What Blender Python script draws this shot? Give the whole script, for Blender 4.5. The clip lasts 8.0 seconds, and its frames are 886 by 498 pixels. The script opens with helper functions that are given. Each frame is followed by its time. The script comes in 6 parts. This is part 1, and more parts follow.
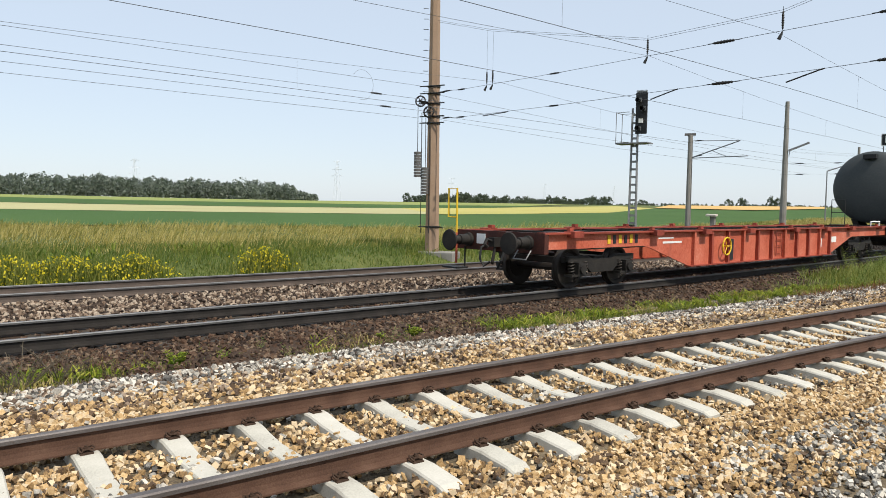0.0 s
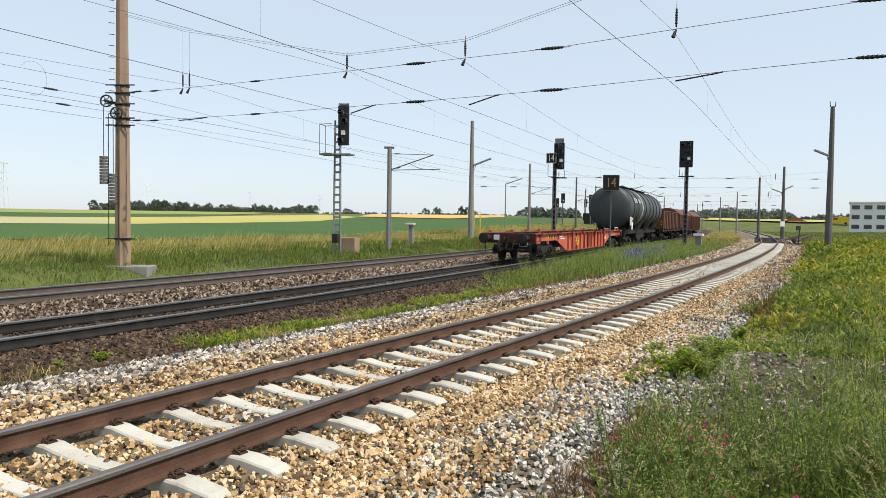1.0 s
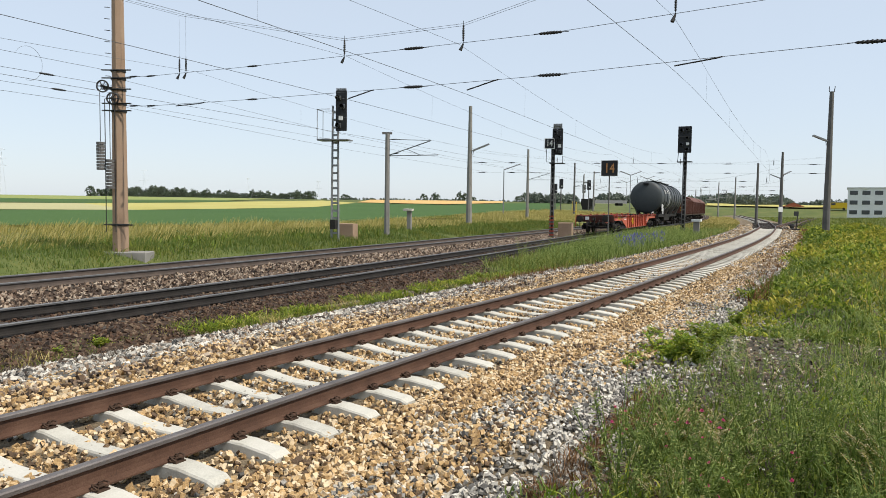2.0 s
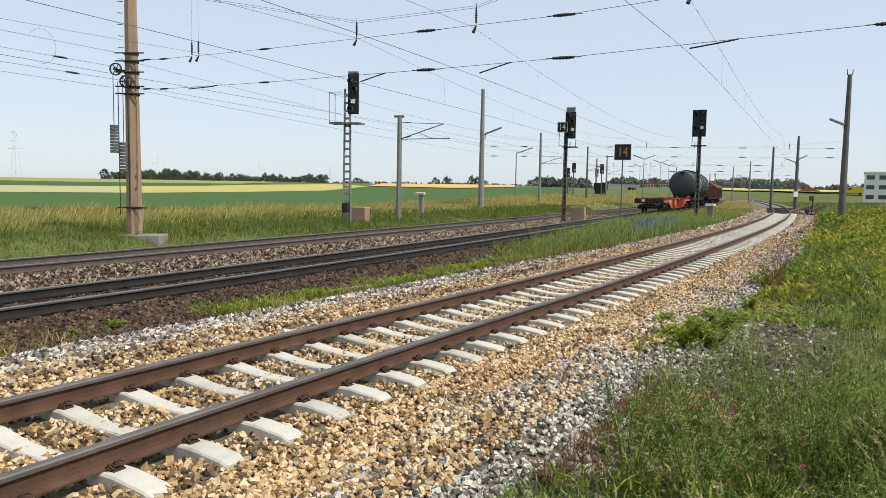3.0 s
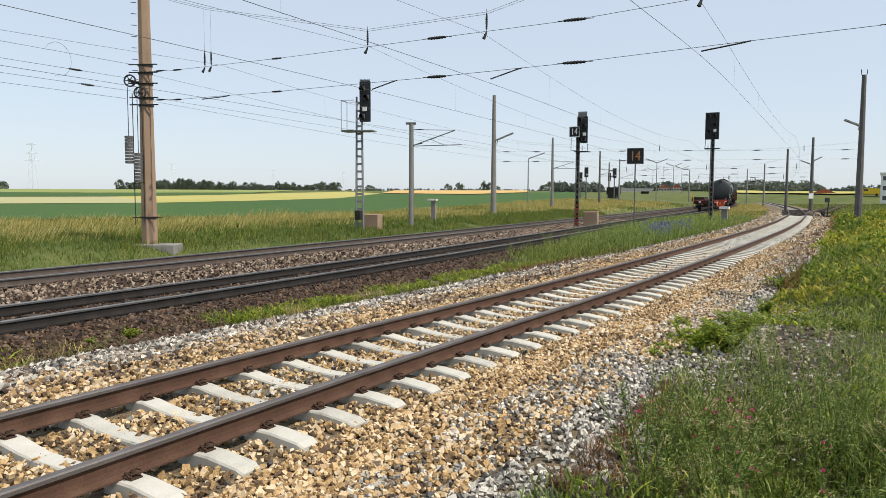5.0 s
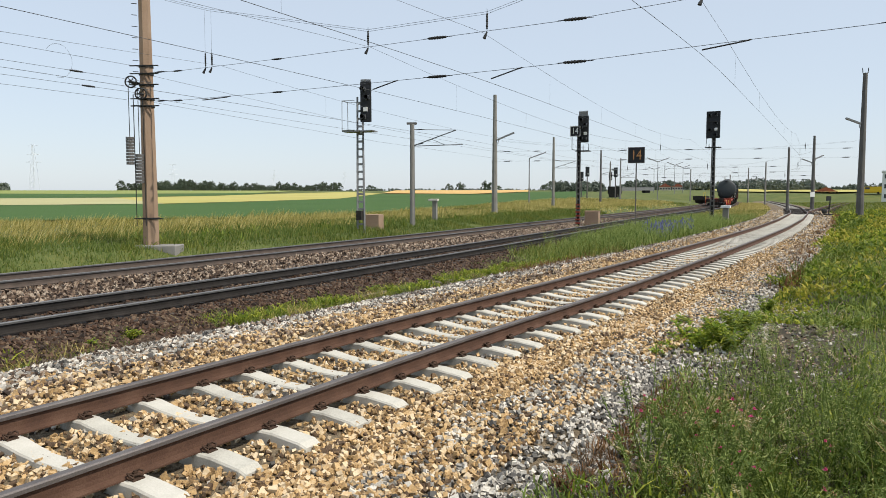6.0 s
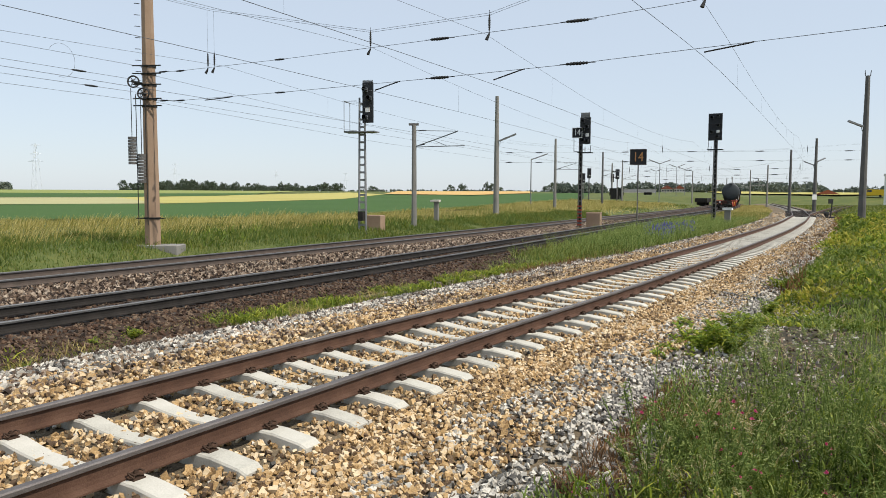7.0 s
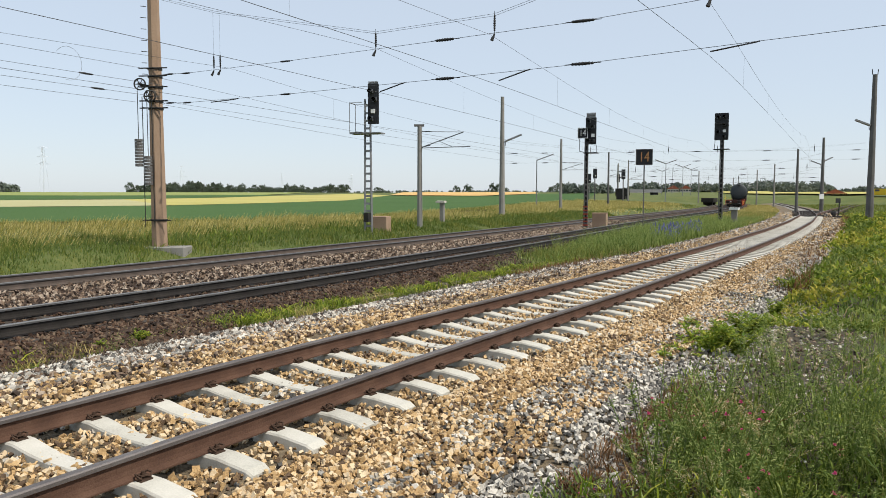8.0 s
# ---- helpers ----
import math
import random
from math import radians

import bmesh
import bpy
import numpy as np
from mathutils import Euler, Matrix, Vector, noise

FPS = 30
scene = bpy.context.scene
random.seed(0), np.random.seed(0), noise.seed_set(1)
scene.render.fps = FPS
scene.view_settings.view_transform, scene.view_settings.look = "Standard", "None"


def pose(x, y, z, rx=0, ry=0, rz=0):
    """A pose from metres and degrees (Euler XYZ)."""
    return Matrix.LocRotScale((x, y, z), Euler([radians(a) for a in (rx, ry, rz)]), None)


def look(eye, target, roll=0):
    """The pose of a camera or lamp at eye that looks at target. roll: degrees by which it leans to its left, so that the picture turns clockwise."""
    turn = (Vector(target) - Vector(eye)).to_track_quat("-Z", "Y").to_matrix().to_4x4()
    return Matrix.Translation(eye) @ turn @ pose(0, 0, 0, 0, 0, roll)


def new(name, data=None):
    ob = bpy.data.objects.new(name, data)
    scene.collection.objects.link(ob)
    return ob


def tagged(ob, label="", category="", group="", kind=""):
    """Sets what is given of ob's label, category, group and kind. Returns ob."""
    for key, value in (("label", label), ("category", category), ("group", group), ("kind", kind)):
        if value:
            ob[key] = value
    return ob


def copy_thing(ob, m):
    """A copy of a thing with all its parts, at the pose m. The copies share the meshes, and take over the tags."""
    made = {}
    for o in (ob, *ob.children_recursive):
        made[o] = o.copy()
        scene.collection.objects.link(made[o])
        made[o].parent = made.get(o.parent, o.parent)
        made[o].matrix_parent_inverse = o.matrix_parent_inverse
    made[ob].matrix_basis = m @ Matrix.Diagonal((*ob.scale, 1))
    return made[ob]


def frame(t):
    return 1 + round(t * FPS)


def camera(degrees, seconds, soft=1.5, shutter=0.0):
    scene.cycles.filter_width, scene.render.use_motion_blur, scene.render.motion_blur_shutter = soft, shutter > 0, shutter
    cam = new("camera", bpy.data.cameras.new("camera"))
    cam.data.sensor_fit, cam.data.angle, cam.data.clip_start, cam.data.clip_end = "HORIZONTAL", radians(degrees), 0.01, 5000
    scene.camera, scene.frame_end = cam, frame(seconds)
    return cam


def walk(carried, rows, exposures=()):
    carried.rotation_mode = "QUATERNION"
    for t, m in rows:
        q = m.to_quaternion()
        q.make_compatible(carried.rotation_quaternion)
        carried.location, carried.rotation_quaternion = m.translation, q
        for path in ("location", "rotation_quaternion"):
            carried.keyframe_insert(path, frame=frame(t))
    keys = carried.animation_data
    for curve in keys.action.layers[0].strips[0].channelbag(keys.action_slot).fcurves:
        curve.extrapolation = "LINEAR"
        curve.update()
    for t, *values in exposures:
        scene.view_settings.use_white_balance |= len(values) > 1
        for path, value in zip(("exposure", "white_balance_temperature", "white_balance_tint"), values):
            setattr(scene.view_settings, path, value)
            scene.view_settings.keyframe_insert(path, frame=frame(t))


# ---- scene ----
import itertools

# ---------------- plan: u runs along the line, v across it to the far side ----------------
EU, EV = (0.515, 0.857), (-0.857, 0.515)
EYE = 1.86
RAIL = 0.17          # rail height over the sleeper seats of the near track
DROP = -0.13         # the two main tracks lie a little lower


def P(u, v, z=0.0):
    return Vector((EU[0] * u + EV[0] * v, EU[1] * u + EV[1] * v, z))


GRID_U = np.arange(-80, 420.1, 0.5)


def smooth_line(us, vs, spread=8):
    raw = np.interp(GRID_U, us, vs)
    lo, hi = raw[0] + (raw[0] - raw[1]) * np.arange(60, 0, -1), raw[-1] + (raw[-1] - raw[-2]) * np.arange(1, 61)
    k = np.exp(-0.5 * (np.arange(-40, 41) / spread) ** 2)
    return np.convolve(np.concatenate([lo, raw, hi]), k / k.sum(), "same")[60:-60]


LINE_1 = smooth_line([-80, 0, 5, 8, 10, 13, 17, 23, 32, 43, 58, 79, 113, 152, 186, 250, 420], [5.8, 4.97, 4.91, 4.85, 4.72, 4.6, 4.53, 4.46, 4.4, 4.44, 4.8, 5.8, 8.9, 13.9, 18.9, 28, 54], 4)
LINE_2 = smooth_line([-80, -30, 0, 10, 20, 30, 45, 60, 80, 100, 120, 140, 160, 200, 260, 420], [11.6, 11.4, 11.3, 11.45, 12.0, 12.75, 14.1, 15.4, 16.9, 18.4, 20.0, 22.1, 24.7, 30.5, 40, 67])
LINE_3 = LINE_2 + np.interp(GRID_U, [0, 20, 30, 48, 420], [5.2, 5.18, 5.05, 4.85, 4.85])
LINE_B = smooth_line([-80, 55, 70, 90, 113, 140, 200, 420], [4.6, 4.6, 4.75, 4.7, 4.9, 5.0, 4.0, -6])


def along(line, u):
    return float(np.interp(u, GRID_U, line))


def track_pose(line, u, z):
    a, b = P(u - 0.5, along(line, u - 0.5)), P(u + 0.5, along(line, u + 0.5))
    return pose(*P(u, along(line, u), z), 0, 0, math.degrees(math.atan2(b.y - a.y, b.x - a.x)) - 90)


# ---------------- camera ----------------
cam = camera(63.0, 8.0, soft=0.75)
VIEW = [
    (0.0, 20.46, -3.32, -0.88), (0.1, 15.69, -3.28, -0.93), (0.2, 11.27, -3.4, -0.9), (0.3, 8.16, -3.39, -0.68),
    (0.4, 5.46, -2.85, -0.58), (0.5, 2.82, -2.4, -0.95), (0.6, 0.77, -2.55, -1.08), (0.7, -0.66, -2.53, -0.85),
    (0.8, -1.54, -2.65, -0.88), (1.0, -2.44, -2.31, -0.8), (1.2, -2.73, -3.22, -0.73), (2.3, -2.36, -3.61, -0.8),
    (2.5, -2.0, -5.08, -0.84), (3.0, -1.64, -4.73, -0.9), (3.5, -1.54, -4.0, -0.87), (4.0, -1.49, -4.07, -0.78),
    (4.5, -0.94, -4.22, -0.53), (6.0, -0.58, -4.25, 0.03), (6.5, -0.56, -4.12, -0.02), (7.0, -0.45, -4.17, -0.22),
    (7.5, -0.24, -4.27, 0.01), (8.0, 0.0, -4.1, 0.0)]
# the camera swings in a small arc while it pans in the first half second: metres to its right and up
SWAY = {0.0: (-0.06, -0.05), 0.1: (-0.05, -0.042), 0.2: (-0.035, -0.03), 0.3: (-0.02, -0.016), 0.4: (-0.008, -0.005)}


def view_rows():
    for t, turn, tilt, lean in VIEW:
        right, up = SWAY.get(t, (0.0, 0.0))
        yield t, pose(right * math.cos(radians(turn)), right * math.sin(radians(turn)), EYE + up, 90 + tilt, lean, turn)


walk(cam, list(view_rows()), exposures=[(0.0, 0.36), (0.5, 0.43), (1.0, 0.41), (2.4, 0.33), (4.5, 0.3), (8.0, 0.28)])

# ---------------- light ----------------
SUN_AZ, SUN_EL = math.atan2(0.85, -0.5), radians(54)   # azimuth from north (+y) to east (+x)
world = bpy.data.worlds.new("world")
scene.world = world
world.use_nodes = True
wn = world.node_tree.nodes
sky = wn.new("ShaderNodeTexSky")
sky.sky_type, sky.sun_disc = "NISHITA", False
sky.sun_elevation, sky.sun_rotation = SUN_EL, SUN_AZ
sky.air_density, sky.dust_density, sky.ozone_density = 1.0, 0.7, 1.2
wn["Background"].inputs["Strength"].default_value = 0.15
haze = wn.new("ShaderNodeMix")      # thin summer haze whitens the whole sky
haze.data_type = "RGBA"
haze.inputs[0].default_value = 0.78
haze.inputs[7].default_value = (3.55, 3.97, 4.5, 1)
world.node_tree.links.new(sky.outputs["Color"], haze.inputs[6])
world.node_tree.links.new(haze.outputs[2], wn["Background"].inputs["Color"])
sun_data = bpy.data.lights.new("sun", "SUN")
sun_data.energy, sun_data.angle, sun_data.color = 3.9, radians(0.6), (1.0, 0.93, 0.82)
sun = new("sun", sun_data)
sun.matrix_world = look((0, 0, 50), (-math.sin(SUN_AZ) * 50 * math.cos(SUN_EL), -math.cos(SUN_AZ) * 50 * math.cos(SUN_EL), 50 - 50 * math.sin(SUN_EL)))

# ---------------- materials ----------------


def material(name, colors, scale=8.0, rough=0.8, metal=0.0, bump=0.3, fine=60.0, random_by="", spread=0.35, spec=0.3, depth=0.01):
    """colors: from dark to light, mixed by noise at two scales and, where asked, by a random value for each object or island."""
    m = bpy.data.materials.new(name)
    m.use_nodes = True
    t, l = m.node_tree.nodes, m.node_tree.links
    b = t["Principled BSDF"]
    b.inputs["Roughness"].default_value, b.inputs["Metallic"].default_value = rough, metal
    b.inputs["Specular IOR Level"].default_value = spec
    geo = t.new("ShaderNodeNewGeometry")
    big, small = t.new("ShaderNodeTexNoise"), t.new("ShaderNodeTexNoise")
    coord = t.new("ShaderNodeTexCoord")
    for n, s in ((big, scale), (small, fine)):
        n.inputs["Scale"].default_value, n.inputs["Detail"].default_value = s, 4
        l.new(coord.outputs["Object"], n.inputs["Vector"])
    mix = t.new("ShaderNodeMath")
    mix.operation = "ADD"
    half = t.new("ShaderNodeMath")
    half.operation, half.inputs[1].default_value = "MULTIPLY", 0.45
    l.new(small.outputs["Fac"], half.inputs[0])
    most = t.new("ShaderNodeMath")
    most.operation, most.inputs[1].default_value = "MULTIPLY", 0.55
    l.new(big.outputs["Fac"], most.inputs[0])
    l.new(half.outputs[0], mix.inputs[0])
    l.new(most.outputs[0], mix.inputs[1])
    value = mix.outputs[0]
    if random_by:
        src = geo.outputs["Random Per Island"]
        if random_by == "object":
            src = t.new("ShaderNodeObjectInfo").outputs["Random"]
        shift = t.new("ShaderNodeMath")
        shift.operation, shift.inputs[1].default_value, shift.inputs[2].default_value = "MULTIPLY_ADD", spread * 2, -spread
        l.new(src, shift.inputs[0])
        add = t.new("ShaderNodeMath")
        add.operation = "ADD"
        l.new(value, add.inputs[0])
        l.new(shift.outputs[0], add.inputs[1])
        value = add.outputs[0]
    ramp = t.new("ShaderNodeValToRGB")
    el = ramp.color_ramp.elements
    while len(el) < len(colors):
        el.new(0.5)
    for i, c in enumerate(colors):
        el[i].position = 0.25 + 0.5 * i / max(1, len(colors) - 1)
        el[i].color = (*c, 1)
    l.new(value, ramp.inputs["Fac"])
    l.new(ramp.outputs["Color"], b.inputs["Base Color"])
    if bump:
        bp = t.new("ShaderNodeBump")
        bp.inputs["Strength"].default_value, bp.inputs["Distance"].default_value = bump, depth
        l.new(small.outputs["Fac"], bp.inputs["Height"])
        l.new(bp.outputs["Normal"], b.inputs["Normal"])
    return m


def leafy(name, colors, through_light=0.35, scale=1.5, spread=0.3, rough=0.6):
    m = material(name, colors, scale=scale, fine=9.0, rough=rough, bump=0, random_by="island", spread=spread, spec=0.25)
    t, l = m.node_tree.nodes, m.node_tree.links
    out, b = t["Material Output"], t["Principled BSDF"]
    tr, mx = t.new("ShaderNodeBsdfTranslucent"), t.new("ShaderNodeMixShader")
    mx.inputs["Fac"].default_value = through_light
    l.new(t["Color Ramp"].outputs["Color"], tr.inputs["Color"])
    l.new(b.outputs[0], mx.inputs[1])
    l.new(tr.outputs[0], mx.inputs[2])
    l.new(mx.outputs[0], out.inputs["Surface"])
    return m


M_SOIL = material("soil", [(0.025, 0.021, 0.014), (0.055, 0.046, 0.03), (0.10, 0.085, 0.06)], 1.3, 0.95, bump=0.8, fine=28, depth=0.03)
M_SEED = leafy("pale_seed_head", [(0.34, 0.29, 0.13), (0.5, 0.44, 0.24), (0.62, 0.57, 0.37)], 0.35, scale=0.8)
# dark green paints in the shade that lies between the grass blades
M_MEADOW = material("meadow", [(0.045, 0.07, 0.014), (0.085, 0.105, 0.024), (0.16, 0.15, 0.045)], 0.25, 0.95, bump=0.5, fine=6)
M_CROP_GREEN = material("green_crop", [(0.028, 0.07, 0.011), (0.04, 0.09, 0.014), (0.055, 0.108, 0.02)], 0.05, 0.95, bump=0.4, fine=3, depth=0.1)
M_CROP_LIGHT = material("light_crop", [(0.16, 0.20, 0.05), (0.22, 0.25, 0.07), (0.27, 0.28, 0.09)], 0.05, 0.95, bump=0.4, fine=3, depth=0.1)
M_CROP_PALE = material("pale_crop", [(0.28, 0.27, 0.12), (0.36, 0.34, 0.17), (0.42, 0.38, 0.2)], 0.05, 0.95, bump=0.4, fine=3, depth=0.1)
M_CROP_YELLOW = material("yellow_crop", [(0.30, 0.28, 0.07), (0.38, 0.34, 0.10), (0.43, 0.38, 0.13)], 0.05, 0.95, bump=0.4, fine=3, depth=0.1)
M_CROP_TAN = material("ripe_crop", [(0.48, 0.30, 0.10), (0.56, 0.37, 0.14)], 0.05, 0.95, bump=0.4, fine=3, depth=0.1)
# tan kept darker than the stones, as painted shade in the gaps between them
M_BED_1 = material("ballast_bed_tan_gap_shade", [(0.06, 0.046, 0.032), (0.15, 0.115, 0.072), (0.25, 0.195, 0.125)], 7, 0.95, bump=1.0, fine=32, depth=0.04)
M_BED_2 = material("ballast_bed_brown", [(0.016, 0.011, 0.008), (0.05, 0.03, 0.019), (0.10, 0.066, 0.045)], 6, 0.95, bump=1.0, fine=30, depth=0.04)
M_STONE_TAN = material("stone_tan", [(0.0954, 0.0615, 0.0371), (0.339, 0.217, 0.0954), (0.477, 0.323, 0.159), (0.572, 0.456, 0.302)], 2.5, 0.85, bump=0.25, fine=80, random_by="island", spread=0.32)
M_STONE_GREY = material("stone_grey", [(0.0756, 0.0713, 0.0648), (0.227, 0.213, 0.189), (0.378, 0.349, 0.3), (0.562, 0.526, 0.459)], 2.5, 0.85, bump=0.25, fine=80, random_by="island", spread=0.34)
M_STONE_BROWN = material("stone_brown", [(0.0153, 0.00935, 0.00595), (0.051, 0.0263, 0.0153), (0.085, 0.0476, 0.0281), (0.145, 0.102, 0.068)], 2.5, 0.85, bump=0.25, fine=80, random_by="island", spread=0.3)
M_STONE_PINK = material("stone_pinkish", [(0.04, 0.028, 0.021), (0.125, 0.083, 0.057), (0.22, 0.16, 0.112), (0.34, 0.275, 0.21)], 2.5, 0.85, bump=0.25, fine=80, random_by="island", spread=0.32)
M_CONCRETE = material("sleeper_concrete", [(0.305, 0.288, 0.249), (0.441, 0.424, 0.367), (0.52, 0.497, 0.441)], 5, 0.85, bump=0.25, fine=70, random_by="object", spread=0.14)
M_OLD_WOOD = material("tarred_wood", [(0.015, 0.012, 0.01), (0.05, 0.04, 0.032), (0.09, 0.075, 0.06)], 5, 0.85, bump=0.4, fine=50, random_by="object", spread=0.15)
M_RAIL_SIDE = material("rusty_rail", [(0.04, 0.023, 0.016), (0.085, 0.044, 0.028), (0.13, 0.075, 0.05)], 4, 0.8, 0.2, bump=0.3, fine=90)
M_RAIL_SIDE_DARK = material("dark_rail", [(0.0112, 0.0096, 0.0088), (0.024, 0.0208, 0.0184), (0.044, 0.0368, 0.032)], 4, 0.7, 0.3, bump=0.3, fine=90)
M_RAIL_SIDE_BROWN = material("brown_rail", [(0.05, 0.04, 0.033), (0.09, 0.07, 0.058), (0.13, 0.10, 0.085)], 4, 0.75, 0.2, bump=0.3, fine=90)
M_RAIL_TOP = material("rail_head_steel", [(0.07, 0.06, 0.055), (0.12, 0.105, 0.10), (0.19, 0.175, 0.165)], 3, 0.6, 0.4, bump=0.1, fine=120, spec=0.5)
M_RAIL_BRIGHT = material("polished_rail_head", [(0.10, 0.10, 0.10), (0.19, 0.19, 0.19)], 3, 0.5, 0.6, bump=0.05, fine=120, spec=0.5)
M_CLIP = material("rail_clip_iron", [(0.035, 0.022, 0.016), (0.10, 0.06, 0.04)], 20, 0.75, 0.4, bump=0.3)
M_POLE_TAN = material("tan_concrete_pole", [(0.20, 0.135, 0.09), (0.29, 0.20, 0.135), (0.35, 0.26, 0.19)], 1.2, 0.85, bump=0.2, fine=40)
M_POLE_GREY = material("grey_concrete_pole", [(0.15, 0.145, 0.13), (0.22, 0.21, 0.19), (0.27, 0.26, 0.24)], 1.2, 0.85, bump=0.2, fine=40)
M_POLE_DARK = material("dark_concrete_pole", [(0.07, 0.068, 0.062), (0.11, 0.105, 0.10), (0.15, 0.145, 0.135)], 1.2, 0.85, bump=0.2, fine=40)
M_GALV = material("galvanised_steel", [(0.15, 0.152, 0.155), (0.22, 0.222, 0.225), (0.3, 0.3, 0.3)], 6, 0.55, 0.5, bump=0.1, fine=60)
M_IRON = material("dark_iron", [(0.02, 0.02, 0.02), (0.04, 0.04, 0.04)], 10, 0.6, 0.4, bump=0.1)
M_WIRE = material("dark_wire", [(0.07, 0.075, 0.08), (0.13, 0.135, 0.14)], 5, 0.55, 0.4, bump=0)
M_BLACK = material("black_panel", [(0.012, 0.013, 0.015), (0.022, 0.023, 0.026)], 6, 0.55, bump=0.1)
M_WHITE = material("white_paint", [(0.66, 0.66, 0.64), (0.76, 0.76, 0.74)], 9, 0.55, bump=0.05)
M_ORANGE_SIGN = material("orange_figures", [(0.35, 0.17, 0.06), (0.48, 0.24, 0.09)], 9, 0.6, bump=0.0)
M_LENS = material("dark_lens", [(0.10, 0.11, 0.12), (0.2, 0.21, 0.22)], 20, 0.15, bump=0, spec=0.6)
M_RED = material("faded_red_paint", [(0.15, 0.035, 0.022), (0.40, 0.085, 0.045), (0.5, 0.135, 0.08), (0.56, 0.24, 0.17)], 1.3, 0.65, bump=0.15, fine=22)
M_RED_DARK = material("dirty_red_paint", [(0.12, 0.025, 0.018), (0.26, 0.05, 0.03), (0.36, 0.08, 0.05)], 2, 0.65, bump=0.15, fine=28)
# much darker red, for the container wagon's headstocks
M_RED_DEEP = material("deep_red_paint", [(0.02, 0.01, 0.009), (0.055, 0.018, 0.013), (0.12, 0.032, 0.02)], 2.5, 0.75, bump=0.2, fine=28)
M_YELLOW = material("yellow_paint", [(0.60, 0.38, 0.02), (0.72, 0.48, 0.03)], 6, 0.5, bump=0.05)
M_TANK = material("dark_tank_paint", [(0.028, 0.034, 0.036), (0.045, 0.052, 0.054), (0.065, 0.07, 0.07)], 0.7, 0.5, bump=0.08, fine=18)
M_TANK_LIGHT = material("tank_ring_paint", [(0.40, 0.40, 0.39), (0.55, 0.55, 0.54)], 2, 0.6, bump=0.1)
M_UNDER = material("grimy_underframe", [(0.01, 0.009, 0.008), (0.022, 0.02, 0.018), (0.045, 0.038, 0.032)], 4, 0.75, 0.2, bump=0.3)
M_WHEEL = material("wheel_steel", [(0.02, 0.018, 0.016), (0.05, 0.043, 0.038)], 5, 0.6, 0.5, bump=0.2)
M_BROWN_WAGON = material("brown_wagon_paint", [(0.06, 0.026, 0.018), (0.11, 0.045, 0.03), (0.15, 0.07, 0.05)], 0.9, 0.7, bump=0.15, fine=15)
M_WOOD_FLOOR = material("weathered_boards", [(0.10, 0.08, 0.06), (0.2, 0.17, 0.13)], 4, 0.85, bump=0.3)
M_BARK = material("bark", [(0.04, 0.03, 0.02), (0.09, 0.07, 0.05)], 4, 0.9, bump=0.5)
M_ROOF = material("red_roof", [(0.20, 0.06, 0.035), (0.30, 0.10, 0.06)], 2, 0.85, bump=0.2)
M_PLASTER = material("pale_plaster", [(0.48, 0.43, 0.38), (0.58, 0.53, 0.47)], 0.8, 0.85, bump=0.1)
M_GLASS_DARK = material("dark_window", [(0.03, 0.035, 0.04), (0.06, 0.065, 0.07)], 3, 0.15, bump=0, spec=0.6)
# the steel is coloured almost white to carry the haze before the pylons
M_HAZE_STEEL = material("haze_tinted_pylon_steel", [(0.62, 0.66, 0.71), (0.7, 0.73, 0.77)], 3, 0.7, 0.0, bump=0)
# distance haze is mixed into these two leaf colours: paler and greyer than near leaves
M_LEAF_FAR = leafy("haze_tinted_foliage", [(0.05, 0.072, 0.045), (0.08, 0.105, 0.065), (0.12, 0.145, 0.09)], 0.25, 0.05)
M_WOOD_FAR = leafy("haze_tinted_wood", [(0.09, 0.115, 0.09), (0.125, 0.15, 0.12), (0.165, 0.19, 0.155)], 0.25, 0.03)
M_GRASS = leafy("green_grass", [(0.075, 0.11, 0.016), (0.15, 0.185, 0.032), (0.27, 0.275, 0.07)], 0.42, scale=0.6)
M_GRASS_DRY = leafy("dry_grass", [(0.2, 0.19, 0.04), (0.43, 0.35, 0.10), (0.64, 0.53, 0.22)], 0.45, scale=0.3)
M_GRASS_LUSH = leafy("lush_grass", [(0.06, 0.10, 0.018), (0.11, 0.165, 0.034), (0.19, 0.24, 0.07)], 0.45)
M_WEED = leafy("grey_green_weed", [(0.0832, 0.134, 0.0282), (0.192, 0.262, 0.0614), (0.371, 0.422, 0.141)], 0.45, scale=0.8)
M_WEED_BRIGHT = leafy("bright_green_leaf", [(0.102, 0.166, 0.0141), (0.218, 0.288, 0.0282), (0.422, 0.435, 0.0576)], 0.45, scale=0.8)
M_SCRUB = leafy("yellow_green_scrub", [(0.115, 0.144, 0.0126), (0.259, 0.27, 0.0287), (0.46, 0.397, 0.0633)], 0.42, scale=0.5)
M_SCRUB_DARK = leafy("dark_green_scrub", [(0.061, 0.1, 0.0122), (0.128, 0.181, 0.0244), (0.232, 0.268, 0.0488)], 0.4, scale=0.8)
M_WEED_RUST = leafy("reddish_dry_weed", [(0.10, 0.05, 0.02), (0.20, 0.10, 0.04), (0.26, 0.15, 0.07)], 0.3)
M_WEED_DEAD = leafy("dead_grey_weed", [(0.08, 0.065, 0.045), (0.15, 0.125, 0.09), (0.22, 0.19, 0.14)], 0.3)
M_PINK = leafy("pink_petal", [(0.50, 0.06, 0.16), (0.66, 0.12, 0.26)], 0.35)
M_BLUE = leafy("blue_petal", [(0.10, 0.10, 0.30), (0.18, 0.18, 0.42)], 0.35)
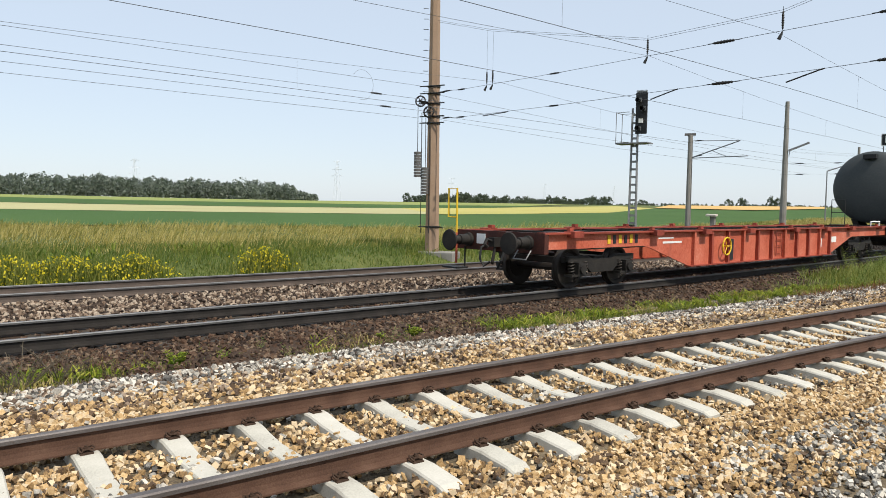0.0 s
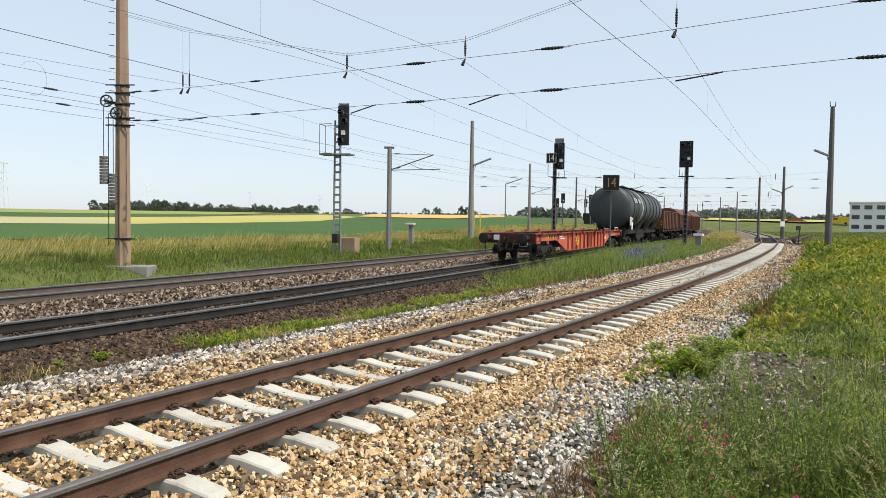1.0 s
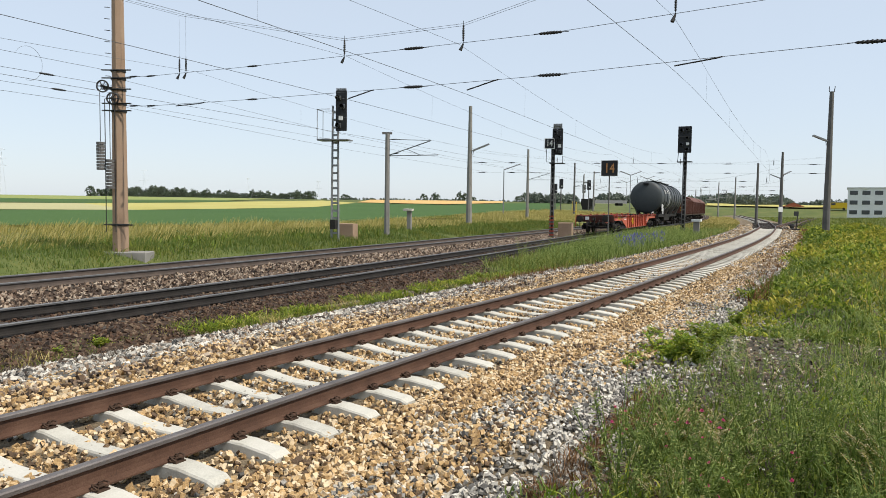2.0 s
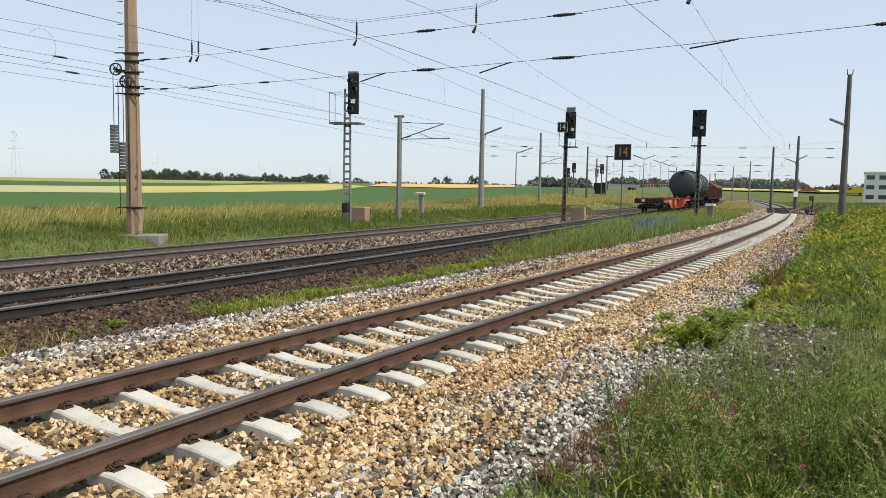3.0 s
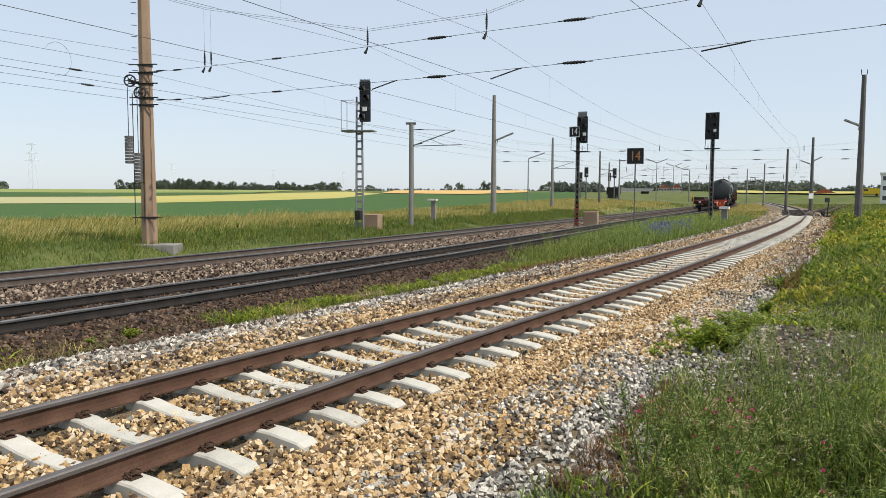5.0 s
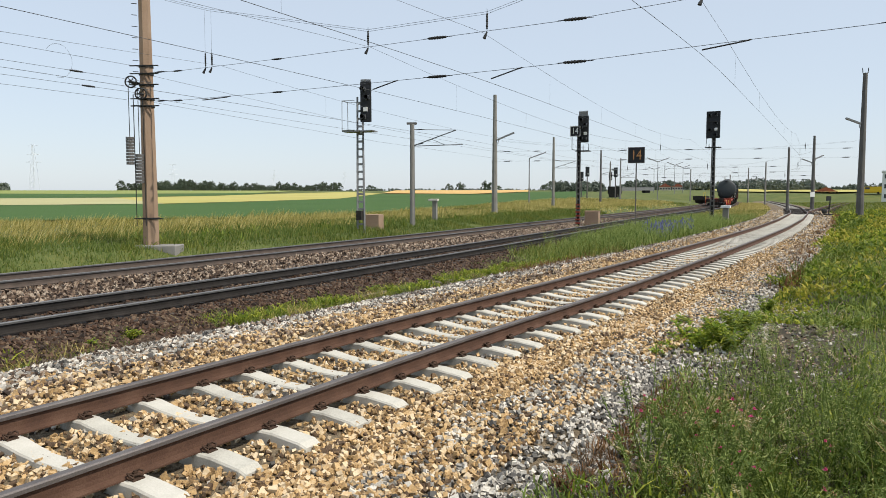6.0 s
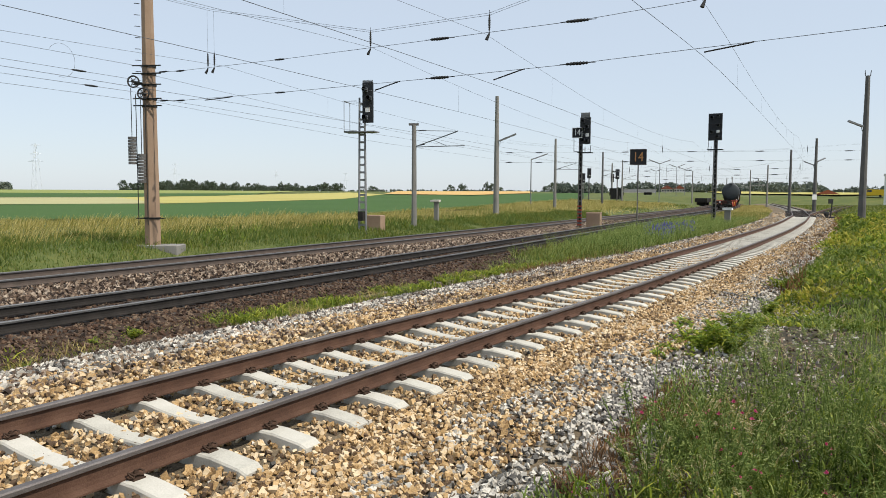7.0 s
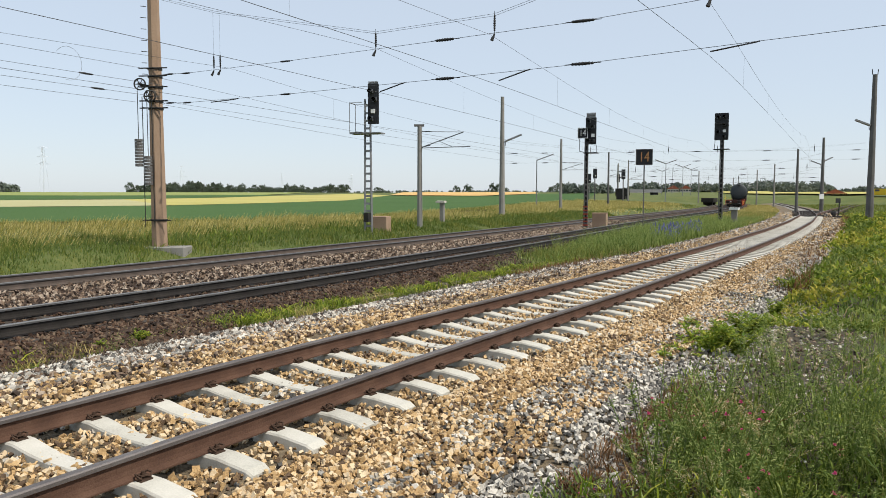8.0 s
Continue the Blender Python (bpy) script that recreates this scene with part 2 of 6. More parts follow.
M_YELLOW_PETAL = leafy("yellow_petal", [(0.55, 0.45, 0.02), (0.70, 0.60, 0.04)], 0.35)
M_WHITE_PETAL = leafy("white_petal", [(0.6, 0.6, 0.55), (0.75, 0.75, 0.7)], 0.35)

# ---------------- mesh tools ----------------


def mesh_object(name, verts, faces, mat, parent=None, smooth=False):
    me = bpy.data.meshes.new(name)
    me.from_pydata(verts, [], faces)
    me.materials.append(mat)
    if smooth:
        me.shade_smooth()
    ob = new(name, me)
    ob.parent = parent
    return ob


def fast_mesh(name, verts, tris, mat):
    """verts (n, 3) and triangles (m, 3) as arrays."""
    me = bpy.data.meshes.new(name)
    me.vertices.add(len(verts))
    me.vertices.foreach_set("co", np.ascontiguousarray(verts, dtype=np.float32).ravel())
    me.loops.add(len(tris) * 3)
    me.loops.foreach_set("vertex_index", np.ascontiguousarray(tris, dtype=np.int32).ravel())
    me.polygons.add(len(tris))
    me.polygons.foreach_set("loop_start", np.arange(0, len(tris) * 3, 3, dtype=np.int32))
    me.update(calc_edges=True)
    me.shade_flat()
    me.materials.append(mat)
    return me


def part(name, bm, mat, parent=None, label="", smooth=False, mats=()):
    me = bpy.data.meshes.new(name)
    bmesh.ops.recalc_face_normals(bm, faces=bm.faces)
    bm.to_mesh(me)
    bm.free()
    me.materials.append(mat)
    for m in mats:
        me.materials.append(m)
    if smooth:
        me.shade_smooth()
        me.set_sharp_from_angle(angle=radians(35))
    ob = new(name, me)
    ob.parent = parent
    if label:
        tagged(ob, label)
    return ob


def empty(name, m, label, category, group="", kind=""):
    ob = new(name)
    ob.matrix_basis = m
    return tagged(ob, label, category, group, kind)


def box(bm, x0, y0, z0, x1, y1, z1, m=None):
    vs = [bm.verts.new((x, y, z)) for x in (x0, x1) for y in (y0, y1) for z in (z0, z1)]
    for f in ((0, 1, 3, 2), (4, 6, 7, 5), (0, 4, 5, 1), (2, 3, 7, 6), (0, 2, 6, 4), (1, 5, 7, 3)):
        bm.faces.new([vs[i] for i in f])
    if m is not None:
        bmesh.ops.transform(bm, matrix=m, verts=vs)
    return vs


def rod(bm, a, b, r0, r1=None, sides=6):
    """A tapered rod from a to b."""
    a, b = Vector(a), Vector(b)
    r1 = r0 if r1 is None else r1
    q = (b - a).to_track_quat("Z", "Y")
    rings = []
    for p, r in ((a, r0), (b, r1)):
        rings.append([bm.verts.new(p + q @ Vector((r * math.cos(6.28319 * i / sides), r * math.sin(6.28319 * i / sides), 0))) for i in range(sides)])
    for i in range(sides):
        j = (i + 1) % sides
        bm.faces.new((rings[0][i], rings[0][j], rings[1][j], rings[1][i]))
    bm.faces.new(rings[0][::-1])
    bm.faces.new(rings[1])


def path_rod(bm, pts, r, sides=5, root=None):
    """One unbroken tube through the points; root: a vertex from which it springs."""
    pts = [Vector(p) for p in pts]
    before = None
    for i, p in enumerate(pts):
        way = pts[min(i + 1, len(pts) - 1)] - pts[max(i - 1, 0)]
        q = way.to_track_quat("Z", "Y")
        if root is not None and i == 0:
            continue
        ring = [bm.verts.new(p + q @ Vector((r * math.cos(6.28319 * k / sides), r * math.sin(6.28319 * k / sides), 0))) for k in range(sides)]
        if before is None:
            if root is not None:
                for k in range(sides):
                    bm.faces.new((root, ring[(k + 1) % sides], ring[k]))
            else:
                bm.faces.new(ring[::-1])
        else:
            # the ring's turn about the tube may jump: join each vertex to the nearest of the ring before
            shift = min(range(sides), key=lambda m: sum((before[(k + m) % sides].co - ring[k].co).length_squared for k in range(sides)))
            for k in range(sides):
                bm.faces.new((before[(k + shift) % sides], before[(k + 1 + shift) % sides], ring[(k + 1) % sides], ring[k]))
        before = ring
    bm.faces.new(before)


def lathe(bm, profile, sides=24, m=None):
    """profile: (radius, height) pairs round the z axis."""
    rings, made = [], []
    for r, z in profile:
        if r < 1e-6:
            ring = [bm.verts.new((0, 0, z))]
        else:
            ring = [bm.verts.new((r * math.cos(6.28319 * i / sides), r * math.sin(6.28319 * i / sides), z)) for i in range(sides)]
        rings.append(ring)
        made += ring
    for a, b in zip(rings[:-1], rings[1:]):
        for i in range(sides):
            j = (i + 1) % sides
            if len(a) == 1:
                bm.faces.new((a[0], b[j], b[i]))
            elif len(b) == 1:
                bm.faces.new((a[i], a[j], b[0]))
            else:
                bm.faces.new((a[i], a[j], b[j], b[i]))
    if len(rings[0]) > 1:
        bm.faces.new(rings[0][::-1])
    if len(rings[-1]) > 1:
        bm.faces.new(rings[-1])
    if m is not None:
        bmesh.ops.transform(bm, matrix=m, verts=made)


def sweep(name, line, u0, u1, section, z, mat, step=1.0, parent=None, mats=(), pick=None, closed=True, smooth=False):
    """Runs a cross-section (offset across, height) along a line of the plan."""
    n = max(2, int((u1 - u0) / step) + 1)
    verts, faces = [], []
    k = len(section)
    for i in range(n):
        u = u0 + (u1 - u0) * i / (n - 1)
        m = track_pose(line, u, z)
        verts += [m @ Vector((-d, 0, h)) for d, h in section]
    for i in range(n - 1):
        for j in range(k if closed else k - 1):
            a, b = i * k + j, i * k + (j + 1) % k
            faces.append((a, b, b + k, a + k))
    me = bpy.data.meshes.new(name)
    me.from_pydata(verts, [], faces)
    me.materials.append(mat)
    for m in mats:
        me.materials.append(m)
    if pick:
        per = k if closed else k - 1
        me.polygons.foreach_set("material_index", [1 if (i % per) in pick else 0 for i in range(len(faces))])
    if smooth:
        me.shade_smooth()
    ob = new(name, me)
    ob.parent = parent
    return ob


# ---------------- land ----------------


def bed_1(d):
    """Height of the near track's bed, d metres across from its middle line towards the far side."""
    return float(np.interp(d, [-4.5, -3.1, -2.2, -1.5, 1.5, 2.1, 3.5, 4.1, 4.6], [-0.22, -0.2, -0.12, -0.062, -0.06, -0.09, -0.16, -0.3, -0.36]))


def land(x, y):
    """Height of the open land, gently rising into the distance."""
    u, v = x * EU[0] + y * EU[1], x * EV[0] + y * EV[1]
    uu = min(max(u, -79), 419)
    d1, d3 = v - along(LINE_1, uu), v - along(LINE_3, uu)
    r = math.hypot(x, y)
    far = float(np.interp(r, [0, 40, 80, 150, 260, 420, 700, 1200, 3000], [0, 0.0, 0.25, 0.9, 2.2, 3.9, 5.6, 7.5, 12.0]))
    wave = 0.8 * (noise.noise(Vector((x * 0.004, y * 0.004, 3))) + 0.2) * min(1, max(0, (r - 150) / 300))
    if d1 < -3:      # verge beside the viewer
        h = -0.22 + 0.1 * min(1, (-3 - d1) / 6)
    elif d3 < 1.6:
        h = -0.42
    else:
        h = float(np.interp(d3, [1.6, 2.4, 3.2, 7, 20], [-0.42, -0.16, 0.16, 0.36, 0.36]))
    if 0 < u < 200 and -8 < v - along(LINE_2, uu) < 60:
        far *= min(1, max(0, (d3 - 6) / 20)) if d3 > 0 else 0.0
    elif 0 < u < 260 and d3 < 0:      # the yard and its tracks lie flat
        far *= min(1, max(0, (min(along(LINE_1, uu), along(LINE_B, uu)) - 5 - v) / 25))
    return h + far + wave


def stretched(lo, hi, fine_lo, fine_hi, fine, grow):
    out, s = list(np.arange(fine_lo, fine_hi + fine, fine)), fine
    while out[-1] < hi:
        s *= grow
        out.append(out[-1] + s)
    s = fine
    while out[0] > lo:
        s *= grow
        out.insert(0, out[0] - s)
    return out


def build_land():
    us, vs = stretched(-2500, 3200, -10, 120, 2.5, 1.07), stretched(-2500, 3200, -12, 60, 1.6, 1.07)
    verts = []
    for v in vs:
        for u in us:
            p = P(u, v)
            verts.append((p.x, p.y, land(p.x, p.y)))
    n = len(us)
    faces = [(j * n + i, j * n + i + 1, (j + 1) * n + i + 1, (j + 1) * n + i) for j in range(len(vs) - 1) for i in range(n - 1)]
    ob = mesh_object("ground", verts, faces, M_MEADOW, smooth=True)
    tagged(ob, "open grassy ground running flat to the horizon", "ground", kind="structure")


def field(label, near, far, mat, lift, cells=40):
    """A crop field: a sheet laid over the land between a near and a far boundary of as many corners, as (x, y)."""
    q = np.linspace(0, len(near) - 1, 12 * (len(near) - 1) + 1)
    k = np.arange(len(near))
    edge = lambda pts: np.stack([np.interp(q, k, [p[0] for p in pts]), np.interp(q, k, [p[1] for p in pts])], 1)
    a, b = edge(near), edge(far)
    verts = []
    for j in range(cells + 1):
        for x, y in a + (b - a) * (j / cells) ** 1.4:
            verts.append((x, y, land(x, y) + lift))
    n = len(q)
    faces = [(j * n + i, j * n + i + 1, (j + 1) * n + i + 1, (j + 1) * n + i) for j in range(cells) for i in range(n - 1)]
    tagged(mesh_object("field", verts, faces, mat, smooth=True), label, "field", kind="structure")


build_land()
EDGE_A = [(-170, -40), (-60, 30), (-34, 54), (-18, 65), (-13, 71), (-8, 78), (-2, 89), (6, 110), (14, 128), (33, 165)]
EDGE_A = [(x * q, y * q) for (x, y), q in zip(EDGE_A, (0.8, 0.73, 0.72, 0.7, 0.7, 0.72, 0.76, 0.8, 0.85, 0.9))]     # the crop starts behind the tall grass
EDGE_B = [(-230, 20), (-72, 58), (-47, 77), (-33, 88), (-26, 106), (-18, 135), (-17, 230), (10, 205), (38, 290), (72, 340)]
EDGE_C = [(-400, 60), (-122, 96), (-84, 116), (-62, 140), (-52, 173), (-50, 215), (-40, 330)]
EDGE_D = [(-520, 170), (-165, 175), (-124, 202), (-98, 205), (-82, 226), (-62, 250)]
field("dark green crop field beyond the meadow", EDGE_A, EDGE_B, M_CROP_GREEN, 0.1)
field("pale ripening grain field strip", EDGE_B[:4], EDGE_C[:4], M_CROP_PALE, 0.14)
field("yellow flowering field near the tree line", EDGE_B[3:7], EDGE_C[3:], M_CROP_YELLOW, 0.14)
field("dark green field strip on the rise", EDGE_C[:6], EDGE_D, M_CROP_GREEN, 0.18)
field("light green field strip on the rise", EDGE_D, [(-900, 400), (-500, 420), (-300, 430), (-200, 430), (-130, 430), (-80, 430)], M_CROP_LIGHT, 0.2)
field("ripe orange-tan grain field in the distance", EDGE_B[6:9], [(-25, 470), (20, 480), (60, 470)], M_CROP_TAN, 0.3)
field("yellow field below the far hills", [(130, 235), (330, 420)], [(170, 520), (330, 640)], M_CROP_YELLOW, 0.6)

# ---------------- tracks ----------------
RAIL_SECTION = [(-0.0625, 0.0), (0.0625, 0.0), (0.0625, 0.012), (0.016, 0.03), (0.009, 0.06), (0.009, 0.125), (0.034, 0.136), (0.036, 0.162), (0.027, 0.172),
                (-0.027, 0.172), (-0.036, 0.162), (-0.034, 0.136), (-0.009, 0.125), (-0.009, 0.06), (-0.016, 0.03), (-0.0625, 0.012)]


def rails(line, u0, u1, z, side_mat, top_mat, parent):
    for off in (-0.753, 0.753):
        sec = [(d + off, h) for d, h in RAIL_SECTION]
        sweep("rail", line, u0, u1, sec, z - RAIL, side_mat, step=0.8, parent=parent, mats=(top_mat,), pick=(6, 7, 8, 9, 10))


def sleeper_mesh():
    """A prestressed concrete sleeper: high at the rail seats, dished between them, sloping off at its ends."""
    stations = [(-1.3, -0.06, 0.075), (-1.24, -0.03, 0.085), (-0.95, 0.0, 0.085), (-0.6, 0.0, 0.085), (-0.4, -0.03, 0.08), (-0.2, -0.05, 0.075),
                (0.2, -0.05, 0.075), (0.4, -0.03, 0.08), (0.6, 0.0, 0.085), (0.95, 0.0, 0.085), (1.24, -0.03, 0.085), (1.3, -0.06, 0.075)]
    bm = bmesh.new()
    rows = []
    for x, top, half in stations:
        rows.append([bm.verts.new((x, y, z)) for y, z in ((-0.115, -0.22), (-half - 0.012, top - 0.014), (-half, top), (half, top), (half + 0.012, top - 0.014), (0.115, -0.22))])
    for a, b in zip(rows[:-1], rows[1:]):
        for i in range(5):
            bm.faces.new((a[i], a[i + 1], b[i + 1], b[i]))
    bm.faces.new(rows[0])
    bm.faces.new(rows[-1][::-1])
    bmesh.ops.recalc_face_normals(bm, faces=bm.faces)
    me = bpy.data.meshes.new("sleeper")
    bm.to_mesh(me)
    bm.free()
    me.materials.append(M_CONCRETE)
    return me


def clip_mesh():
    """A pair of spring clips with their bolt, on one side of a rail."""
    bm = bmesh.new()
    for s in (-1, 1):
        path_rod(bm, [(0.05, 0.02 * s, 0.03), (0.068, 0.045 * s, 0.045), (0.1, 0.055 * s, 0.04), (0.118, 0.035 * s, 0.018), (0.09, 0.016 * s, 0.025)], 0.007, 5)
    box(bm, 0.05, -0.03, 0.028, 0.11, 0.03, 0.036)
    rod(bm, (0.085, 0, 0.0), (0.085, 0, 0.058), 0.01, sides=6)
    rod(bm, (0.085, 0, 0.034), (0.085, 0, 0.048), 0.016, sides=6)
    box(bm, 0.062, -0.045, 0.0, 0.13, 0.045, 0.01)
    me = bpy.data.meshes.new("rail_clip")
    bm.to_mesh(me)
    bm.free()
    me.materials.append(M_CLIP)
    return me


def joined_sleepers(name, line, us, z, mat, parent, half=1.3, wide=0.13, thick=0.2):
    bm = bmesh.new()
    for u in us:
        box(bm, -half, -wide, -thick, half, wide, 0, track_pose(line, u, z))
    tagged(part(name, bm, mat, parent), kind="stuff")


near_track = empty("railway_track", pose(0, 0, 0), "siding track of rusty rails on pale concrete sleepers", "railway track", "railway tracks", "structure")
rails(LINE_1, -14, 240, RAIL, M_RAIL_SIDE, M_RAIL_TOP, near_track)
SLEEPER, CLIP = sleeper_mesh(), clip_mesh()
SLEEPER_US = [2.98 + 0.613 * k for k in range(-26, 250)]
for u in SLEEPER_US:
    if u < 80:
        s = new("sleeper", SLEEPER)
        s.parent, s.matrix_basis = near_track, track_pose(LINE_1, u, 0)
    if 0 < u < 22:
        for off, turn in ((-0.753, 0), (-0.753, 180), (0.753, 0), (0.753, 180)):
            c = new("rail_clip", CLIP)
            c.parent, c.matrix_basis = near_track, track_pose(LINE_1, u, 0) @ pose(off, 0, 0, 0, 0, turn)
joined_sleepers("far_sleepers", LINE_1, [u for u in SLEEPER_US if 112 <= u] + list(np.arange(156, 235, 0.62)), 0, M_CONCRETE, near_track, wide=0.085)

joined_sleepers("turnout_timbers", LINE_1 - 0.3, np.arange(80.4, 112, 0.6), -0.004, M_OLD_WOOD, near_track, half=1.75)

main_track = empty("railway_track", pose(0, 0, 0), "main line track with blackened rails in brown ballast", "railway track", "railway tracks", "structure")
rails(LINE_2, -14, 400, RAIL + DROP, M_RAIL_SIDE_DARK, M_RAIL_BRIGHT, main_track)
joined_sleepers("old_sleepers", LINE_2, np.arange(-12, 120, 0.63), DROP - 0.03, M_OLD_WOOD, main_track)
outer_track = empty("railway_track", pose(0, 0, 0), "outer main line track with grey-brown rails beside the meadow", "railway track", "railway tracks", "structure")
rails(LINE_3, -14, 400, RAIL + DROP, M_RAIL_SIDE_BROWN, M_RAIL_BRIGHT, outer_track)
joined_sleepers("old_sleepers", LINE_3, np.arange(-12, 120, 0.63), DROP - 0.02, M_OLD_WOOD, outer_track)
branch = empty("railway_track", pose(0, 0, 0), "branch track leaving the siding at a turnout", "railway track", "railway tracks", "structure")
rails(LINE_B, 84, 200, RAIL + 0.002, M_RAIL_SIDE, M_RAIL_TOP, branch)
joined_sleepers("far_sleepers", LINE_B, np.arange(100, 190, 0.62), -0.012, M_OLD_WOOD, branch)

sec = [(d, bed_1(d) - 0.035) for d in (-3.4, -3.0, -2.6, -2.2, -1.8, -1.5, -0.8, 0, 0.8, 1.5, 1.8, 2.1, 2.8, 3.5, 3.8, 4.1, 4.6)]
tagged(sweep("ballast_bed", LINE_1, -16, 260, sec, 0, M_BED_1, parent=None, closed=False, smooth=True), "bed of tan and grey crushed stone under the siding", "ballast", kind="structure")
sec = [(-3.6, -0.4), (-2.9, -0.33), (-2.0, -0.22), (-1.5, -0.17), (1.5, -0.17), (2.0, -0.18), (3.4, -0.18), (4.0, -0.17), (6.8, -0.17), (7.4, -0.25), (8.2, -0.45)]
tagged(sweep("ballast_bed", LINE_2, -16, 400, sec, 0, M_BED_2, closed=False, smooth=True), "dark brown crushed stone bed under the main tracks", "ballast", kind="structure")

tagged(sweep("edging_timber", LINE_1, -8, 22, [(4.42, -0.45), (4.42, -0.25), (4.58, -0.25), (4.58, -0.45)], 0, M_WOOD_FLOOR, step=1.2), "half-buried weathered edging timber between the tracks", "timber", kind="structure")

# ---------------- loose stones ----------------
ICO_V = np.array([(0, 0, 1), *[(0.894 * math.cos(a), 0.894 * math.sin(a), 0.447) for a in np.arange(5) * 1.2566],
                  *[(0.894 * math.cos(a), 0.894 * math.sin(a), -0.447) for a in np.arange(5) * 1.2566 + 0.6283], (0, 0, -1)])
ICO_F = np.array([(0, i + 1, (i + 1) % 5 + 1) for i in range(5)] + [(i + 1, i + 6, (i + 1) % 5 + 1) for i in range(5)]
                 + [((i + 1) % 5 + 1, i + 6, (i + 1) % 5 + 6) for i in range(5)] + [(11, (i + 1) % 5 + 6, i + 6) for i in range(5)])
OCT_V = np.array([(0, 0, 1), (1, 0, 0), (0, 1, 0), (-1, 0, 0), (0, -1, 0), (0, 0, -1)]) * 1.15
OCT_F = np.array([(0, i + 1, (i + 1) % 4 + 1) for i in range(4)] + [(5, (i + 1) % 4 + 1, i + 1) for i in range(4)])
CUBE_V = np.array([(x, y, z) for x in (-1, 1) for y in (-1, 1) for z in (-1, 1)]) * 0.61
CUBE_F = np.array([(0, 1, 3), (0, 3, 2), (4, 6, 7), (4, 7, 5), (0, 4, 5), (0, 5, 1), (2, 3, 7), (2, 7, 6), (0, 2, 6), (0, 6, 4), (1, 5, 7), (1, 7, 3)])
TET_V = np.array([(1, 1, 1), (1, -1, -1), (-1, 1, -1), (-1, -1, 1)]) * 0.8
TET_F = np.array([(0, 1, 2), (0, 3, 1), (0, 2, 3), (1, 3, 2)])
RNG = np.random.default_rng(7)


def plan_points(line, u, d):
    """Arrays of u and of offsets d from a line, as x and y."""
    v = np.interp(u, GRID_U, line) + d
    return EU[0] * u + EV[0] * v, EU[1] * u + EV[1] * v


def stone_shapes(n, size, base):
    v = base[None] * (1 + RNG.uniform(-0.28, 0.26, (n, len(base), 1)))
    v = v * RNG.uniform(0.55, 1.3, (n, 1, 3)) * size[:, None, None]
    q = RNG.normal(size=(n, 4))
    q /= np.linalg.norm(q, axis=1)[:, None]
    w, x, y, z = q.T
    r = np.stack([1 - 2 * (y * y + z * z), 2 * (x * y - w * z), 2 * (x * z + w * y), 2 * (x * y + w * z), 1 - 2 * (x * x + z * z), 2 * (y * z - w * x),
                  2 * (x * z - w * y), 2 * (y * z + w * x), 1 - 2 * (x * x + y * y)], 1).reshape(n, 3, 3)
    return np.einsum("nij,nkj->nki", r, v)


def stones(label, line, n, u_range, d_range, height, size, mat, keep=None, skew=1.0):
    u = u_range[0] + (u_range[1] - u_range[0]) * RNG.random(n) ** skew
    d = RNG.uniform(*d_range, n)
    ok = np.ones(n, bool)
    if keep is not None:
        ok = keep(u, d)
    u, d = u[ok], d[ok]
    n = len(u)
    x, y = plan_points(line, u, d)
    s = RNG.uniform(*size, n) * (1 + np.maximum(0, u - 14) * 0.02)
    z = np.array([height(a) for a in d]) + RNG.uniform(-0.02, 0.01, n) - np.clip((u - 12) * 0.0015, 0, 0.03)
    place = np.stack([x, y, z], 1)
    verts, tris, count = [], [], 0
    for lo, hi, base, face in ((0, 3.2, ICO_V, ICO_F), (3.2, 10, CUBE_V, CUBE_F), (10, 17, OCT_V, OCT_F), (17, 1e4, TET_V, TET_F)):   # plainer shapes farther off
        pick = (np.hypot(x, y) >= lo) & (np.hypot(x, y) < hi)
        k = int(pick.sum())
        verts.append((stone_shapes(k, s[pick], base) + place[pick][:, None, :]).reshape(-1, 3))
        tris.append((face[None] + (count + np.arange(k) * len(base))[:, None, None]).reshape(-1, 3))
        count += k * len(base)
    ob = new("ballast_stones", fast_mesh("ballast_stones", np.concatenate(verts), np.concatenate(tris), mat))
    tagged(ob, label, "ballast", kind="stuff")


def clear_of_rails(u, d):
    return (np.abs(np.abs(d) - 0.753) > 0.085)


def patchy(share, seed, low=True):
    """Keeps stones where a slow noise over the plan is low or high, so that colours lie in drifts."""
    def keep(u, d):
        f = np.array([noise.noise(Vector((a * 0.45 + seed, b * 1.1, seed))) for a, b in zip(u, d)]) + RNG.normal(0, 0.29, len(u))
        return ((f < share) if low else (f >= share)) & clear_of_rails(u, d)
    return keep


h1 = lambda d: bed_1(d) - 0.005
stones("tan crushed stone between the sleepers of the siding", LINE_1, 34000, (-1, 30), (-1.95, 1.75), h1, (0.017, 0.036), M_STONE_TAN, patchy(0.42, 3.0), skew=1.5)
stones("grey crushed stone mixed into the siding's bed", LINE_1, 24000, (-1, 30), (-1.95, 1.75), h1, (0.017, 0.036), M_STONE_GREY, patchy(0.36, 3.0, False), skew=1.5)
stones("pale grey crushed stone on the siding's near shoulder", LINE_1, 36000, (-0.5, 34), (-3.5, -1.95), h1, (0.016, 0.036), M_STONE_GREY, patchy(0.2, 9.0), skew=1.6)
stones("tan crushed stone on the siding's near shoulder", LINE_1, 30000, (-0.5, 34), (-2.6, -1.35), h1, (0.017, 0.036), M_STONE_TAN, patchy(-0.4, 5.0, False), skew=1.6)
stones("white and grey crushed stone on the siding's far shoulder", LINE_1, 15000, (-1, 40), (2.55, 4.05), h1, (0.022, 0.048), M_STONE_GREY, patchy(0.2, 6.0), skew=1.3)
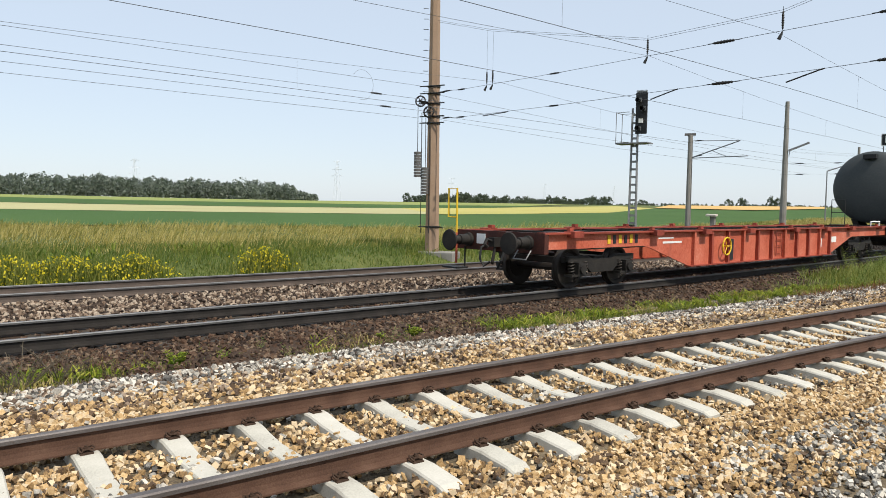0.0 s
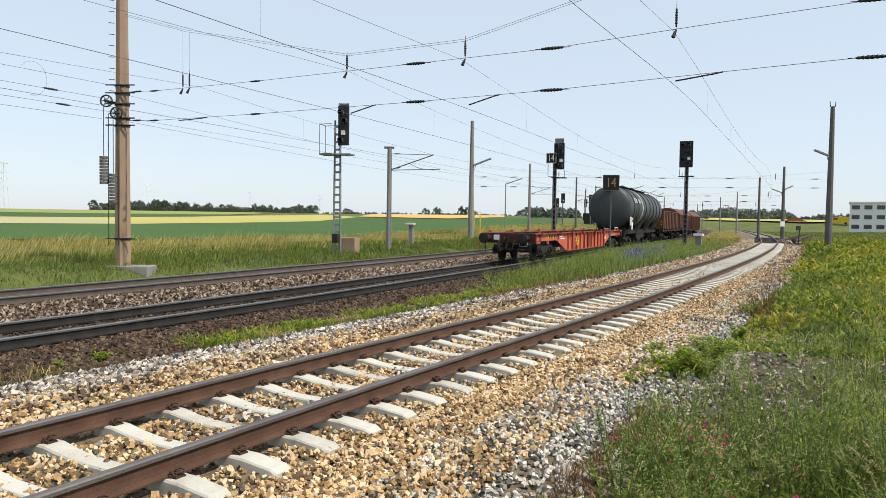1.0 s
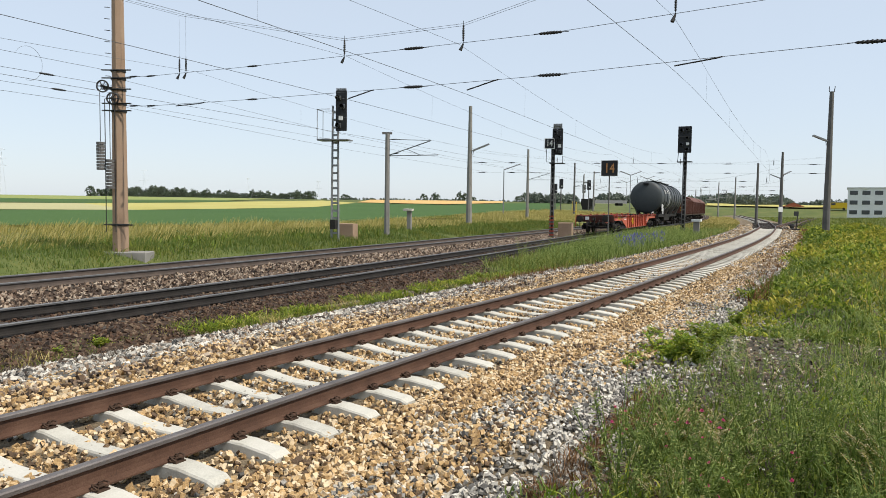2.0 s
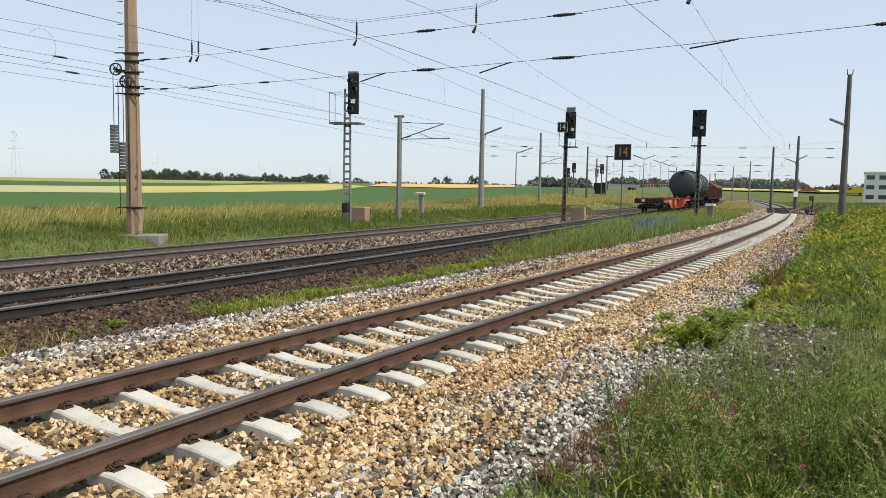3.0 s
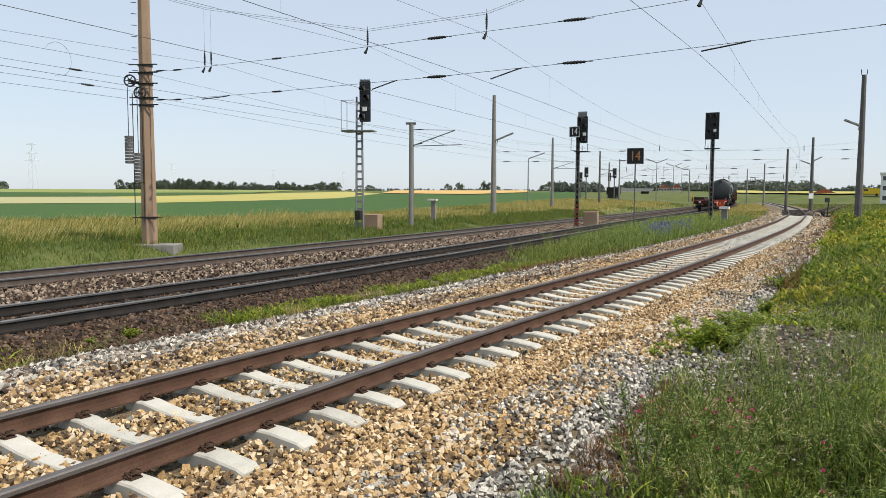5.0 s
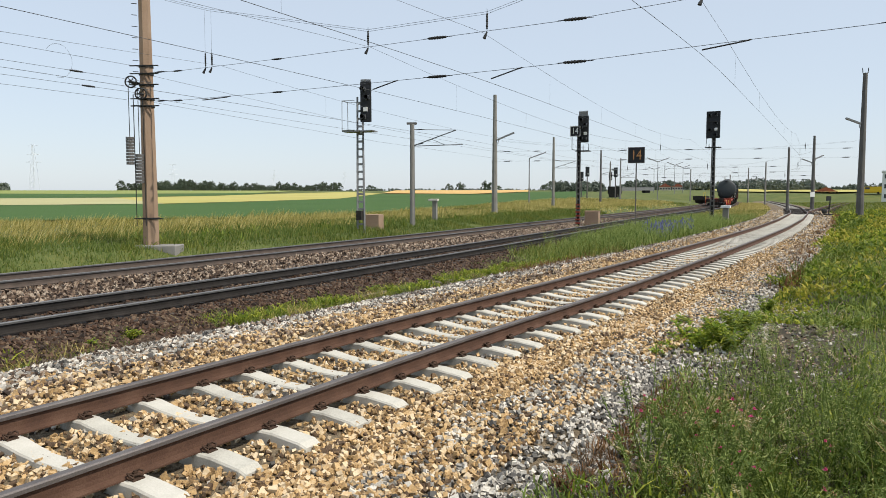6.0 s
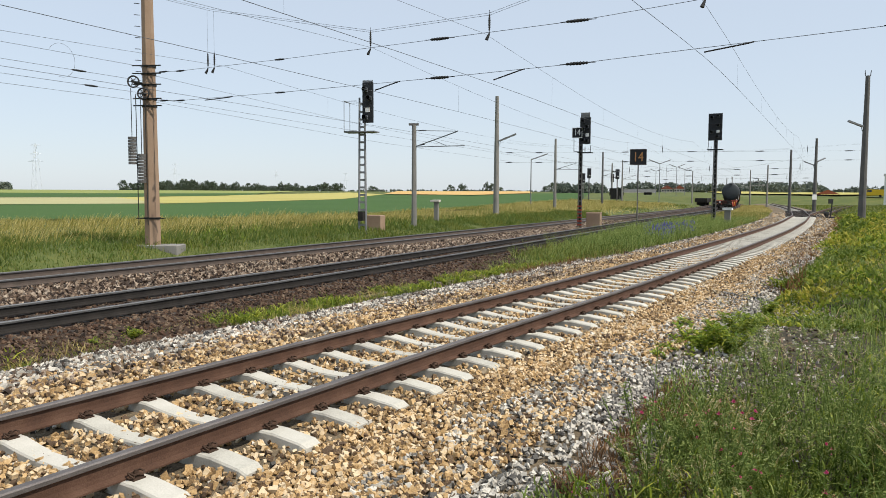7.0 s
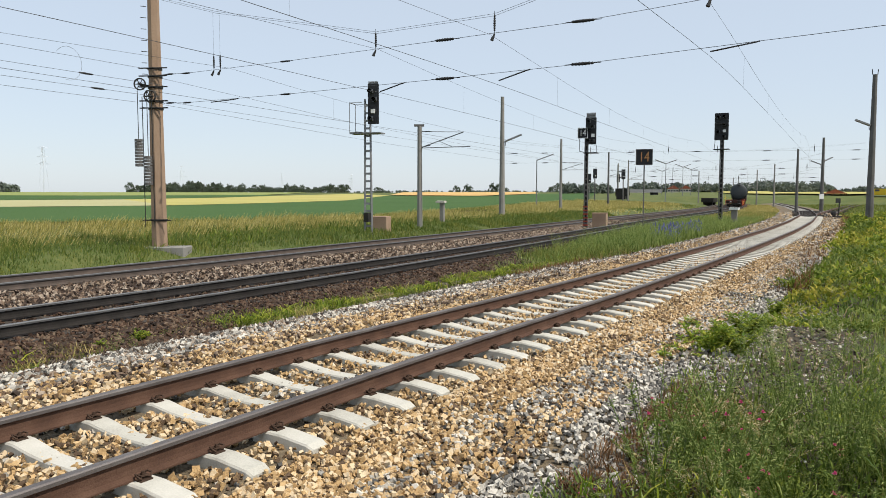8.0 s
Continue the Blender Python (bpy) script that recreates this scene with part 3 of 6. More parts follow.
stones("tan crushed stone on the siding's far shoulder", LINE_1, 20000, (-1, 40), (1.35, 2.95), h1, (0.02, 0.044), M_STONE_TAN, patchy(-0.05, 8.0, False), skew=1.3)
stones("dusky crushed stone on the siding's far shoulder", LINE_1, 9000, (-1, 40), (2.0, 4.05), h1, (0.02, 0.044), M_STONE_PINK, skew=1.3)
h2 = lambda d: float(np.interp(d, [-3.2, -2.9, -2.0, -1.5, 1.5, 2.0, 3.9], [-0.36, -0.32, -0.21, -0.16, -0.16, -0.16, -0.15]))
stones("rust-brown crushed stone beside the main track", LINE_2, 17000, (-2, 45), (-2.8, -0.8), h2, (0.02, 0.042), M_STONE_BROWN, clear_of_rails, skew=1.3)
stones("brown crushed stone between the main track's rails", LINE_2, 5000, (-2, 45), (-0.7, 0.7), h2, (0.022, 0.042), M_STONE_BROWN, skew=1.2)
stones("pinkish grey crushed stone between the main tracks", LINE_2, 17000, (-3, 60), (0.85, 4.6), lambda d: -0.11 if d < 4 else -0.14, (0.025, 0.05), M_STONE_PINK, skew=1.2)
stones("tan crushed stone along the far siding", LINE_1, 12000, (28, 100), (-3.3, 2.9), h1, (0.03, 0.05), M_STONE_TAN, lambda u, d: np.abs(d) > 1.4, skew=1.3)
stones("grey crushed stone along the far siding", LINE_1, 9000, (26, 100), (-3.2, 3.2), h1, (0.03, 0.05), M_STONE_GREY, lambda u, d: np.abs(d) > 1.4, skew=1.3)

# ---------------- train ----------------
WHEEL_R = 0.46
REAR = ([0, 0.5, 1.0, 1.2, 2.3, 3.0, 4.0, 4.7, 5.8, 7.0, 8.0], [10.0, 19.0, 28.5, 32.6, 53.4, 65.4, 83.0, 93.6, 108.0, 121.0, 131.0])
REAR_T = np.arange(0, 8.001, 1 / 30)
REAR_U = np.interp(np.concatenate([np.arange(-30, 0) / 30, REAR_T, 8 + np.arange(1, 31) / 30]), [-1, *REAR[0], 9], [-8.5, *REAR[1], 140.5])
REAR_U = np.convolve(REAR_U, np.ones(21) / 21, "same")[30:-30]


def rear_at(t):
    return float(np.interp(t, REAR_T, REAR_U))


def wagon_pose(u_mid, pivot):
    a = P(u_mid - pivot / 2, along(LINE_2, u_mid - pivot / 2))
    b = P(u_mid + pivot / 2, along(LINE_2, u_mid + pivot / 2))
    c = (a + b) / 2
    return pose(c.x, c.y, RAIL + DROP, 0, 0, math.degrees(math.atan2(b.y - a.y, b.x - a.x)) - 90)


WHEELSETS = []


def wheelset(wagon, y):
    bm = bmesh.new()
    turn = pose(0, 0, 0, 0, 90, 0)
    rod(bm, (-0.95, 0, 0), (0.95, 0, 0), 0.085, sides=10)
    for s in (-1, 1):
        prof = [(0.1, -0.03), (0.3, 0.0), (0.38, -0.045), (WHEEL_R + 0.028, -0.045), (WHEEL_R + 0.028, -0.02), (WHEEL_R, -0.012), (WHEEL_R - 0.01, 0.09), (0.38, 0.09), (0.34, 0.03), (0.14, 0.05), (0.1, 0.05)]
        lathe(bm, [(r, z if s > 0 else -z) for r, z in prof], 24, pose(0.72 * s, 0, 0) @ turn)
    ob = part("wheelset", bm, M_WHEEL, wagon, smooth=True)
    WHEELSETS.append((ob, y))
    return ob


def bogie(wagon, y, base=1.8):
    """A two-axle freight bogie: side frames dipping between the axles, axle boxes with coil springs."""
    bm = bmesh.new()
    for s in (-1, 1):
        x0, x1 = sorted((s * 0.93, s * 1.03))
        prof = [(-1.25, 0.62), (-1.25, 0.74), (-0.55, 0.74), (-0.35, 0.66), (0.35, 0.66), (0.55, 0.74), (1.25, 0.74), (1.25, 0.62), (0.75, 0.6), (0.4, 0.36), (-0.4, 0.36), (-0.75, 0.6)]
        a = [bm.verts.new((x0, y + p, z)) for p, z in prof]
        b = [bm.verts.new((x1, y + p, z)) for p, z in prof]
        bm.faces.new(a)
        bm.faces.new(b[::-1])
        for i in range(len(prof)):
            j = (i + 1) % len(prof)
            bm.faces.new((a[i], a[j], b[j], b[i]))
    box(bm, -0.95, y - 0.2, 0.45, 0.95, y + 0.2, 0.72)
    rod(bm, (0, y, 0.7), (0, y, 0.95), 0.3, sides=12)
    for e in (-1.22, 1.22):
        box(bm, -0.95, y + e - 0.05, 0.6, 0.95, y + e + 0.05, 0.72)
    part("bogie_frame", bm, M_UNDER, wagon)
    for s in (-1, 1):
        for e in (-base / 2, base / 2):
            bm = bmesh.new()
            xm = 1.02 * s
            box(bm, xm - 0.12, y + e - 0.13, 0.32, xm + 0.12, y + e + 0.13, 0.6)
            rod(bm, (xm, y + e, WHEEL_R), (xm + 0.17 * s, y + e, WHEEL_R), 0.11, 0.1, 10)
            box(bm, xm - 0.11, y + e - 0.34, 0.3, xm + 0.11, y + e + 0.34, 0.345)
            part("axle_box", bm, M_UNDER, wagon)
            for q in (-0.24, 0.24):
                bm = bmesh.new()
                pts = [(xm + 0.07 * math.cos(k * 0.9), y + e + q + 0.07 * math.sin(k * 0.9), 0.35 + 0.27 * k / 28) for k in range(29)]
                path_rod(bm, pts, 0.015, 4)
                part("coil_spring", bm, M_WHEEL, wagon)
    for e in (-base / 2, base / 2):
        wheelset(wagon, y + e)


def buffers(wagon, y, out, z=1.06, mat=M_UNDER):
    for x in (-0.875, 0.875):
        bm = bmesh.new()
        turn = pose(x, y, z, -90 * out, 0, 0)
        lathe(bm, [(0.15, 0), (0.15, 0.06), (0.115, 0.08), (0.115, 0.32), (0.085, 0.33), (0.085, 0.55), (0.1, 0.56), (0.225, 0.585), (0.235, 0.6), (0.22, 0.625), (0, 0.64)], 20, turn)
        part("buffer", bm, mat, wagon, "blackened round buffer", smooth=True)
    bm = bmesh.new()
    box(bm, -0.09, y, z - 0.12, 0.09, y + 0.2 * out, z + 0.08)
    path_rod(bm, [(0, y + 0.2 * out, z), (0.0, y + 0.34 * out, z + 0.04), (0, y + 0.4 * out, z - 0.06), (0, y + 0.32 * out, z - 0.12)], 0.04, 6)
    path_rod(bm, [(0.03, y + 0.1 * out, z - 0.08), (0.03, y + 0.2 * out, z - 0.45), (-0.03, y + 0.12 * out, z - 0.5), (-0.03, y + 0.05 * out, z - 0.15)], 0.03, 6)
    part("screw_coupling", bm, M_UNDER, wagon)
    for x in (-0.35, 0.35):
        bm = bmesh.new()
        path_rod(bm, [(x, y, z - 0.1), (x, y + 0.15 * out, z - 0.15), (x * 0.9, y + 0.22 * out, z - 0.4), (x * 0.6, y + 0.2 * out, z - 0.55), (x * 0.3, y + 0.12 * out, z - 0.45)], 0.028, 6)
        part("brake_hose", bm, M_IRON, wagon)


FLAT_L, FLAT_P = 22.7, 16.7


def container_wagon():
    w = empty("container_wagon", wagon_pose(rear_at(0) + FLAT_L / 2, FLAT_P), "faded red empty flat container wagon with fishbelly side sills", "rail wagon", "train")
    hb, top = FLAT_L / 2 - 0.62, 1.24
    b0 = FLAT_P / 2 - 3.3      # straight deep part of the sill
    for s in (-1, 1):
        x0, x1 = sorted((s * 1.16, s * 1.20))
        bm = bmesh.new()
        prof = [(-hb, 0.92), (-hb, top), (hb, top), (hb, 0.92), (b0 + 1.9, 0.92), (b0 + 1.6, 0.86), (b0 - 0.2, 0.36), (-b0 + 0.2, 0.36), (-b0 - 1.6, 0.86), (-b0 - 1.9, 0.92)]
        a, b = [bm.verts.new((x0, y, z)) for y, z in prof], [bm.verts.new((x1, y, z)) for y, z in prof]
        bm.faces.new(a)
        bm.faces.new(b[::-1])
        for i in range(len(prof)):
            j = (i + 1) % len(prof)
            bm.faces.new((a[i], a[j], b[j], b[i]))
        part("side_sill", bm, M_RED, w)
        bm = bmesh.new()
        xa, xb = sorted((s * 1.1, s * 1.31))
        box(bm, xa, -hb, top, xb, hb, top + 0.035)
        part("sill_flange", bm, M_RED_DARK, w)
        bm = bmesh.new()
        box(bm, xa, -b0 + 0.2, 0.33, xb - 0.02 * s if s > 0 else xb, b0 - 0.2, 0.36)
        part("sill_bottom_flange", bm, M_RED_DARK, w)
        for k in range(11):
            y = -b0 + 0.4 + (2 * b0 - 0.8) * k / 10
            bm = bmesh.new()
            xa2, xb2 = sorted((s * 1.2, s * 1.29))
            box(bm, xa2, y - 0.045, 0.36, xb2, y + 0.045, top)
            part("sill_rib", bm, M_RED_DARK if k % 3 else M_RED, w)
        for y in (-hb + 1.0, -hb + 4.2, -b0 + 0.9, -1.6, 1.6, b0 - 0.9, hb - 4.2, hb - 1.0):
            bm = bmesh.new()
            xa2, xb2 = sorted((s * 1.12, s * 1.4))
            box(bm, xa2, y - 0.16, top - 0.07, xb2, y + 0.16, top + 0.06)
            box(bm, xa2, y - 0.06, top + 0.06, s * 1.2 if s > 0 else xb2 - 0.05, y + 0.06, top + 0.13) if s > 0 else box(bm, -1.22, y - 0.06, top + 0.06, -1.1, y + 0.06, top + 0.13)
            part("container_lock", bm, M_RED_DARK, w)
    for e in (-1, 1):
        bm = bmesh.new()
        y0, y1 = sorted((e * (hb + 0.01), e * (hb - 0.12)))
        box(bm, -1.3, y0, 0.84, 1.3, y1, top + 0.03)
        part("headstock", bm, M_RED_DEEP, w)
        buffers(w, e * (hb + 0.01), e)
        for y in (1.6, 3.0, 4.6):
            bm = bmesh.new()
            box(bm, -1.15, e * (hb - y) - 0.12, 0.95, 1.15, e * (hb - y) + 0.12, top + 0.01)
            part("cross_member", bm, M_UNDER, w)
        bogie(w, e * FLAT_P / 2)
    for y in np.linspace(-b0 + 0.6, b0 - 0.6, 9):
        bm = bmesh.new()
        box(bm, -1.15, y - 0.08, 0.9, 1.15, y + 0.08, top + 0.005)
        part("cross_member", bm, M_UNDER, w)
    bm = bmesh.new()
    box(bm, -0.22, -hb + 0.1, 0.8, 0.22, hb - 0.1, top - 0.04)
    part("centre_sill", bm, M_UNDER, w)
    bm = bmesh.new()
    box(bm, -0.7, -1.2, 0.42, 0.6, 1.4, 0.85)
    rod(bm, (0.3, -3.4, 0.65), (0.3, -1.8, 0.65), 0.2, sides=12)
    part("brake_gear", bm, M_UNDER, w)
    # tail marker frame, step and hand wheel
    yr = -hb - 0.02
    bm = bmesh.new()
    path_rod(bm, [(-1.28, yr, 0.5), (-1.28, yr, 1.2)], 0.028, 6)
    part("marker_post", bm, M_RED, w, "red lower part of the yellow grab rail")
    bm = bmesh.new()
    path_rod(bm, [(-1.28, yr, 1.2), (-1.28, yr, 2.2), (-1.56, yr, 2.2), (-1.56, yr, 1.55), (-1.28, yr, 1.55)], 0.024, 6)
    part("grab_rail", bm, M_YELLOW, w, "bright yellow tubular grab rail")
    bm = bmesh.new()
    box(bm, -1.45, yr - 0.28, 0.4, -0.95, yr + 0.05, 0.44)
    path_rod(bm, [(-1.0, yr, 0.44), (-1.0, yr, 0.9)], 0.02)
    part("shunter_step", bm, M_IRON, w)
    bm = bmesh.new()
    path_rod(bm, [(0.95, yr, 0.9), (0.95, yr - 0.15, 0.72), (0.6, yr - 0.15, 0.72), (0.6, yr, 0.9)], 0.016)
    part("step_iron", bm, M_GALV, w)
    bm = bmesh.new()
    box(bm, -0.62, yr - 0.012, 0.98, -0.36, yr, 1.2)
    part("white_plate", bm, M_WHITE, w, "small white plate on the headstock")
    bm = bmesh.new()
    pts = [(1.33, -3.0 + 0.24 * math.cos(k * 0.524), 0.82 + 0.24 * math.sin(k * 0.524)) for k in range(13)]
    path_rod(bm, pts, 0.022, 6)
    for k in range(0, 12, 4):
        rod(bm, (1.33, -3.0, 0.82), pts[k], 0.014, sides=5)
    rod(bm, (1.2, -3.0, 0.82), (1.36, -3.0, 0.82), 0.03, sides=8)
    part("hand_brake_wheel", bm, M_YELLOW, w, "yellow hand brake wheel")
    bm = bmesh.new()
    box(bm, 1.203, -2.72, 0.42, 1.225, -2.4, 1.0)
    part("panel", bm, M_BLACK, w, "dark square panel beside the hand wheel")
    bm = bmesh.new()
    for y in (0.35, 0.75):
        path_rod(bm, [(1.25, y, 0.42), (1.25, y, 1.15)], 0.016)
    for z in (0.55, 0.75, 0.95, 1.13):
        path_rod(bm, [(1.25, 0.35, z), (1.25, 0.75, z)], 0.013)
    part("side_ladder", bm, M_RED_DARK, w)
    for y, l, z, hgt in ((-b0 - 0.9, 0.7, 1.09, 0.035), (-b0 - 0.6, 0.9, 0.98, 0.05), (b0 + 0.1, 0.45, 0.85, 0.2), (3.9, 0.3, 0.75, 0.3)):
        bm = bmesh.new()
        box(bm, 1.203, y - l / 2, z - hgt / 2, 1.208, y + l / 2, z + hgt / 2)
        part("stencilled_mark", bm, M_WHITE, w, "worn white stencilled bar")
    for k in range(6):
        bm = bmesh.new()
        y = -hb + 2.3 + k * 0.22
        box(bm, 1.203, y, 1.0, 1.212, y + 0.11, 1.2, )
        part("hazard_bar", bm, M_YELLOW if k % 2 == 0 else M_BLACK, w, "yellow and black hazard bar")
    bm = bmesh.new()
    path_rod(bm, [(1.1, hb - 1.5, top), (1.1, hb - 1.5, top + 0.22), (1.1, hb - 0.5, top + 0.22), (1.1, hb - 0.5, top)], 0.025, 6)
    part("hand_rail", bm, M_WHITE, w, "white tubular hand rail")
    return w


TANK_L, TANK_P, TANK_R = 20.4, 14.6, 1.56


def tank_wagon():
    w = empty("tank_wagon", wagon_pose(rear_at(0) + FLAT_L + TANK_L / 2, TANK_P), "dark grey bogie tank wagon with ribbed barrel", "rail wagon", "train")
    zc, half = 2.92, 9.05
    lay = pose(0, 0, zc, -90, 0, 0)
    bm = bmesh.new()
    r = TANK_R
    dome = [(r * math.sin(a), -half - 0.42 * math.cos(a) + 0.42) for a in np.linspace(0, 1.5708, 9)]
    lathe(bm, dome + [(x, -z) for x, z in dome[::-1]], 48, lay)
    part("barrel", bm, M_TANK, w, "dark grey tank barrel with domed ends", smooth=True)
    for y in (-7.0, -5.0, -1.2, 1.0, 3.0, 5.0, 7.0):
        bm = bmesh.new()
        lathe(bm, [(r - 0.02, y - 0.05), (r + 0.05, y - 0.05), (r + 0.05, y + 0.05), (r - 0.02, y + 0.05)], 48, lay)
        part("barrel_ring", bm, M_TANK, w)
    bm = bmesh.new()
    lathe(bm, [(r - 0.02, -3.15), (r + 0.03, -3.15), (r + 0.03, -2.85), (r - 0.02, -2.85)], 48, lay)
    part("marking_band", bm, M_TANK_LIGHT, w, "pale grey band round the barrel")
    bm = bmesh.new()
    box(bm, -0.25, -half - 0.0 - 0.1, zc + 1.22, 0.25, -half + 0.3, zc + 1.4)
    part("end_bracket", bm, M_BLACK, w)
    # lettering as bars that lie on the barrel
    for y0, y1, a0, a1 in ((-6.6, -5.8, 14, 30), (-5.7, -5.2, 16, 28), (-4.8, -3.6, 16, 28)):
        bm = bmesh.new()
        for k in range(4):
            aa, bb = [radians(a0 + (a1 - a0) * q / 4) for q in (k, k + 1)]
            vs = [bm.verts.new(((r + 0.006) * math.cos(a), y, zc + (r + 0.006) * math.sin(a))) for a, y in ((aa, y0), (aa, y1), (bb, y1), (bb, y0))]
            bm.faces.new(vs)
        bmesh.ops.solidify(bm, geom=bm.faces[:], thickness=-0.004)
        part("lettering_bar", bm, M_TANK_LIGHT, w, "faded pale lettering bar")
    bm = bmesh.new()
    box(bm, 1.36, -7.9, 1.6, 1.4, -6.6, 2.7)
    part("data_panel", bm, M_TANK_LIGHT, w, "pale grey data panel")
    bm = bmesh.new()
    box(bm, 1.405, -7.4, 1.3, 1.43, -6.9, 1.75)
    part("white_plate", bm, M_WHITE, w, "white label plate below the data panel")
    bm = bmesh.new()
    box(bm, -0.35, -6.0, zc + r + 0.1, 0.35, 6.0, zc + r + 0.14)
    for y in np.arange(-5.8, 6, 1.9):
        box(bm, -0.3, y, zc + r - 0.05, 0.3, y + 0.08, zc + r + 0.1)
    part("roof_walkway", bm, M_UNDER, w)
    bm = bmesh.new()
    rod(bm, (0, 0, zc + r - 0.05), (0, 0, zc + r + 0.25), 0.3, sides=16)
    part("manhole", bm, M_UNDER, w)
    hb = TANK_L / 2 - 0.62
    for s in (-1, 1):
        bm = bmesh.new()
        xa, xb = sorted((s * 0.75, s * 0.95))
        box(bm, xa, -hb, 0.95, xb, hb, 1.24)
        part("sole_bar", bm, M_UNDER, w)
        for y in (-6.6, -2.2, 2.2, 6.6):
            bm = bmesh.new()
            a = [bm.verts.new(p) for p in ((s * 1.1, y - 0.6, 1.24), (s * 1.1, y + 0.6, 1.24), (s * 1.46, y + 0.35, 2.0), (s * 1.46, y - 0.35, 2.0))]
            b = [bm.verts.new((v.co.x - s * 0.25, v.co.y, v.co.z)) for v in a]
            bm.faces.new(a)
            bm.faces.new(b)
            for i in range(4):
                bm.faces.new((a[i], a[(i + 1) % 4], b[(i + 1) % 4], b[i]))
            part("saddle", bm, M_UNDER, w)
    for e in (-1, 1):
        bm = bmesh.new()
        y0, y1 = sorted((e * hb, e * (hb - 0.15)))
        box(bm, -1.3, y0, 0.86, 1.3, y1, 1.22)
        box(bm, -1.35, min(e * hb, e * (hb - 1.0)), 1.22, 1.35, max(e * hb, e * (hb - 1.0)), 1.27)
        part("headstock", bm, M_UNDER, w)
        buffers(w, e * hb, e)
        bogie(w, e * TANK_P / 2)
        bm = bmesh.new()
        for x in (-1.3, -0.75):
            path_rod(bm, [(x, e * (hb - 0.1), 1.25), (x, e * (hb - 0.1), 2.35)], 0.018)
        path_rod(bm, [(-1.3, e * (hb - 0.1), 2.35), (-0.75, e * (hb - 0.1), 2.35)], 0.018)
        path_rod(bm, [(-1.3, e * (hb - 0.1), 1.8), (-0.75, e * (hb - 0.1), 1.8)], 0.018)
        part("platform_rail", bm, M_IRON, w)
    bm = bmesh.new()
    box(bm, -0.5, -2.0, 0.55, 0.9, 2.0, 0.95)
    rod(bm, (0.5, 2.4, 0.7), (0.5, 4.0, 0.7), 0.22, sides=12)
    part("brake_gear", bm, M_UNDER, w)
    return w


BOX_L, BOX_P = 14.2, 9.4


def brown_wagon(u_off, roofed):
    word = "red-brown covered freight wagon with curved roof" if roofed else "red-brown high-sided open freight wagon"
    w = empty("freight_wagon", wagon_pose(rear_at(0) + u_off + BOX_L / 2, BOX_P), word, "rail wagon", "train")
    hb, top = BOX_L / 2 - 0.62, 2.95 if not roofed else 2.75
    bm = bmesh.new()
    box(bm, -1.38, -hb, 1.2, 1.38, hb, 1.3)
    part("floor_frame", bm, M_UNDER, w)
    for s in (-1, 1):
        bm = bmesh.new()
        xa, xb = sorted((s * 1.38, s * 1.33))
        box(bm, xa, -hb, 1.3, xb, hb, top)
        part("side_wall", bm, M_BROWN_WAGON, w)
        for k in range(11):
            y = -hb + 0.06 + (2 * hb - 0.12) * k / 10
            bm = bmesh.new()
            xa2, xb2 = sorted((s * 1.38, s * 1.46))
            box(bm, xa2, y - 0.06, 1.12, xb2, y + 0.06, top)
            part("side_post", bm, M_BROWN_WAGON, w)
            bm = bmesh.new()
            box(bm, xa2, y - 0.12, 0.98, xb2, y + 0.12, 1.12)
            part("lashing_ring", bm, M_WOOD_FLOOR, w)
        bm = bmesh.new()
        box(bm, min(s * 1.33, s * 1.44), -hb, top, max(s * 1.33, s * 1.44), hb, top + 0.08)
        part("top_rail", bm, M_BROWN_WAGON, w)
    for e in (-1, 1):
        bm = bmesh.new()
        y0, y1 = sorted((e * hb, e * (hb - 0.06)))
        box(bm, -1.33, y0, 1.3, 1.33, y1, top)
        for x in (-0.7, 0, 0.7):
            box(bm, x - 0.05, min(e * hb, e * (hb + 0.08)), 1.2, x + 0.05, max(e * hb, e * (hb + 0.08)), top)
        part("end_wall", bm, M_BROWN_WAGON, w)
        bm = bmesh.new()
        box(bm, -1.3, y0, 0.86, 1.3, y1, 1.2)
        part("headstock", bm, M_UNDER, w)
        buffers(w, e * hb, e)
        bogie(w, e * BOX_P / 2)
    if roofed:
        bm = bmesh.new()
        arc = [(-1.42 + 2.84 * i / 12, top + 0.08 + 0.75 * math.sin(math.pi * i / 12) ** 0.8) for i in range(13)]
        a, b = [bm.verts.new((x, -hb, z)) for x, z in arc], [bm.verts.new((x, hb, z)) for x, z in arc]
        for i in range(12):
            bm.faces.new((a[i], a[i + 1], b[i + 1], b[i]))
        bm.faces.new(a)
        bm.faces.new(b)
        part("roof", bm, M_BROWN_WAGON, w, smooth=True)
    else:
        for k, z in enumerate((1.6, 1.9)):
            bm = bmesh.new()
            box(bm, 1.2, -hb - 0.16, z, 1.3, -hb - 0.1, z + 0.12)
            part("yellow_mark", bm, M_YELLOW, w, "small yellow mark on the end wall")
    return w


flat = container_wagon()
tank = tank_wagon()
TRAIN = [(flat, FLAT_L / 2, FLAT_P), (tank, FLAT_L + TANK_L / 2, TANK_P)]
for k, roofed in enumerate((False, True, True)):
    off = FLAT_L + TANK_L + k * BOX_L
    TRAIN.append((brown_wagon(off, roofed), off + BOX_L / 2, BOX_P))


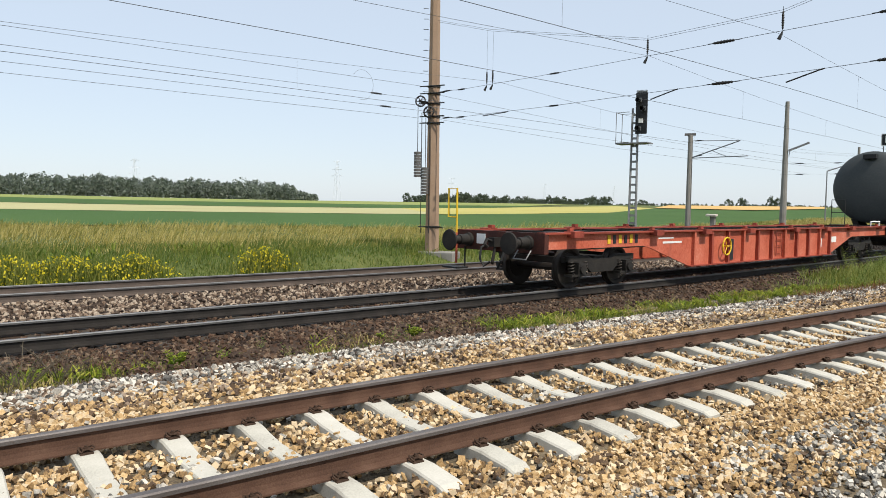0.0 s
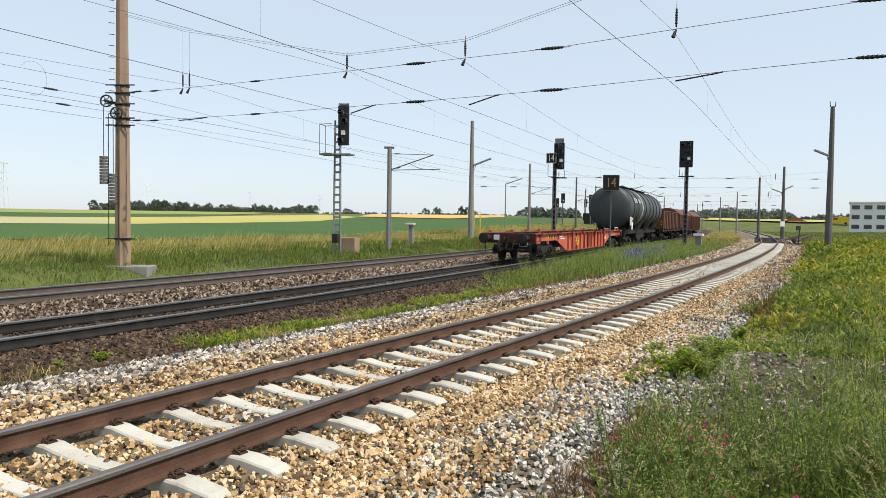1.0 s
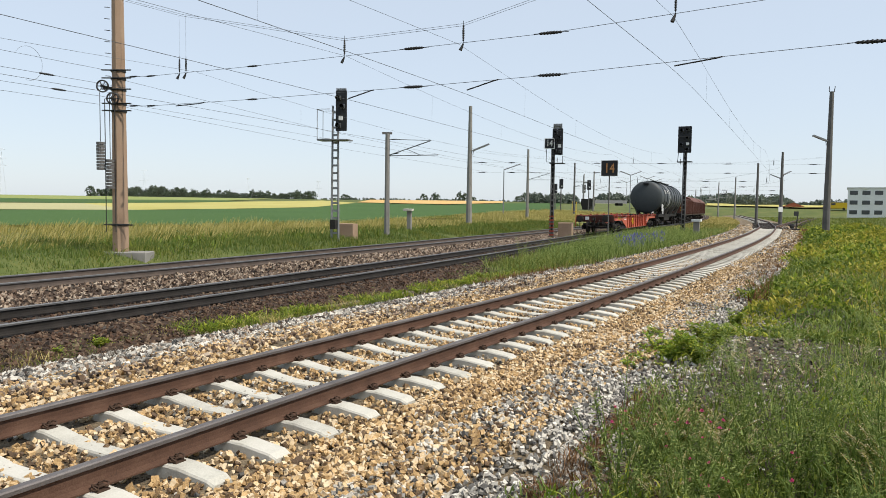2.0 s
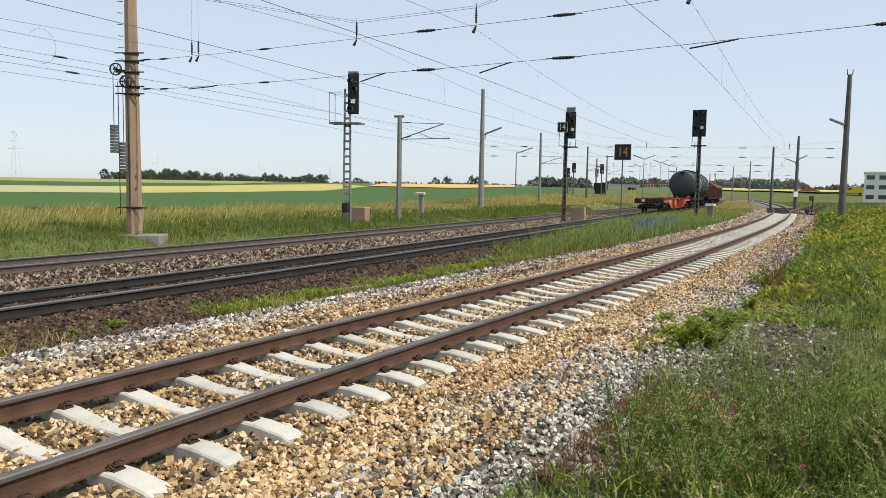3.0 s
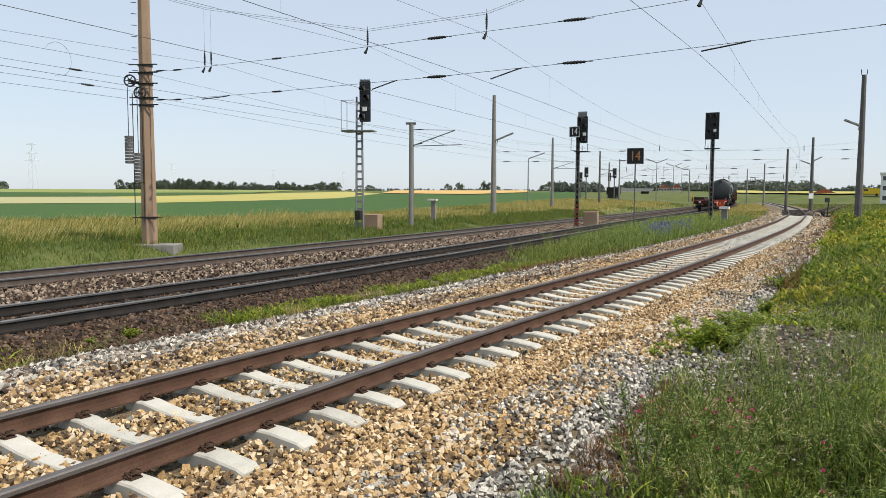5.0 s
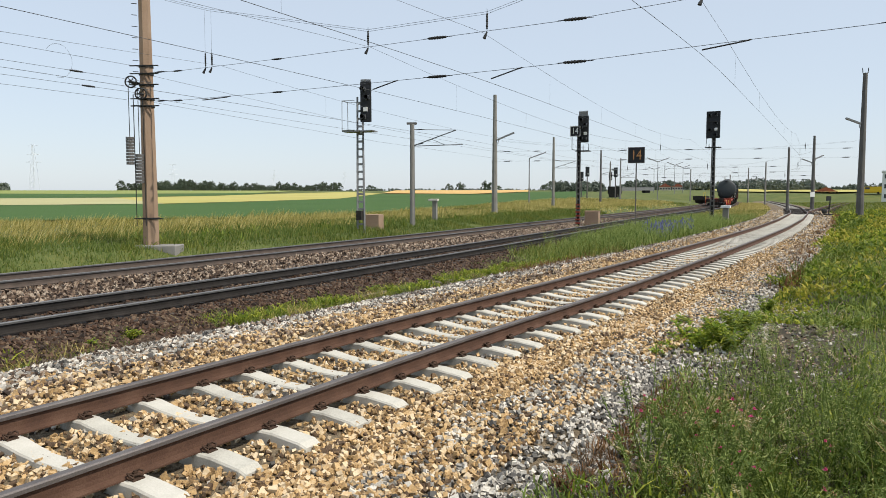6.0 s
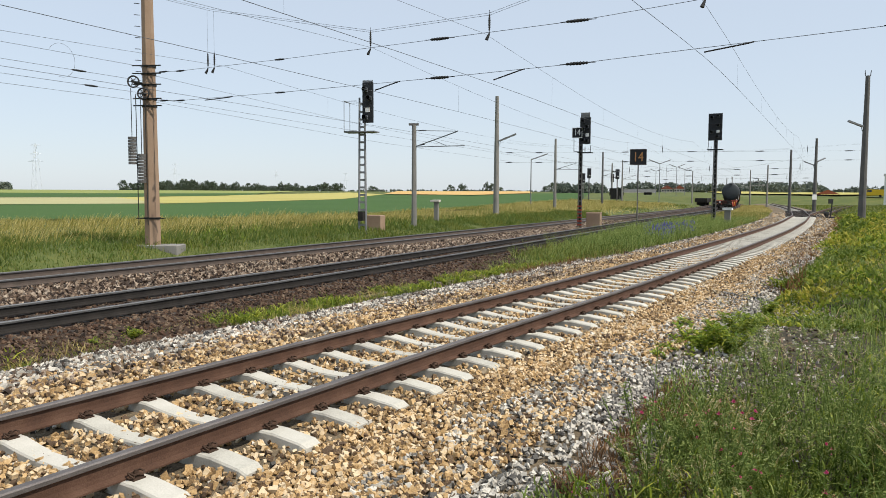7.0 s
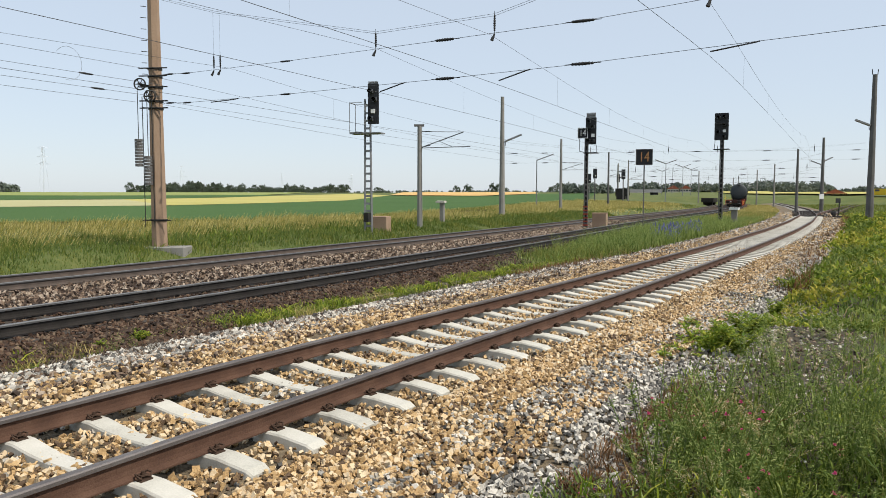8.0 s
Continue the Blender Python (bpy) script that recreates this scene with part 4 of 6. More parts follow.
def motions():
    """Moves the train along the main track; its wheels roll with it."""
    for wagon, off, pivot in TRAIN:
        walk(wagon, [(t, wagon_pose(rear_at(t) + off, pivot)) for t in np.arange(0, 8.01, 0.2)])
    for ob, y in WHEELSETS:
        rows = []
        for k in range(0, 241):
            t = k / 30
            rows.append((t, Matrix.Translation((0, y, WHEEL_R)) @ Matrix.Rotation(-(rear_at(t) - 10) / WHEEL_R, 4, "X")))
        walk(ob, rows)

# ---------------- overhead line ----------------
SPAN_U = 15.7        # the nearest cross-span
POLE_V = 20.4


def tapered_pole(name, x, y, h, r0, r1, mat, label, sides=10, sink=0.5):
    pole = empty(name, pose(x, y, land(x, y)), label, "mast", "overhead line masts")
    bm = bmesh.new()
    rod(bm, (0, 0, -sink), (0, 0, h), r0, r1, sides)
    part("shaft", bm, mat, pole, smooth=True)
    bm = bmesh.new()
    box(bm, -r0 * 1.5, -r0 * 1.5, -sink, r0 * 1.5, r0 * 1.5, -0.15)
    part("footing", bm, M_POLE_GREY, pole)
    return pole


def insulator_mesh():
    bm = bmesh.new()
    prof = [(0.012, -0.42), (0.012, -0.26)]
    for k in range(7):
        z = -0.24 + k * 0.075
        w = 0.05 + 0.022 * math.sin(math.pi * (k + 0.5) / 7)
        prof += [(w * 0.72, z), (w, z + 0.02), (w * 0.72, z + 0.055)]
    prof += [(0.012, 0.3), (0.012, 0.42)]
    lathe(bm, prof, 8)
    me = bpy.data.meshes.new("insulator")
    bm.to_mesh(me)
    bm.free()
    me.materials.append(M_IRON)
    return me


INSULATOR = insulator_mesh()


def insulator(parent, place, axis, scale=1.0):
    ob = new("insulator", INSULATOR)
    ob.parent = parent
    ob.matrix_basis = Matrix.LocRotScale(Vector(place), Vector(axis).to_track_quat("Z", "Y"), (scale * 0.62, scale * 0.62, scale))
    return ob


def wire(parent, name, pts, r=0.011, mat=None):
    bm = bmesh.new()
    path_rod(bm, pts, r * 0.52, 4)
    return part(name, bm, mat or M_WIRE, parent)


def cross_span(u, v_far, v_near, z_low, z_up, sag_z, mid, curve, hang, breaks, scale=1.0, r=0.011, slant=0.0):
    """Two level wires and a sagging one from mast to mast across the tracks, with hanging insulators and breaks."""
    span = empty("cross_span", pose(0, 0, 0), "dark cross-span wires with insulators between two masts", "overhead wire", "overhead wires")
    at = lambda v, z: P(u + slant * (v_far - v) / (v_far - v_near), v, z)
    wire(span, "lower_span_wire", [at(v_far, z_low), at(v_near, z_low + 0.2)], r)
    wire(span, "upper_span_wire", [at(v_far, z_up), at(v_near, z_up + 0.1)], r)
    sag = lambda v: sag_z + curve * (v - mid) ** 2
    vs = np.linspace(v_far, v_near, 25)
    wire(span, "head_span_wire", [at(v, sag(v)) for v in vs], r * 0.7)
    wire(span, "head_span_wire", [at(v, sag(v) + 0.06) for v in vs], r * 0.6)
    for v in hang:
        insulator(span, at(v, z_up + 0.22), (0, 0, 1), 0.8 * scale)
        if sag(v) - z_up < 0.8:
            wire(span, "hanger", [at(v, sag(v)), at(v, z_up - 0.1)], 0.009)
    for v in breaks:
        for z, rise in ((z_low, 0.2), (z_up, 0.1)):
            insulator(span, at(v, z + rise * (v_far - v) / (v_far - v_near)), P(0, 1, 0), scale)
    return span


pole = tapered_pole("anchor_mast", -9.42, 24.0, 10.5, 0.27, 0.17, M_POLE_TAN, "tan weathered concrete anchor mast with tensioning gear", 8)
zb = land(-9.42, 24.0)
bm = bmesh.new()
box(bm, -0.5, -0.42, -0.7, 0.95, 0.4, 0.06)
bmesh.ops.bevel(bm, geom=bm.edges[:], offset=0.03, segments=1, affect="EDGES")
part("foundation_slab", bm, M_POLE_GREY, pole, "pale concrete foundation slab")
for k in range(16):
    bm = bmesh.new()
    z = 4.6 + k * 0.36
    rod(bm, (-0.2, -0.1, z), (-0.36, -0.16, z), 0.012, sides=5)
    part("step_iron", bm, M_IRON, pole)
for z in (0.9, 4.72 - zb, 4.95 - zb, 5.4 - zb, 5.75 - zb, 6.0 - zb):
    bm = bmesh.new()
    r = 0.27 - 0.0095 * z + 0.02
    rod(bm, (0, 0, z), (0, 0, z + 0.06), r, sides=10)
    rod(bm, (-0.45, -0.2, z + 0.03), (0.5, -0.3, z + 0.03), 0.022, sides=6)
    part("clamp", bm, M_IRON, pole)
for dx, z in ((-0.37, 5.5 - zb), (-0.06, 5.12 - zb)):
    bm = bmesh.new()
    rim = [(dx + 0.18 * math.cos(a), -0.34, z + 0.18 * math.sin(a)) for a in np.linspace(0, 6.2832, 17)]
    path_rod(bm, rim, 0.026, 6)
    for a in np.arange(6) * 1.0472:
        rod(bm, (dx, -0.34, z), (dx + 0.17 * math.cos(a), -0.34, z + 0.17 * math.sin(a)), 0.014, sides=5)
    rod(bm, (dx, -0.42, z), (dx, 0.0, z), 0.05, sides=8)
    rod(bm, (dx, -0.1, z), (0, 0, z), 0.03, sides=6)
    part("tension_wheel", bm, M_IRON, pole, "dark spoked tensioning wheel")
for dx, top, low in ((-0.46, 3.75 - zb, 2.85 - zb), (-0.16, 3.2 - zb, 2.25 - zb)):
    weight = empty("weight", pose(0, 0, 0), "", "")
    weight.parent = pole
    for k in range(9):
        bm = bmesh.new()
        z = low + (top - low) * k / 9
        rod(bm, (dx, -0.34, z + 0.008), (dx, -0.34, z + (top - low) / 9 - 0.012), 0.125, sides=12)
        part("weight_disc", bm, M_POLE_DARK, weight)
    bm = bmesh.new()
    rod(bm, (dx, -0.34, top), (dx, -0.34, 5.3 - zb), 0.012, sides=5)
    rod(bm, (dx + 0.15, -0.34, 0.7), (dx + 0.15, -0.34, 5.1 - zb), 0.014, sides=5)
    part("weight_rope", bm, M_IRON, pole)
opposite = tapered_pole("mast", *P(SPAN_U, -4.6)[:2], 10.0, 0.24, 0.16, M_POLE_GREY, "grey concrete mast holding the cross-span")

low_z = lambda v: float(np.interp(v, [-4.6, 0, 2.2, 5.8, 9.3, 14.7, 18.9, 20.4], [5.1, 4.98, 4.94, 4.84, 4.81, 4.81, 4.85, 4.93]))
up_z = lambda v: float(np.interp(v, [-4.6, 3.3, 5.8, 9.4, 14.7, 18.9, 20.4], [6.2, 5.9, 5.78, 5.76, 5.74, 5.77, 5.84]))
HEAD = [(20.4, 8.3), (17.5, 7.45), (11.5, 6.15), (8.0, 6.17), (3.07, 7.2), (-4.6, 8.9)]
span_1 = empty("cross_span", pose(0, 0, 0), "dark cross-span wires with insulators between two masts", "overhead wire", "overhead wires")
for name, height in (("lower_span_wire", low_z), ("upper_span_wire", up_z)):
    wire(span_1, name, [P(SPAN_U, v, height(v)) for v in (20.4, 18.9, 14.7, 9.3, 5.8, 2.2, -4.6)], 0.011)
    for v in (19.7, 18.9, 14.7, 9.37, 5.78, -0.5):
        insulator(span_1, P(SPAN_U, v, height(v)), P(0, 1, 0.02), 0.7 if v > 14 else 1.0)
for lift in (0, 0.05):
    wire(span_1, "head_span_wire", [P(SPAN_U, v, z + lift) for v, z in HEAD], 0.008)
for v in (17.64, 17.36, 11.5, 8.0, 3.07):
    z = up_z(v)
    insulator(span_1, P(SPAN_U, v, z + 0.22), (0, 0, 1), 0.72)
    bm = bmesh.new()
    rod(bm, P(SPAN_U, v, z - 0.02), P(SPAN_U - 0.05, v + 0.05, z - 0.18), 0.02, 0.045, 6)
    part("wire_clamp", bm, M_IRON, span_1)
    top = float(np.interp(-v, [-p[0] for p in HEAD], [p[1] for p in HEAD]))
    if top > z + 0.6:
        wire(span_1, "hanger", [P(SPAN_U, v, z + 0.5), P(SPAN_U, v, top)], 0.005)
for v0, z0, v1 in ((17.69, 4.77, 16.61), (11.29, 4.62, 10.57), (7.83, 4.62, 7.07), (3.04, 4.81, 2.12)):
    bm = bmesh.new()
    path_rod(bm, [P(SPAN_U, v1, low_z(v1)), P(SPAN_U - 0.05, v1 + (v0 - v1) * 0.12, low_z(v1) - 0.03), P(SPAN_U - 0.1, v0, z0)], 0.016, 6)
    part("steady_arm", bm, M_IRON, span_1)

LINE_X = smooth_line([-80, 0, 8, 16, 26, 38, 60, 100, 420], [7.4, 7.6, 7.8, 8.05, 8.95, 9.9, 11.4, 14.6, 60])
LINE_W = smooth_line([-80, -30, 11, 16, 32, 60, 79, 113, 152, 186, 250, 420], [3.4, 3.3, 3.2, 3.05, 3.55, 4.5, 5.8, 8.9, 13.9, 18.9, 28, 54], 5)


def catenary(line, supports, z_contact, z_support, dip, label):
    """A contact wire with its carrying wire and droppers above one track."""
    w = empty("overhead_wire", pose(0, 0, 0), label, "overhead wire", "overhead wires")
    us = np.arange(supports[0], supports[-1] + 0.1, 2.0)
    wire(w, "contact_wire", [P(u, along(line, u), z_contact) for u in us], 0.010)
    pts = []
    for a, b in zip(supports[:-1], supports[1:]):
        for q in np.linspace(0, 1, 13)[:-1]:
            u = a + (b - a) * q
            pts.append(P(u, along(line, u), z_support - dip * 4 * q * (1 - q)))
        for q in (0.14, 0.32, 0.5, 0.68, 0.86):
            u = a + (b - a) * q
            wire(w, "dropper", [P(u, along(line, u), z_contact), P(u, along(line, u), z_support - dip * 4 * q * (1 - q))], 0.003)
    wire(w, "carrying_wire", pts, 0.0075)


catenary(LINE_3, [-36, SPAN_U, 53, 100, 150, 200], 4.7, 5.75, 0.62, "contact and carrying wire over the outer track")
catenary(LINE_2 - 0.32, [-36, SPAN_U, 53, 100, 150, 200], 4.63, 5.75, 0.62, "contact and carrying wire over the main track")
catenary(LINE_X, [-36, SPAN_U, 53, 100, 150], 4.63, 5.75, 0.55, "contact and carrying wire between main track and siding")
catenary(LINE_W, [-36, SPAN_U, 53, 100, 150], 4.78, 5.85, 0.5, "contact and carrying wire over the siding")

anchor = empty("overhead_wire", pose(0, 0, 0), "anchored line wires ending at the tan mast", "overhead wire", "overhead wires")
for z, v, back in ((5.95, POLE_V - 0.2, -40), (5.45, POLE_V - 0.5, -40), (5.1, POLE_V - 0.3, -40), (5.02, POLE_V + 0.9, -40)):
    wire(anchor, "line_wire", [P(15.6, v, z), P(back, v - 1.2, z - 0.25)], 0.010)
    if z in (5.45, 5.1):
        insulator(anchor, P(13.4 if z < 5.3 else 12.9, v - 0.05, z - 0.01), P(1, 0, 0), 0.8)
for pts in ([(15.8, 20.3, 5.75), (27, 20.6, 5.2), (40, 21.6, 4.98), (60, 23.5, 4.9), (100, 27, 4.9)],
            [(15.8, 20.2, 5.0), (27, 20.3, 4.8), (53, 22.0, 4.7), (100, 26.5, 4.7)],
            [(15.8, 20.3, 4.9), (30, 21.4, 4.55), (53, 24.6, 4.6)]):
    wire(anchor, "line_wire", [P(*p) for p in pts], 0.009)
loop = [P(12.6 - 0.42 * math.cos(a), 20.2, 5.72 + 0.48 * math.sin(a)) for a in np.linspace(0.6, 4.9, 16)]
wire(anchor, "jumper_loop", loop, 0.008)

def cantilever(mast, reach, z, turn):
    """A hinged bracket: tie above, strut below, and a registration tube, built along local -v."""
    m = pose(0, 0, 0, 0, 0, turn)
    bm = bmesh.new()
    path_rod(bm, [m @ Vector((0, 0, z + 0.9)), m @ Vector((reach, 0, z + 0.75))], 0.018)
    path_rod(bm, [m @ Vector((0, 0, z)), m @ Vector((reach, 0, z + 0.75))], 0.03)
    path_rod(bm, [m @ Vector((0, 0, z)), m @ Vector((reach * 1.15, 0, z - 0.02))], 0.024)
    path_rod(bm, [m @ Vector((reach * 0.45, 0, z + 0.33)), m @ Vector((reach * 0.75, 0, z))], 0.015)
    part("bracket", bm, M_GALV, mast)
    for zz in (z, z + 0.9):
        insulator(mast, m @ Vector((0.45, 0, zz + (0.1 if zz == z else -0.02))), m @ Vector((1, 0, 0.1 if zz == z else 0)), 0.8)


ACROSS = -31.0     # turn of local x towards the tracks
mast = tapered_pole("mast", -1.28, 40.0, 5.75 - land(-1.28, 40), 0.15, 0.12, M_POLE_GREY, "short grey concrete mast with a bracket arm")
cantilever(mast, 2.75, 4.55 - land(-1.28, 40), ACROSS)
bm = bmesh.new()
box(bm, -0.3, -0.06, 5.72 - land(-1.28, 40), 0.25, 0.06, 5.84 - land(-1.28, 40))
part("cap", bm, M_POLE_DARK, mast)


def lamp_arm(mast, z, turn, length=1.5):
    m = pose(0, 0, 0, 0, 0, turn)
    bm = bmesh.new()
    path_rod(bm, [m @ Vector((0, 0, z)), m @ Vector((0.25, 0, z + 0.02)), m @ Vector((0.3, 0, z + 0.35))], 0.03)
    part("lamp_bracket", bm, M_GALV, mast)
    bm = bmesh.new()
    box(bm, 0, -0.16, -0.06, length, 0.16, 0.06, m @ pose(0.2, 0, z + 0.35, 0, -22, 0))
    part("lamp_head", bm, M_GALV, mast, "grey slanted flood lamp")


mast = tapered_pole("mast", 4.88, 60.0, 9.7, 0.26, 0.14, M_POLE_GREY, "tall grey concrete mast with a flood lamp")
lamp_arm(mast, 5.7, -10)
mast = tapered_pole("mast", 33.0, 56.0, 11.4, 0.29, 0.16, M_POLE_DARK, "tall dark concrete mast with a flood lamp beside the siding")
lamp_arm(mast, 7.2, 170, 1.15)
bm = bmesh.new()
for s in (-1, 1):
    path_rod(bm, [(0, 0, 11.2), (0.2 * s, 0, 11.4), (0.24 * s, 0, 11.8)], 0.03)
part("horn_bracket", bm, M_IRON, mast)
span_2 = cross_span(53.0, 26.6, 0.6, 4.6, 5.4, 5.42, 12.5, 0.0045, (19.9, 14.4, 11.0, 4.4), (25.4, 23.2, 17.0, 12.4, 7.6, 1.6), 1.0, 0.008, 12.0)
mast = tapered_pole("mast", 54.6, 104.5, 10.8, 0.3, 0.16, M_POLE_DARK, "dark concrete mast with lamps between the turnout tracks")
lamp_arm(mast, 6.6, 165)
lamp_arm(mast, 7.1, 15)
bm = bmesh.new()
box(bm, -0.5, -0.36, 2.0, 0.15, -0.31, 2.75)
part("plate", bm, M_WHITE, mast, "white square plate on the mast")
for x, y, h, mat in ((43.9, 90, 8.2, M_POLE_DARK), (63.9, 140, 8.6, M_POLE_GREY), (75.7, 175, 8.8, M_POLE_GREY), (93.7, 230, 8.6, M_POLE_GREY),
                     (13.8, 85, 8.2, M_POLE_GREY), (26.2, 115, 8.4, M_POLE_DARK), (37.0, 145, 8.4, M_POLE_GREY), (65.2, 185, 8.2, M_POLE_GREY),
                     (41.0, 170, 8.4, M_POLE_GREY), (44.5, 185, 8.4, M_POLE_GREY), (86, 215, 8, M_POLE_GREY), (60, 235, 8, M_POLE_GREY)):
    mast = tapered_pole("mast", x, y, h, 0.2, 0.12, mat, "slim concrete mast of the overhead line in the distance")
    if x in (13.8, 26.2, 37.0, 63.9, 75.7):
        cantilever(mast, 2.7, 4.6, ACROSS if x < 50 else 170)
span_3 = cross_span(100.0, 33.0, 6.0, 4.6, 5.4, 5.5, 19.0, 0.01, (29.0, 23.9, 18.4, 7.7), (31, 26.5, 21, 15, 10.5), 1.4, 0.011)
span_4 = cross_span(150.0, 40.0, 8.0, 4.6, 5.4, 5.5, 24.0, 0.008, (29.0, 23.4, 13.7), (36, 26.5, 19, 10.5), 1.7, 0.013)


def lamp_mast(x, y, h, heads):
    m = empty("lamp_mast", pose(x, y, land(x, y)), "slender pale steel yard lamp mast", "lamp post", "yard lamps")
    bm = bmesh.new()
    rod(bm, (0, 0, -0.3), (0, 0, h), 0.1, 0.06, 8)
    part("shaft", bm, M_GALV, m)
    for k in range(heads):
        s = 1 if k == 0 else -1
        bm = bmesh.new()
        box(bm, 0, -0.2, -0.07, 2.4 * s if s > 0 else 0.01, 0.2, 0.07, pose(0, 0, h, 0, -20, 0)) if s > 0 else box(bm, -2.4, -0.2, -0.07, 0, 0.2, 0.07, pose(0, 0, h, 0, 20, 0))
        part("lamp_head", bm, M_GALV, m)


for x, y, h, heads in ((12.9, 100, 6.3, 1), (46.0, 150, 8.2, 2), (70.0, 212, 8.4, 2), (82.0, 240, 8.4, 2), (79, 262, 8.4, 2), (90.0, 285, 8.6, 1)):
    lamp_mast(x, y, h, heads)

# ---------------- signals and signs ----------------


def figures(parent, word, size, place, mat, turn=0, depth=0.008):
    cu = bpy.data.curves.new("number", "FONT")
    cu.body, cu.size, cu.extrude, cu.align_x, cu.align_y = word, size, depth, "CENTER", "CENTER"
    tmp = new("number_source", cu)
    me = bpy.data.meshes.new_from_object(tmp.evaluated_get(bpy.context.evaluated_depsgraph_get()))
    bpy.data.objects.remove(tmp)
    me.materials.clear()
    me.materials.append(mat)
    ob = new("number", me)
    ob.parent = parent
    ob.matrix_basis = pose(*place, 90, 0, turn) @ Matrix.Diagonal((0.78, 1, 1, 1))
    return tagged(ob, "the number 14")


def signal_head(sig, x, z0, z1, half, lamps, facing=-1, face_turn=0):
    head = empty("signal_head", pose(0, 0, 0, 0, 0, face_turn), "", "")
    head.parent = sig
    bm = bmesh.new()
    box(bm, x - half, -0.05, z0, x + half, 0.05, z1)
    bmesh.ops.bevel(bm, geom=bm.edges[:], offset=0.012, segments=1, affect="EDGES")
    part("backboard", bm, M_BLACK, head, "black signal backboard")
    for lx, lz, lens in lamps:
        bm = bmesh.new()
        box(bm, x + lx - 0.1, -0.1, lz - 0.1, x + lx + 0.1, -0.045, lz + 0.1)
        # lamps marked w: white paint imitates the bright light on the lamp
        part("lamp_plate", bm, M_WHITE if lens == "w" else M_LENS, head)
        if lens == "w":
            continue
        bm = bmesh.new()
        lathe(bm, [(0.1, 0), (0.11, 0.2), (0.1, 0.2), (0.09, 0.0)], 12, pose(x + lx, -0.1, lz, 90, 0, 0))
        part("lamp_hood", bm, M_BLACK, head)
    return head


def lattice_post(parent, h, w0, w1, mat):
    """Two channels joined by flat bars."""
    for s in (-1, 1):
        bm = bmesh.new()
        rod(bm, (s * w0 / 2, 0, -0.4), (s * w1 / 2, 0, h), 0.06 if mat is M_GALV else 0.04, 0.05 if mat is M_GALV else 0.035, 4)
        part("post_channel", bm, mat, parent)
    if mat is M_POLE_DARK:
        bm = bmesh.new()
        box(bm, -w1 * 0.36, 0.035, 0, w1 * 0.36, 0.06, h)
        part("cable_duct", bm, M_UNDER, parent)
    k, z = 0, 0.3
    while z < h:
        w = w0 + (w1 - w0) * z / h
        bm = bmesh.new()
        box(bm, -w / 2, -0.03, z - 0.05, w / 2, 0.03, z + 0.05)
        part("batten", bm, mat, parent)
        z += 0.36


x, y = -3.61, 35.0
sig = empty("signal", pose(x, y, land(x, y), 0, 0, -16), "railway signal with black head on a galvanised lattice post", "signal", "signals")
zb = land(x, y)
lattice_post(sig, 6.55 - zb, 0.36, 0.26, M_GALV)
signal_head(sig, 0.3, 5.35 - zb, 7.25 - zb, 0.27, [(-0.1, 6.9 - zb, "d"), (0.1, 6.5 - zb, "d"), (0.0, 5.95 - zb, "w"), (-0.1, 5.6 - zb, "d")])
bm = bmesh.new()
for a, b in (((0.05, 7.25), (0.05, 7.6)), ((0.55, 7.25), (0.55, 7.6)), ((0.05, 7.6), (0.55, 7.6)), ((0.05, 7.42), (0.55, 7.42)), ((0.3, 7.25), (0.3, 7.6))):
    rod(bm, (a[0], -0.02, a[1] - 0.25 - zb), (b[0], -0.02, b[1] - 0.25 - zb), 0.012, sides=4)
box(bm, 0.06, 0.0, 7.02 - zb, 0.54, 0.02, 7.33 - zb)
part("top_grille", bm, M_GALV, sig)
bm = bmesh.new()
cage = [(-0.15, 4.95), (-0.78, 4.95), (-0.78, 6.35), (-0.15, 6.35)]
for yy in (-0.35, 0.35):
    path_rod(bm, [(a, yy, b - zb) for a, b in cage], 0.018)
for a, b in cage[1:3]:
    rod(bm, (a, -0.35, b - zb), (a, 0.35, b - zb), 0.018)
box(bm, -0.8, -0.35, 4.88 - zb, 0.75, 0.35, 4.94 - zb)
part("service_cage", bm, M_GALV, sig, "galvanised service platform with guard cage")
bm = bmesh.new()
box(bm, -0.12, -0.34, 0.5, 0.14, -0.05, 0.95)
part("junction_box", bm, M_UNDER, sig)

x, y = 9.26, 47.0
zb = -0.15
sig = empty("signal", pose(x, y, zb, 0, 0, -24), "railway signal with black head and number plate on a dark post", "signal", "signals")
lattice_post(sig, 6.2, 0.22, 0.18, M_POLE_DARK)
for k in range(6):
    bm = bmesh.new()
    box(bm, -0.16, -0.05, 0.15 + k * 0.24, 0.16, -0.035, 0.25 + k * 0.24, )
    part("red_band", bm, M_RED_DARK, sig, "faded red band on the post's foot")
signal_head(sig, 0.28, 5.4, 7.1, 0.34, [(-0.12, 6.85, "d"), (0.14, 6.5, "d"), (-0.12, 6.35, "d"), (0.14, 5.97, "w"), (-0.12, 5.65, "d"), (0.14, 5.62, "d")])
bm = bmesh.new()
for a, b in (((0.0, 7.1), (0.0, 7.4)), ((0.56, 7.1), (0.56, 7.4)), ((0.0, 7.4), (0.56, 7.4)), ((0.0, 7.25), (0.56, 7.25))):
    rod(bm, (a[0], -0.02, a[1]), (b[0], -0.02, b[1]), 0.014, sides=4)
box(bm, 0.01, 0.0, 7.1, 0.55, 0.02, 7.38)
part("top_grille", bm, M_GALV, sig)
plate = empty("number_plate", pose(-0.2, -0.22, 6.12), "black plate with the number 14 in white", "")
plate.parent = sig
bm = bmesh.new()
